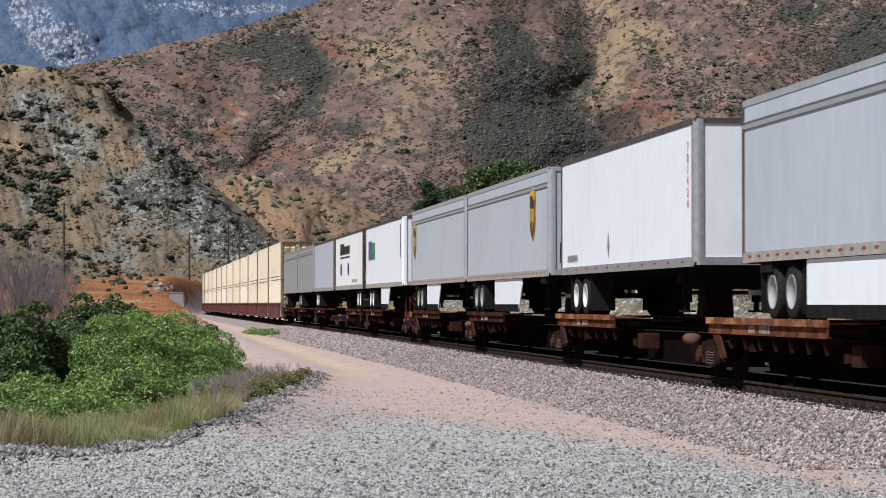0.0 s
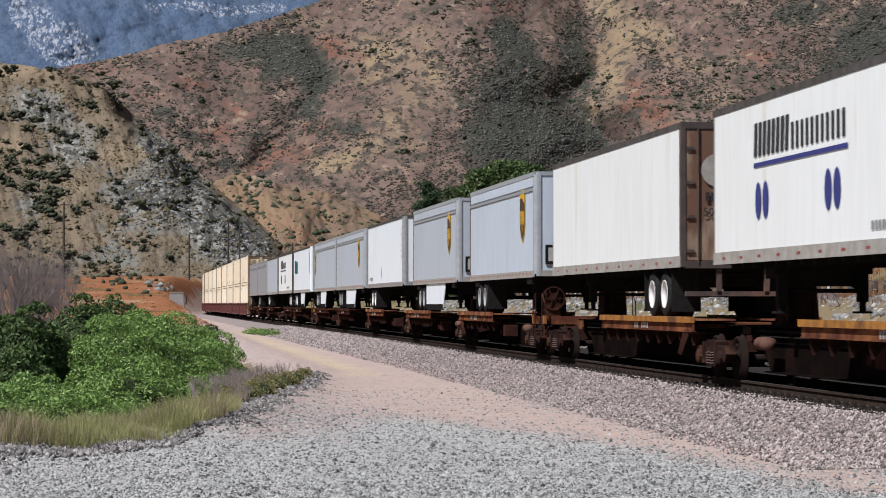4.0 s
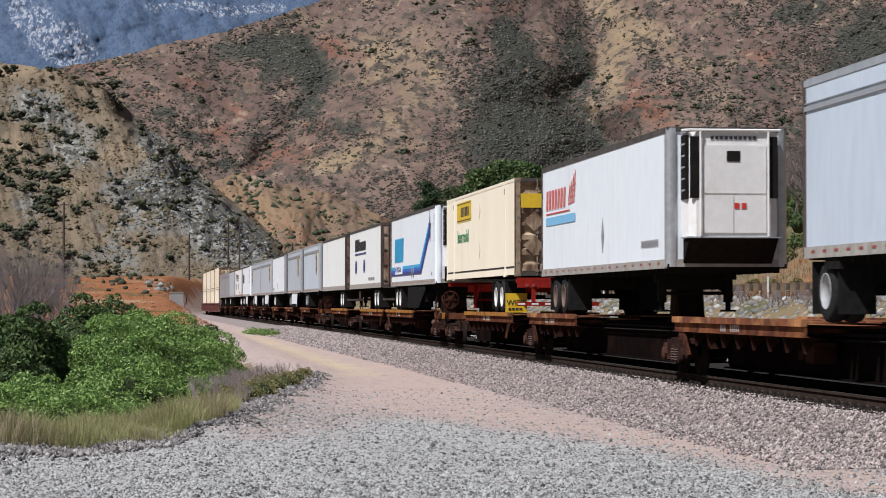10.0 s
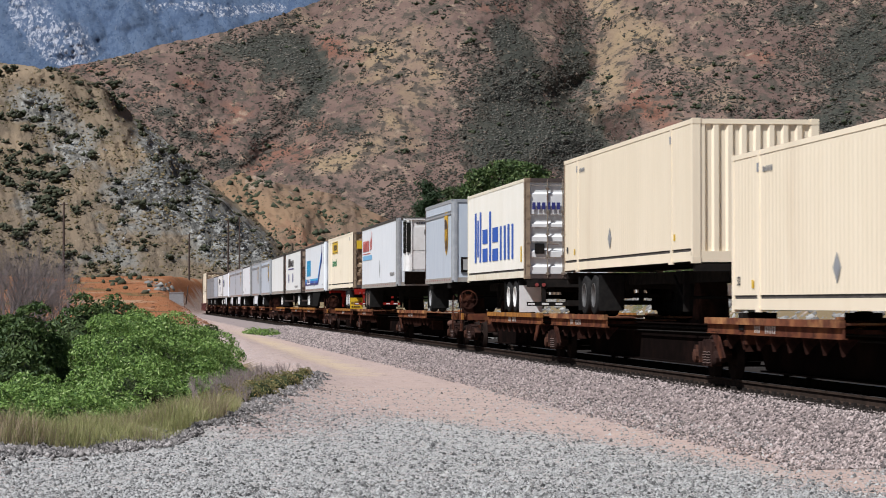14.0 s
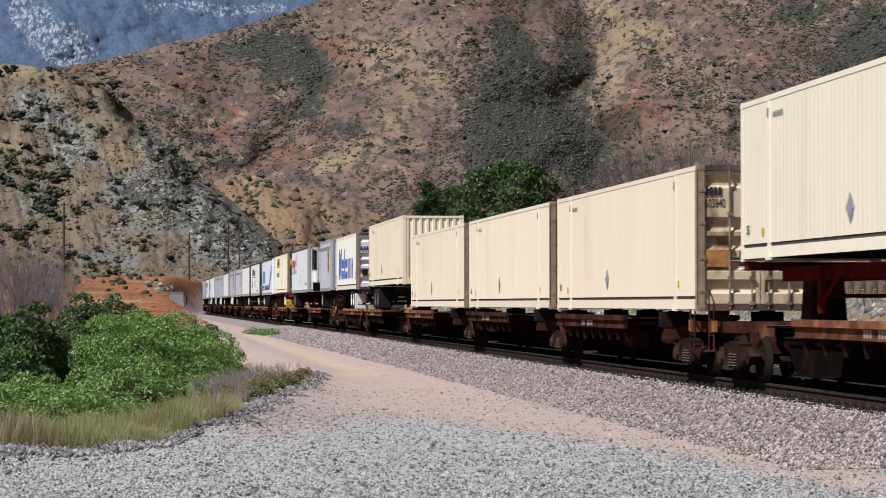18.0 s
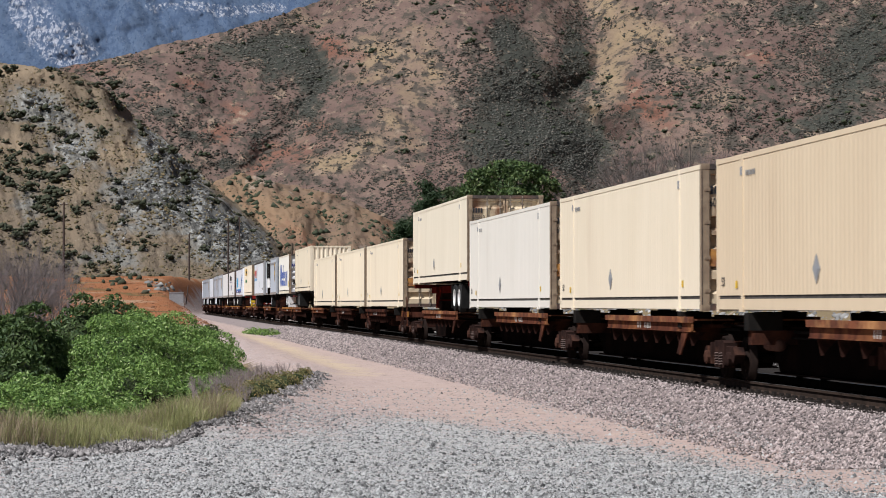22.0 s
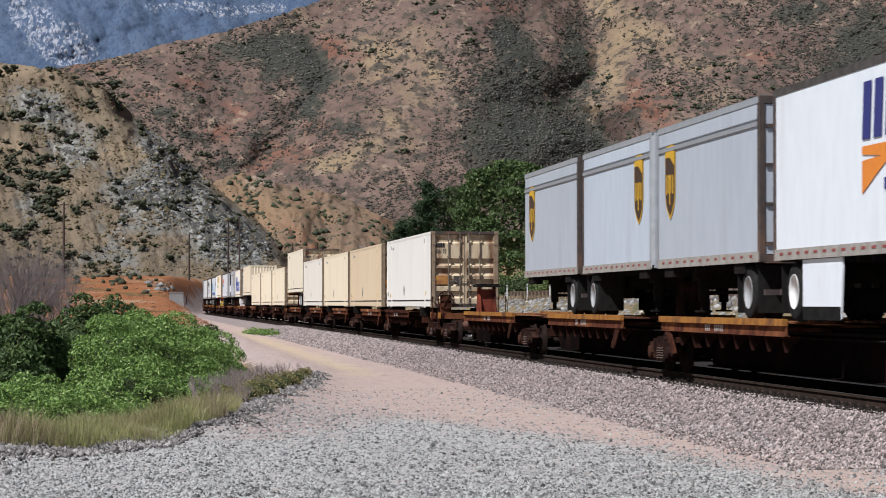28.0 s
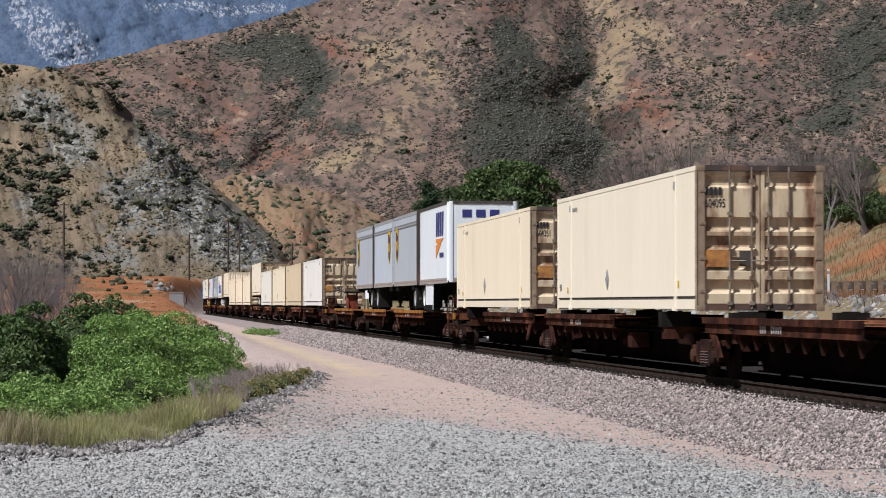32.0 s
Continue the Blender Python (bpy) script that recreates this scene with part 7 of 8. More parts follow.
def bush(name, label, parts, n, size, material, group="", core=0.86, lumps=26):
    o = thing(name, label, "bush", group)
    pts, nrm = shell_points(n, lumpy(parts, lumps, 0.10, 0.26))
    leaves("foliage", pts, nrm, size, material, o)
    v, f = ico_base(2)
    # Dark core behind the foliage; its colour supplies the inner shade.
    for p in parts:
        c = fast_mesh("shade_core", np.array(p[:3]) + v * np.array(p[3:]) * core * (0.85 + 0.15 * RNG.random((len(v), 1))), f, G_CORE)
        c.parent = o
    return o


def at(bearing, r):
    """A spot on the ground by bearing and distance."""
    x, y = r * math.sin(radians(bearing)), r * math.cos(radians(bearing))
    return x, y, float(height(x, y))


def spot(bearing, e, r0=60.0, r1=320.0):
    """The first spot along a bearing where the ground rises to the angle e from the eye."""
    r = np.arange(r0, r1, 0.5)
    x, y = r * math.sin(radians(bearing)), r * math.cos(radians(bearing))
    up = np.degrees(np.arctan2(height(x, y) - EYE[2], r)) >= e
    k = int(np.argmax(up)) if up.any() else len(r) - 1
    return float(x[k]), float(y[k]), float(height(x[k], y[k]))


def stones():
    def field(name, label, x, y, size, material, lift=0.0):
        z = height(x, y) + lift
        o = clumps(name, np.stack([x, y, z], 1), size, material, 0 if name in ("gravel", "ballast_stones", "edge_stones") else 1, 0.45, 0.85)
        tagged(o, label, "stones", kind="stuff")
    # small gravel of the lot, dense close by
    n = 85000
    y = 25.5 + 34 * RNG.random(n) ** 1.5
    x = RNG.uniform(-0.075, 0.32, n) * y
    ok = (x < 9.6) & (x > np.interp(y, [p[0] for p in EDGE], [p[1] for p in EDGE]) - 1.0)
    ok &= RNG.random(n) > 0.78 * road_mask(x, y)
    x, y = x[ok], y[ok]
    field("gravel", "loose grey and dark gravel", x, y, 0.010 + 0.011 * RNG.random(len(x)) + 0.024 * RNG.random(len(x)) ** 6, G_GRAVEL)
    # ballast shoulder
    n = 64000
    y = 30 + 150 * RNG.random(n) ** 1.7
    x = track_x(y) - 1.0 - 2.9 * RNG.random(n) ** 0.9
    ok = RNG.random(n) > 0.75 * road_mask(x, y)
    x, y = x[ok], y[ok]
    field("ballast_stones", "crushed grey and pinkish ballast stones", x, y, (0.020 + 0.026 * RNG.random(len(x)) ** 2) * np.clip(y / 80, 1, 1.6), G_BALLAST, 0.008)
    # dumped stone along the edge of the lot
    n = 10000
    y = 29 + 40 * RNG.random(n) ** 1.6
    x = np.interp(y, [p[0] for p in EDGE], [p[1] for p in EDGE]) - RNG.normal(0.0, 0.34, n) * np.interp(y, [36, 46], [1.0, 0.55]) + 0.12 * np.sin(y * 1.7)
    field("edge_stones", "dumped grey stones along the lot edge", x, y, 0.013 + 0.040 * RNG.random(n) ** 2.5, G_EDGE, 0.01)
    # a low windrow of larger dark stones before the grass
    n = 5200
    b = RNG.uniform(-3.8, 2.6, n)
    r = np.interp(b, [-3.6, -1.6, 0.8, 2.0, 2.6], [33.6, 34.3, 37.0, 41.8, 47.5]) - RNG.normal(0.25, 0.42, n)
    field("edge_stones", "windrow of dark grey stones before the grass", r * np.sin(np.radians(b)), r * np.cos(np.radians(b)), 0.014 + 0.042 * RNG.random(n) ** 2.2, G_EDGE, 0.02)
    # rough rock across the line
    n = 7000
    y = 55 + 135 * RNG.random(n) ** 1.4
    x = track_x(y) + RNG.uniform(7.2, 11.2, n)
    field("riprap", "pale grey rock facing on the slope", x, y, 0.04 + 0.15 * RNG.random(n) ** 3, G_ROCK, -0.02)


G_GRAVEL = green("gravel stone", (0.04, 0.04, 0.04), (0.385, 0.385, 0.375), (0.46, 0.455, 0.445), 0.9, 0)
G_EDGE = green("dumped stone", (0.035, 0.033, 0.032), (0.27, 0.25, 0.24), (0.44, 0.41, 0.395), 0.9, 0)
G_BALLAST = green("ballast stone", (0.05, 0.044, 0.043), (0.425, 0.35, 0.33), (0.48, 0.41, 0.39), 0.9, 0)
G_ROCK = green("rock facing", (0.10, 0.095, 0.09), (0.28, 0.27, 0.255), (0.42, 0.41, 0.39), 0.9, 0)
stones()

SCRUB_NEAR = blobs([(-2.54, 3.94, 0.81, 0.61, 1.0), (-2.21, 2.49, 0.54, 0.61, 1.0), (-1.61, 2.03, 0.67, 0.40, 0.7), (-2.66, 1.49, 0.94, 0.40, 1.0), (-1.35, 0.96, 0.94, 0.24, 1.0), (-0.70, 4.76, 0.40, 0.40, 0.6), (0.50, 3.31, 0.81, 0.40, 0.5), (1.17, 2.78, 0.67, 0.54, 0.5), (-0.03, 1.44, 0.81, 0.54, 0.5), (-3.06, 3.14, 0.54, 0.40, 0.6), (-0.96, 2.76, 0.81, 0.81, 0.3)])


def slope_point(b, e, ridge, e0, r_of):
    r = r_of(b, e, up_slope(b, e, ridge, e0))
    return np.stack([r * np.sin(np.radians(b)), r * np.cos(np.radians(b)), EYE[2] + r * np.tan(np.radians(e))], 1)


BIG_SHRUBS = [(-3.05, 5.42), (-3.4, 5.3), (-1.95, 4.52), (-2.72, 3.62), (-1.63, 3.88), (-1.22, 3.42), (-0.88, 3.98), (-2.28, 3.36), (-1.6, 2.16), (0.78, 2.35), (0.0, 2.25), (-1.9, 3.0), (1.0, 2.8), (-0.7, 5.1), (-0.45, 4.85), (-1.25, 4.6), (-3.25, 4.3), (-2.9, 4.35), (-2.75, 4.05), (-2.3, 4.55), (-2.95, 3.05), (-2.6, 3.0), (-2.3, 2.95), (-2.05, 2.85), (-2.2, 2.6), (-2.0, 2.5), (-2.4, 2.4), (-2.15, 2.3), (-2.6, 2.65), (-3.1, 2.75), (-2.35, 2.15), (-2.1, 2.05), (-3.3, 2.9), (-3.2, 1.7), (-2.9, 1.55)]


def shrub_heads(b, e, size, reach):
    """Each shrub as a loose heap of a dozen small heads."""
    p = slope_point(b, e, RIDGE_NEAR, -0.35, r_near)
    n = len(b)
    heads = [p + np.array([0, 0, 0.25])]
    for _ in range(13):
        heads.append(p + np.stack([RNG.normal(0, reach, n) * size, RNG.normal(0, reach, n) * size, 0.1 * size + RNG.uniform(0, 0.75, n) * size], 1))
    return np.concatenate(heads), np.concatenate([size * 0.62] + [size * (0.24 + 0.025 * k) for k in range(13)])


def hill_scrub():
    # near hill: large dark shrubs in groups and along the crest, small ones all over
    n = 14000
    b, e = RNG.uniform(-4.2, 3.9, n), RNG.uniform(0.3, 6.0, n)
    ok = e < along(b, RIDGE_NEAR) + 0.02
    b, e = b[ok], e[ok]
    brow = np.exp(-((crest(b, e) - 0.10) / 0.16) ** 2) * ss(-3.5, -0.8, b)
    grp = np.clip(SCRUB_NEAR(b, e) - 0.2, 0, 1)
    dens = 0.008 + 0.075 * grp * (fbm(b * 2.5, e * 2.5, 3, 92) > 0.46) + 0.03 * (fbm(b * 3, e * 3, 3, 91) > 0.60) + 0.05 * brow - 0.03 * np.clip(SANDY(b, e), 0, 1)
    ok = RNG.random(len(b)) < dens
    b, e, grp, brow = b[ok], e[ok], grp[ok], brow[ok]
    s = 0.45 + 0.7 * RNG.random(len(b)) ** 2 + (0.4 + 0.9 * RNG.random(len(b)) ** 2) * np.maximum(grp, 0.5 * brow)
    k = np.array(BIG_SHRUBS)
    b, e, s = np.concatenate([b, k[:, 0]]), np.concatenate([e, k[:, 1]]), np.concatenate([s, 1.25 + 0.6 * RNG.random(len(k))])
    q, hs = shrub_heads(b, e, s, 0.5)
    o = clumps("hill_scrub", q, hs, G_SCRUBN, 0, 0.5, 0.8)
    tagged(o, "dark green scrub scattered on the dry hill", "scrub", kind="stuff")
    n = 15000
    b, e = RNG.uniform(-4.2, 4.0, n), RNG.uniform(0.3, 6.0, n)
    ok = (e < along(b, RIDGE_NEAR) + 0.02) & (fbm(b * 4, e * 4, 3, 93) + 0.12 * RNG.normal(size=n) > 0.5)
    b, e = b[ok], e[ok]
    p = slope_point(b, e, RIDGE_NEAR, -0.35, r_near)
    o = clumps("hill_tufts", p, 0.16 + 0.42 * RNG.random(len(b)) ** 2, G_TUFT, 0, 0.4, 0.8)
    tagged(o, "small dry tufts scattered on the hill", "scrub", kind="stuff")
    # mountain chaparral: open brown scrub, and close dark scrub in the hollows
    n = 300000
    b, e = RNG.uniform(-3.8, 18.2, n), RNG.uniform(0.35, 7.9, n)
    dk = np.clip(DARKW(b, e), 0, 1.2)
    patch = fbm(b * 1.3 + e * 0.4, e * 1.5, 4, 95)
    tuft = fbm(b * 9, e * 9, 3, 96)
    ok = (e < along(b, RIDGE_MAIN) - 0.01) & (RNG.random(n) < 0.10 + 0.52 * dk + 1.0 * (patch - 0.44) + 1.3 * (tuft - 0.5) - 0.25 * np.clip(TAWNY(b, e), 0, 1))
    b, e, dk, tuft = b[ok], e[ok], dk[ok], tuft[ok]
    p = slope_point(b, e, RIDGE_MAIN, 0.0, r_main)
    m = len(b)
    s = (0.40 + 1.15 * RNG.random(m) ** 3 + 0.25 * dk) * np.clip(np.hypot(p[:, 0], p[:, 1]) / 1500, 0.6, 1.3)
    close = dk + 0.35 * RNG.normal(size=m) > 0.55
    o = clumps("chaparral", (p + np.array([0, 0, 0.2]))[~close], s[~close], G_SCRUB, 0, 0.4, 0.7)
    tagged(o, "brown open chaparral shrubs over the mountainside", "scrub", kind="stuff")
    o = clumps("dark_chaparral", (p + np.array([0, 0, 0.15]))[close], 0.8 * s[close], G_SCRUBD, 0, 0.4, 0.5)
    tagged(o, "close dark green-grey chaparral in the hollows", "scrub", kind="stuff")
    # single large round shrubs on the open slopes
    n = 900
    b, e = RNG.uniform(-1.5, 17.8, n), RNG.uniform(0.6, 7.8, n)
    ok = (e < along(b, RIDGE_MAIN) - 0.05) & (fbm(b * 0.9, e * 1.1, 3, 97) + 0.5 * np.exp(-((gully(b, e, GULLY, 1)[0] - 0.8) / 0.9) ** 2) > 0.56)
    p = slope_point(b[ok], e[ok], RIDGE_MAIN, 0.0, r_main)
    s = 1.1 + 1.9 * RNG.random(len(p)) ** 2.5
    q = np.concatenate([p + np.array([0, 0, 0.5])] + [p + np.stack([RNG.normal(0, 0.5, len(p)) * s, RNG.normal(0, 0.5, len(p)) * s, RNG.uniform(0.1, 0.7, len(p)) * s], 1) for _ in range(9)])
    o = clumps("slope_shrubs", q, np.concatenate([0.7 * s] + [0.42 * s] * 9), G_SCRUBB, 0, 0.4, 0.8)
    tagged(o, "large round dark green shrubs on the open mountainside", "scrub", kind="stuff")
    n = 7000
    b, e = RNG.uniform(1.3, 9.5, n), RNG.uniform(0.3, 3.2, n)
    ok = (e < along(b, RIDGE_FOOT)) & (fbm(b * 5, e * 6, 3, 98) + 0.15 * RNG.normal(size=n) > 0.52)
    b, e = b[ok], e[ok]
    p = slope_point(b, e, RIDGE_FOOT, -0.2, r_foot)
    o = clumps("foothill_scrub", p, 0.25 + 1.5 * RNG.random(len(b)) ** 6, G_SCRUBB, 0, 0.35, 0.8)
    tagged(o, "sparse dark shrubs on the tan foothill", "scrub", kind="stuff")


def outcrops():
    n = 30000
    b, e = RNG.uniform(-4.2, 4.0, n), RNG.uniform(0.3, 6.0, n)
    ok = (e < along(b, RIDGE_NEAR)) & (RNG.random(n) < 0.45 * np.clip(ROCKY(b, e) + 0.6 * FLANK(b, e) - 0.9 * shaded_flank(b, e) - 0.4, 0, 1))
    b, e = b[ok], e[ok]
    p = slope_point(b, e, RIDGE_NEAR, -0.35, r_near)
    o = clumps("outcrop_rock", p, 0.12 + 0.65 * RNG.random(len(b)) ** 3, G_CRAG, 0, 0.6, 0.7)
    tagged(o, "broken grey rock outcrops on the hill", "rocks", kind="stuff")


G_CRAG = green("crag", (0.06, 0.058, 0.055), (0.24, 0.235, 0.22), (0.34, 0.34, 0.33), 0.9, 0)
outcrops()
G_TUFT = green("dry tuft", (0.06, 0.055, 0.03), (0.18, 0.135, 0.07), None, 0.9, 0)
hill_scrub()


def left_plants():
    def sp(bearing, r, z, rx, ry, rz):
        x, y, g = at(bearing, r)
        return (x, y, g + z, rx, ry, rz)
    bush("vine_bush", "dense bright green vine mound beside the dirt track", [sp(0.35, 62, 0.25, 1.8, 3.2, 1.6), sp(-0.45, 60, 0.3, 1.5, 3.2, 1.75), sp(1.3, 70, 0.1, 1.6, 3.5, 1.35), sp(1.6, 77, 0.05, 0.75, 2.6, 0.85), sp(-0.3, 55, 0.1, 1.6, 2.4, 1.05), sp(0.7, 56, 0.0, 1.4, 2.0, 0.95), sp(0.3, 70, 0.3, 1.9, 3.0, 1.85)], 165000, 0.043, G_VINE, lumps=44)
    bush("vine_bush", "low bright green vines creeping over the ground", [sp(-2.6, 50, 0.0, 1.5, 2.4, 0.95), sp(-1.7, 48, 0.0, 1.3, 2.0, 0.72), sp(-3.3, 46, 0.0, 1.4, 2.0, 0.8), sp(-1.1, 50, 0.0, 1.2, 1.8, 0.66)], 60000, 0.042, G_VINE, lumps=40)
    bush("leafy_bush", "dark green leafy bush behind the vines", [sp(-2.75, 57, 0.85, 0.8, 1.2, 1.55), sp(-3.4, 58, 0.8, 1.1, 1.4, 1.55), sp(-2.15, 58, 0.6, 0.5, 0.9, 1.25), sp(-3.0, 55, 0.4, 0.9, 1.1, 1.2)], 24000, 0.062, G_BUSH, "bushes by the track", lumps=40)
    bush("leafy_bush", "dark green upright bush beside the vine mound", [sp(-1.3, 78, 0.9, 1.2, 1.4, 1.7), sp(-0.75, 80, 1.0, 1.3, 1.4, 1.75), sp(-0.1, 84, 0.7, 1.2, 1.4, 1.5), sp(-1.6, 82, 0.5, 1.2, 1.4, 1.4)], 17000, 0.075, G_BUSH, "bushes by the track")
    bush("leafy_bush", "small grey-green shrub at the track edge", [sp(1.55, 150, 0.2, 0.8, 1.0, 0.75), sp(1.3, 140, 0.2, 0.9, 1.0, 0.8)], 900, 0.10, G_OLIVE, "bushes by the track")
    # weeds on the shoulder
    for bx, r in ((2.65, 168), (2.95, 162)):
        x, y, g = at(bx, r)
        bush("weed_tuft", "low green weed tuft on the ballast shoulder", [(x, y, g, 0.7, 3.0, 0.32)], 900, 0.07, G_VINE, "weeds on the shoulder")
    # dry grass in front of the vines
    n = 52000
    b = RNG.uniform(-3.6, 2.3, n)
    near = np.interp(b, [-3.6, -1.6, 0.8, 2.0, 2.6, 3.2], [33.6, 34.2, 36.8, 41.5, 48, 56])
    r = near + 1.4 * (fbm(b * 2.2, b * 0 + 3, 3, 18) - 0.35) + RNG.random(n) ** 0.9 * np.interp(b, [-3.6, 0, 1.7, 2.4], [6.5, 7.0, 5, 4])
    x, y = r * np.sin(np.radians(b)), r * np.cos(np.radians(b))
    tall = 0.08 + 0.62 * RNG.random(n) * np.clip(2.2 * fbm(x * 1.1, y * 0.7, 3, 17) - 0.55, 0.08, 1.2)
    pick = fbm(x * 0.7, y * 0.4, 3, 19) + 0.1 * RNG.normal(size=n) > 0.5
    feet = np.stack([x, y, height(x, y) - 0.03], 1)
    tagged(blades("olive_grass", feet[pick], tall[pick], G_GRASS, 1.0, 0.0032), "olive-green tall grass before the vines", "grass", kind="stuff")
    tagged(blades("dry_grass", feet[~pick], tall[~pick], G_STRAW, 1.0, 0.0032), "straw-coloured dry grass before the vines", "grass", kind="stuff")
    # mauve dry scrub and small green plants at the corner of the lot
    for bx, r, s in ((1.6, 55, 0.9), (1.9, 57, 0.9), (2.2, 64, 0.9), (2.6, 60, 0.8), (3.1, 64, 0.7), (1.75, 50, 0.8), (2.15, 52, 0.8), (2.0, 46.5, 0.6), (2.5, 53, 0.6), (2.5, 63, 0.75), (1.35, 58, 0.7), (2.9, 66, 0.6), (1.95, 66, 0.9), (2.35, 56, 0.6)):
        x, y, g = at(bx, r)
        o = thing("dry_shrub", "leafless mauve-grey dry shrub at the lot edge", "shrub", "dry shrubs at the lot edge")
        limbs = []
        for _ in range(9):
            branches(limbs, (x + random.uniform(-0.5, 0.5), y + random.uniform(-0.6, 0.6), g - 0.02), (random.uniform(-0.6, 0.6), random.uniform(-0.6, 0.6), 1), s * 0.36, 0.02, 3, 0.8)
        limb_part("branch_work", limbs, M_TWIGP, o)
    for bx, r, s in ((2.15, 47.5, 0.3), (2.45, 49.5, 0.34), (2.75, 51.5, 0.34), (3.05, 54, 0.32), (3.35, 57, 0.3), (3.6, 60.5, 0.28), (2.0, 50, 0.4), (2.6, 54, 0.42), (1.7, 47, 0.36), (2.9, 57, 0.36), (2.3, 53, 0.4), (3.2, 61, 0.26), (3.8, 65, 0.24)):
        x, y, g = at(bx, r)
        bush("weed_tuft", "low olive weed at the lot edge", [(x, y, g, s * 1.2, s * 1.8, s)], 700, 0.03, G_WEED, "weeds at the lot edge")
    # a larger bare tree behind the dark bush
    x, y, g = at(-3.02, 70)
    o = thing("bare_tree", "leafless mauve-grey small tree behind the bushes", "tree")
    limbs = []
    for way in ((-0.15, 0.1, 1), (0.45, 0.0, 1), (-0.5, 0.1, 1)):
        branches(limbs, (x, y, g - 0.05), way, 1.75, 0.075, 5, 0.62)
    tree_parts(limbs, M_TWIG, o)
    # dead grey bush behind
    for bx, r, s in ((-3.0, 92, 1.9), (-2.4, 95, 1.7), (-3.5, 90, 1.8), (-2.75, 100, 1.9), (-2.0, 99, 1.5), (-3.25, 97, 1.9)):
        x, y, g = at(bx, r)
        o = thing("bare_bush", "leafless grey bush with fine twigs", "bush", "bare bushes")
        limbs = []
        for _ in range(5):
            branches(limbs, (x + random.uniform(-0.3, 0.3), y, g - 0.03), (random.uniform(-0.5, 0.5), random.uniform(-0.5, 0.5), 1), s, 0.055, 4, 0.6)
        tree_parts(limbs, M_TWIG, o)


left_plants()


def leafy_tree(bearing, r, height_m, crown, n, size, material, label):
    x, y, g = at(bearing, r)
    o = thing("tree", label, "tree", "green trees behind the line")
    limbs = []
    branches(limbs, (x, y, g - 0.2), (0, 0, 1), height_m * 0.45, 0.28, 3, 0.7)
    limb_part("trunk", limbs, M_BARK, o, 6)
    parts = [(x + a, y + b, g + c, d, d, e) for a, b, c, d, e in crown]
    pts, nrm = shell_points(n, lumpy(parts, 9), 0.45)
    leaves("crown", pts, nrm, size, material, o, spread=1.0)
    return o


def needle_tree(bearing, r, tall, wide):
    x, y, g = at(bearing, r)
    o = thing("pine_tree", "dark green conifer with drooping tiers", "tree", "green trees behind the line")
    bm = bmesh.new()
    ring(bm, "z", (x, y, g), ((-0.2, 0.24), (tall * 0.5, 0.14), (tall, 0.02)), 8)
    part("trunk", bm, M_BARK, o)
    # limbs at uneven heights, each with its own sprays of needles
    pts, nrm = [], []
    for k in range(46):
        h = 0.12 + 0.86 * (k + RNG.random()) / 46
        a = RNG.random() * 6.283
        reach = wide * (1.05 - h ** 2.2) * RNG.uniform(0.55, 1.15)
        n = int(70 + 130 * reach / wide)
        t = RNG.random(n) ** 0.6
        spray = 0.18 + 0.28 * t
        p = np.stack([x + reach * t * math.cos(a), y + reach * t * math.sin(a), g + tall * h + 0.22 * reach * t ** 2 - 0.1 * t], 1)
        pts.append(p + RNG.normal(size=(n, 3)) * spray[:, None] * np.array([1, 1, 0.55]))
        nrm.append(np.tile([0.4 * math.cos(a), 0.4 * math.sin(a), 0.8], (n, 1)))
    pts, nrm = np.concatenate(pts), np.concatenate(nrm)
    leaves("crown", pts, nrm, 0.26, G_PINE, o, aspect=0.3)
    return o


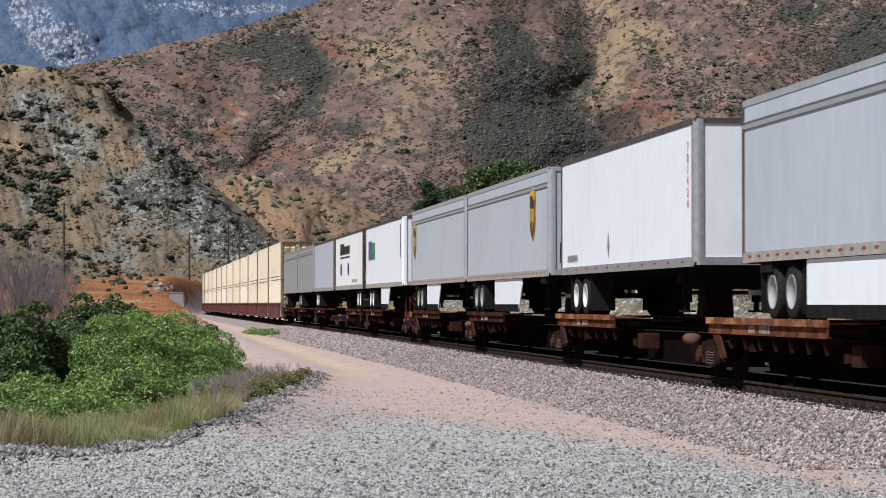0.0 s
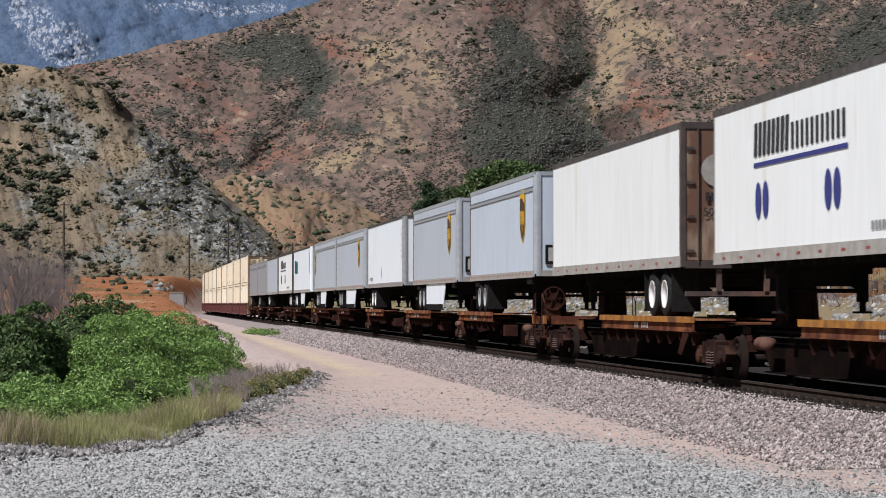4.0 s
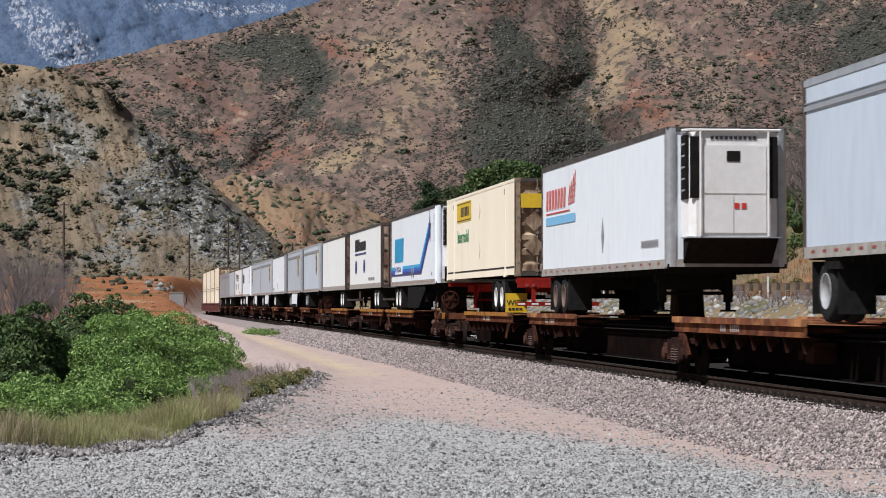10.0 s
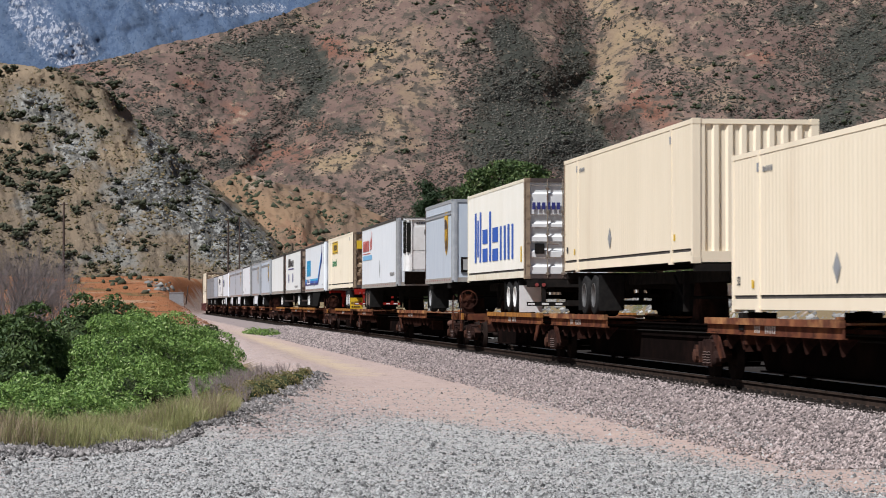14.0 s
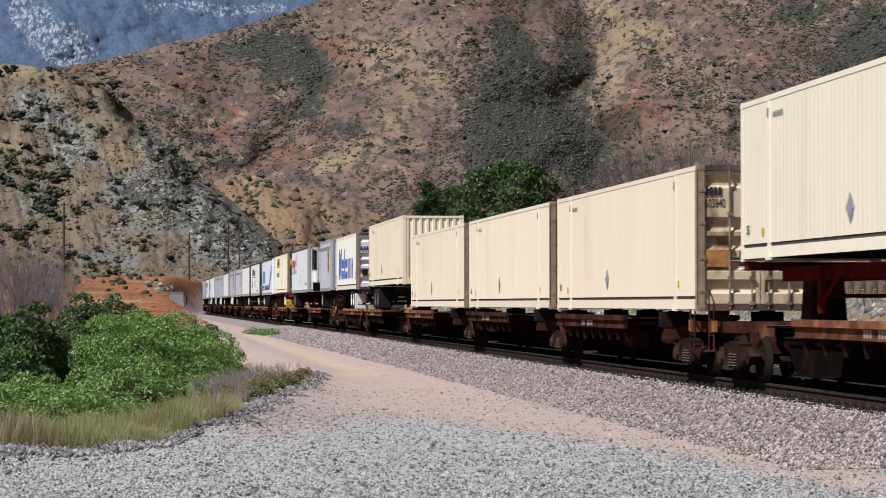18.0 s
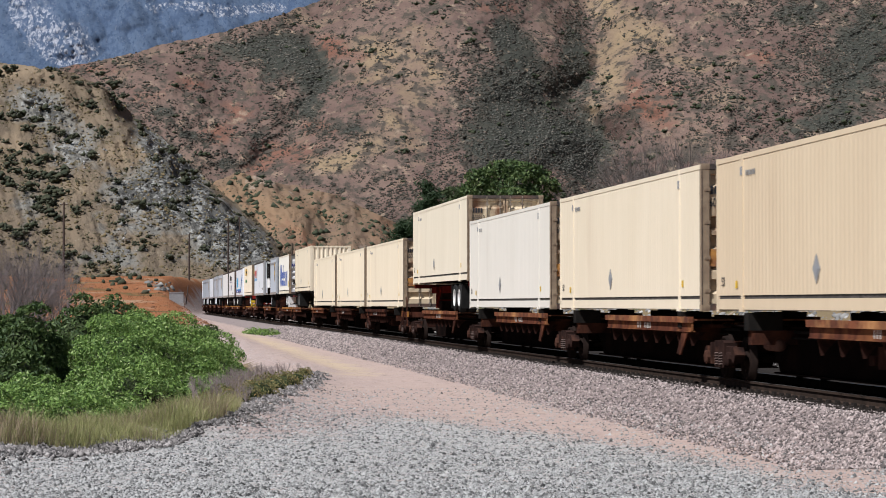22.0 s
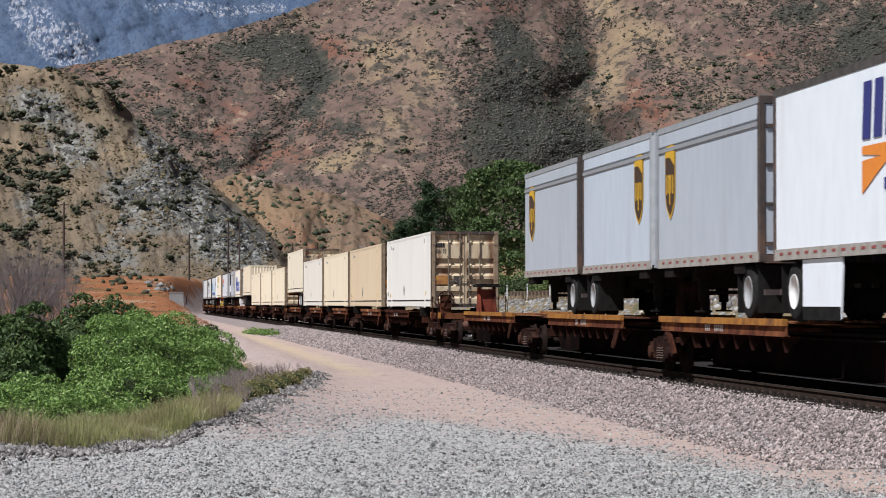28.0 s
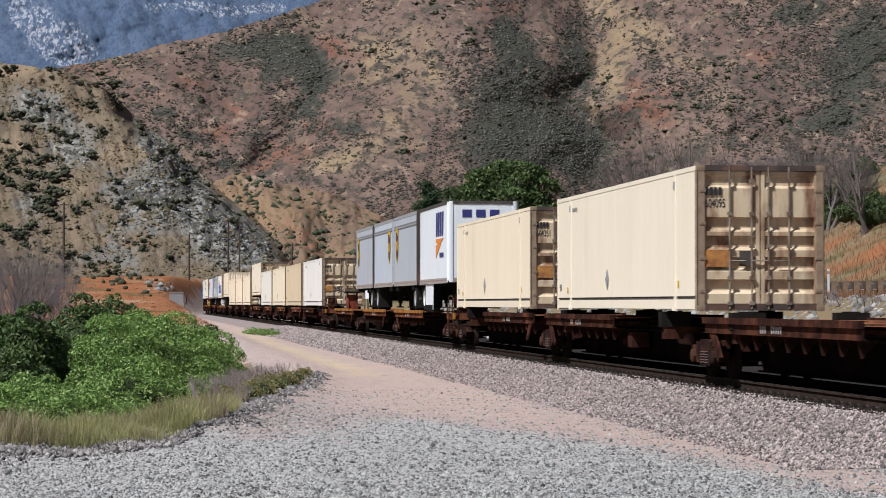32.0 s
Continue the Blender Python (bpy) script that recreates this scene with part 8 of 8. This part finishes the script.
def far_trees():
    z0 = at(8.6, 205)[2]
    leafy_tree(8.65, 205, 14.4 - z0, [(0, 0, 11.2 - z0, 2.5, 2.9), (-2.3, 0.5, 11.0 - z0, 1.7, 2.1), (2.5, 0.3, 10.6 - z0, 1.7, 2.2), (0.8, -1.0, 9.0 - z0, 2.8, 3.0), (-3.4, 0, 9.4 - z0, 1.4, 1.8), (3.5, -0.5, 8.8 - z0, 1.3, 1.7), (-0.6, 0, 12.9 - z0, 1.7, 1.5), (1.5, 0, 12.7 - z0, 1.7, 1.5), (-2.2, 0, 12.2 - z0, 1.5, 1.4), (3.0, 0, 11.9 - z0, 1.5, 1.4), (-1.5, -1.2, 7.0 - z0, 2.6, 2.2), (1.8, -1.4, 6.6 - z0, 2.6, 2.2), (0.2, -1.8, 5.2 - z0, 3.0, 1.8), (3.4, -1.0, 6.6 - z0, 1.6, 1.8), (-3.6, -0.6, 7.0 - z0, 1.6, 1.8)], 36000, 0.17, G_TREE, "broad dark green tree with glossy leaves")
    z0 = at(7.5, 215)[2]
    leafy_tree(7.55, 215, 12.2 - z0, [(0, 0, 10.4 - z0, 2.0, 2.4), (-2.0, 0, 9.6 - z0, 1.6, 2.0), (2.0, 0, 10.6 - z0, 1.6, 2.2), (0.4, -1, 8.4 - z0, 2.6, 2.0), (-2.6, 0, 7.8 - z0, 1.5, 1.6), (0, -1.2, 6.2 - z0, 2.8, 1.9), (-2.0, -1, 5.2 - z0, 2.2, 1.6)], 24000, 0.12, G_OLIVE, "olive-green fine-leaved tree behind the line")
    needle_tree(6.75, 212, 13.0 - at(6.75, 212)[2], 2.9)
    needle_tree(6.2, 216, 9.6 - at(6.2, 216)[2], 2.4)
    # leafless trees along the bank
    for bx, r, s in ((12.3, 170, 4.6), (13.1, 165, 4.2), (11.6, 190, 4.6), (12.7, 178, 4.4), (11.9, 176, 4.0), (12.0, 160, 3.4)):
        x, y, g = at(bx, r)
        o = thing("bare_tree", "leafless grey tree with twisted limbs", "tree", "bare trees on the bank")
        limbs = []
        for _ in range(2):
            branches(limbs, (x + random.uniform(-0.5, 0.5), y, g - 0.2), (random.uniform(-0.4, 0.4), random.uniform(-0.3, 0.3), 1), s, 0.17, 4, 1.05)
        tree_parts(limbs, M_TWIGD, o)
    for bx, e, s, stems in ((16.0, 1.65, 2.7, 4), (16.25, 1.7, 2.3, 2), (17.05, 1.6, 2.3, 2), (15.6, 1.7, 2.2, 2), (16.7, 1.9, 1.8, 2)):
        x, y, g = spot(bx, e)
        o = thing("bare_tree", "dead gnarled tree with dark bleached limbs", "tree", "bare trees on the bank")
        limbs = []
        for _ in range(stems):
            branches(limbs, (x + random.uniform(-0.3, 0.3), y, g - 0.2), (random.uniform(-0.5, 0.5), random.uniform(-0.3, 0.3), 1), s, 0.17, 4, 0.9)
        tree_parts(limbs, M_TWIGD, o)
    # grey thicket of leafless brush behind the green shrubs
    for k in range(16):
        x, y, g = spot(13.0 + 2.5 * k / 15 + random.uniform(-0.1, 0.1), random.uniform(1.9, 2.6))
        o = thing("bare_bush", "leafless grey brush with fine twigs on the bank", "bush", "bare brush on the bank")
        limbs = []
        for _ in range(5):
            branches(limbs, (x + random.uniform(-0.8, 0.8), y + random.uniform(-0.8, 0.8), g - 0.1), (random.uniform(-0.35, 0.35), random.uniform(-0.35, 0.35), 1), random.uniform(1.5, 2.3), 0.045, 4, 0.55)
        tree_parts(limbs, M_TWIG, o)

    def shrub(x, y, g, s, material, n=2600):
        bush("green_shrub", "rounded green shrub on the dry bank", [(x, y, g + 0.3 * s, s, s, s * 0.9), (x + s * 0.8, y + 0.5, g + 0.2 * s, s * 0.7, s * 0.7, s * 0.65), (x - s * 0.9, y, g + 0.2 * s, s * 0.6, s * 0.6, s * 0.6)], n, 0.10, material, "shrubs on the bank")
    for bx, e, s, m in ((13.5, 1.45, 1.7, G_BANK), (13.9, 1.5, 1.6, G_BUSH), (14.3, 1.6, 1.8, G_BANK), (14.75, 1.75, 1.7, G_BANK), (15.2, 1.8, 1.7, G_BANK), (13.9, 1.95, 1.9, G_BANK), (14.6, 2.1, 2.0, G_BANK), (15.1, 2.2, 1.9, G_OLIVE), (15.6, 2.1, 1.6, G_BANK), (15.9, 1.75, 1.2, G_BUSH), (16.25, 1.8, 1.2, G_BUSH), (17.0, 2.0, 1.2, G_OLIVE), (16.6, 2.3, 1.5, G_BANK), (17.5, 1.9, 1.3, G_OLIVE), (14.95, 0.98, 0.6, G_OLIVE), (15.25, 0.98, 0.65, G_WEED), (14.65, 0.95, 0.45, G_WEED), (13.3, 0.9, 0.6, G_BANK), (14.5, 0.42, 0.3, G_WEED), (14.9, 0.40, 0.32, G_WEED), (15.5, 0.40, 0.3, G_WEED), (16.1, 0.40, 0.3, G_WEED)):
        shrub(*spot(bx, e), s, m, int(900 + 1500 * s))
    for bx, r, s in ((12.2, 170, 1.8), (10.9, 185, 2.0), (9.9, 195, 2.0), (9.3, 176, 1.3), (9.7, 160, 1.1), (10.2, 170, 1.4), (10.9, 160, 1.3), (11.7, 155, 1.4), (12.6, 150, 1.3), (13.0, 150, 1.6), (10.0, 182, 1.6), (9.2, 190, 1.8), (8.4, 185, 1.6), (7.9, 180, 1.5), (7.3, 192, 1.6), (8.9, 170, 1.2), (11.0, 132, 0.8)):
        shrub(*at(bx, r), s, G_BANK if random.random() < 0.7 else G_OLIVE)
    for _ in range(16):
        y = random.uniform(150, 205)
        x = float(track_x(y)) + random.uniform(30, 54)
        shrub(x, y, float(height(x, y)), random.uniform(0.6, 1.3), random.choice((G_BANK, G_OLIVE, G_WEED)), 1500)
    # dry mauve brush among the rock facing
    for bx, e, s in ((13.6, 0.0, 0.6), (13.9, 0.05, 0.6), (14.2, -0.05, 0.5), (14.9, -0.1, 0.5), (15.3, -0.05, 0.55), (15.7, -0.1, 0.55), (16.1, -0.05, 0.5), (16.5, -0.1, 0.45), (17.2, -0.1, 0.4)):
        x, y, g = spot(bx, e, 45.0)
        o = thing("dry_shrub", "leafless mauve-grey dry shrub among the rocks", "shrub", "dry shrubs among the rocks")
        limbs = []
        for _ in range(9):
            branches(limbs, (x + random.uniform(-0.4, 0.4), y + random.uniform(-0.5, 0.5), g - 0.02), (random.uniform(-0.7, 0.7), random.uniform(-0.7, 0.7), 1), s * 0.5, 0.022, 3, 0.7)
        limb_part("branch_work", limbs, M_TWIGP, o)
    # dry growth on the bank and the orange slope
    n = 120000
    y = RNG.uniform(62, 210, n)
    d = RNG.uniform(10.5, 56, n)
    x = track_x(y) + d
    feet = np.stack([x, y, height(x, y) - 0.03], 1)
    red = fbm(x * 0.12, y * 0.08, 3, 27) > 0.53
    ln = 0.14 + 0.34 * RNG.random(n)
    tagged(blades("bank_grass", feet[~red], ln[~red], G_STRAW, 1.0, 0.012), "straw-coloured grass on the bank", "grass", kind="stuff")
    tagged(blades("bank_weeds", feet[red], ln[red], G_RED, 1.0, 0.011), "red-brown dry weeds on the bank", "grass", kind="stuff")
    n = 14000
    b, r = RNG.uniform(-3.4, 1.9, n), RNG.uniform(215, 432, n)
    x, y = r * np.sin(np.radians(b)), r * np.cos(np.radians(b))
    ok = off_track(x, y) < -5
    x, y = x[ok], y[ok]
    feet = np.stack([x, y, height(x, y) - 0.03], 1)
    tagged(blades("slope_weeds", feet, 0.06 + 0.16 * RNG.random(len(x)), G_RED, 0.9, 0.03), "rust-red dry weeds on the low slope", "grass", kind="stuff")
    n = 420
    b, r = RNG.uniform(-3.4, 1.7, n), RNG.uniform(215, 440, n)
    x, y = r * np.sin(np.radians(b)), r * np.cos(np.radians(b))
    ok = (off_track(x, y) < -4.5) & (fbm(x * 0.06, y * 0.03, 3, 66) > 0.42)
    x, y = x[ok], y[ok]
    tagged(clumps("slope_tufts", np.stack([x, y, height(x, y) + 0.02], 1), 0.08 + 0.22 * RNG.random(len(x)) ** 2, G_RED, 1, 0.6, 0.55), "rust-red tufts over the low slope", "grass", kind="stuff")
    k = 26
    pts = np.array([spot(float(b), float(e), 240.0, 470.0) for b, e in zip(RNG.uniform(0.15, 0.72, k), RNG.uniform(0.30, 0.50, k))])
    tagged(clumps("boulders", pts, 0.18 + 0.5 * RNG.random(k) ** 2, G_CRAG, 1, 0.5, 0.7), "pale grey boulders on the low slope", "rocks", kind="stuff")
    n = 70
    b, r = RNG.uniform(-3.4, 1.7, n), RNG.uniform(330, 440, n)
    x, y = r * np.sin(np.radians(b)), r * np.cos(np.radians(b))
    ok = off_track(x, y) < -9
    x, y = x[ok], y[ok]
    tagged(clumps("slope_scrub", np.stack([x, y, height(x, y) + 0.2], 1), 0.25 + 0.5 * RNG.random(len(x)), G_SCRUBN, 1, 0.5, 0.8), "small dark shrubs on the low slope", "scrub", kind="stuff")


far_trees()


# ---- poles, cabinet, roadside rail ----
def utility_pole(bearing, r, top_e, arms=True, label="tall dark wooden utility pole"):
    x, y, g = at(bearing, r)
    top = EYE[2] + r * math.tan(radians(top_e))
    o = thing("utility_pole", label, "pole", "utility poles along the line")
    bm = bmesh.new()
    ring(bm, "z", (x, y, 0), ((g - 0.3, 0.19), ((g + top) / 2, 0.16), (top, 0.12)), 10)
    part("shaft", bm, M_POLE, o)
    if arms:
        boxpart("crossarm", M_POLE, o, [(x - 0.55, x + 0.55, y - 0.06, y + 0.06, top - 0.45, top - 0.30)])
        for dx in (-0.45, 0.0, 0.45):
            bm = bmesh.new()
            ring(bm, "z", (x + dx, y, top - 0.30), ((0, 0.05), (0.1, 0.07), (0.16, 0.03)), 8)
            part("insulator", bm, M_GREYD, o)


utility_pole(*(-1.837, 350, 2.385))
utility_pole(*(1.101, 442, 1.652), arms=False)
utility_pole(*(2.020, 455, 2.003), arms=False)
utility_pole(*(2.287, 462, 2.057), arms=False)
utility_pole(*(3.532, 520, 1.443), arms=False)

cx, cy, cz = at(0.80, 330)
cab = thing("signal_cabinet", "grey metal equipment cabinet beside the line", "cabinet")
boxpart("case", M_ALU, cab, [(cx - 0.95, cx + 0.95, cy - 0.5, cy + 0.5, cz + 0.05, cz + 1.38)])
boxpart("lid", M_ALU, cab, [(cx - 1.02, cx + 1.02, cy - 0.58, cy + 0.58, cz + 1.38, cz + 1.46)])
boxpart("base", M_STONE, cab, [(cx - 1.05, cx + 1.05, cy - 0.62, cy + 0.62, cz - 0.4, cz + 0.05)])
boxpart("door", M_ALU, cab, [(cx - 0.85, cx - 0.02, cy - 0.515, cy - 0.5, cz + 0.15, cz + 1.3), (cx + 0.02, cx + 0.85, cy - 0.515, cy - 0.5, cz + 0.15, cz + 1.3)])
post = thing("marker_post", "short leaning wooden post beside the cabinet", "post")
bm = bmesh.new()
bar(bm, (cx + 1.3, cy, cz - 0.2), (cx + 1.6, cy, cz + 2.4), 0.07)
part("shaft", bm, M_POLE, post)


def roadside():
    rail = thing("guardrail", "low roadside barrier of wooden posts and a steel beam", "guardrail")
    n = 70
    for i in range(n):
        y = 62 + 1.35 * i
        x = float(track_x(y)) + 11.9
        g = float(height(x, y))
        shared("post", "gpost", boxes_of((-0.09, 0.09, -0.10, 0.10, -0.2, 0.56)), M_GPOST, rail, (x, y, g))
        shared("block", "gblock", boxes_of((-0.22, -0.095, -0.08, 0.08, 0.26, 0.53)), M_BARK, rail, (x, y, g))
        if i % 3 == 0:
            bm = bmesh.new()
            x2, y2 = float(track_x(y + 4.05)) + 11.9, y + 4.05
            g2 = float(height(x2, y2))
            for za, zb, out in ((0.24, 0.32, 0.14), (0.32, 0.39, 0.19), (0.39, 0.46, 0.14), (0.46, 0.54, 0.19)):
                v = [bm.verts.new(p) for p in ((x + out, y, g + za), (x2 + out, y2, g2 + za), (x2 + 0.33 - out, y2, g2 + zb), (x + 0.33 - out, y, g + zb))]
                bm.faces.new(v)
            part("beam", bm, M_ALU, rail, "galvanised corrugated steel beam")
        if i % 6 == 2:
            mk = thing("marker_post", "slim white roadside marker post", "post", "white marker posts")
            shared("shaft", "mpost", boxes_of((-0.035, 0.035, -0.02, 0.02, -0.1, 0.98)), P_WHITE, mk, (x - 0.45, y + 0.4, g))
            shared("band", "mband", boxes_of((-0.037, 0.037, -0.022, 0.022, 0.80, 0.90)), P_GREYP, mk, (x - 0.45, y + 0.4, g))


def road_sign():
    x, y, g = spot(14.09, 0.62, 70.0)
    o = thing("road_sign", "grey back of a round road sign over a square plate", "road sign")
    bm = bmesh.new()
    box(bm, x - 0.035, x + 0.035, y - 0.03, y + 0.03, g - 0.2, g + 2.75)
    part("post", bm, M_GPOST, o, "slim weathered wooden post")
    bm = bmesh.new()
    ring(bm, "y", (x, y - 0.045, g + 2.38), ((-0.006, 0.36), (0.006, 0.36)), 20)
    disc = part("disc", bm, M_SIGNB, o, "bare grey sign back")
    boxpart("stiffener", M_GREYD, disc, [(x - 0.34, x + 0.34, y - 0.065, y - 0.05, g + 2.36, g + 2.40)])
    boxpart("plate", M_SIGNB, o, [(x - 0.3, x + 0.3, y - 0.05, y - 0.038, g + 1.42, g + 1.96)], "bare grey sign back")


M_SIGNB = mat("bare sign metal", (0.26, 0.28, 0.31), (0.21, 0.23, 0.26), 6, rough=0.55)
M_GPOST = mat("guard post wood", (0.24, 0.16, 0.10), (0.16, 0.11, 0.075), 4, rough=0.9)
roadside()
road_sign()


def motions():
    for ob, s0 in MOVERS:
        rows = []
        for k in range(0, 65):
            t = k * 0.5
            rows.append((t, on_track(s0 + SPEED * t)))
        walk(ob, rows)
    turn = SPEED / 0.42
    for w, loc in WHEELS:
        base = Matrix.Translation(loc)
        walk(w, [(k / 24.0, base @ Matrix.Rotation(-turn * k / 24.0, 4, "X")) for k in range(0, 769)])


motions()
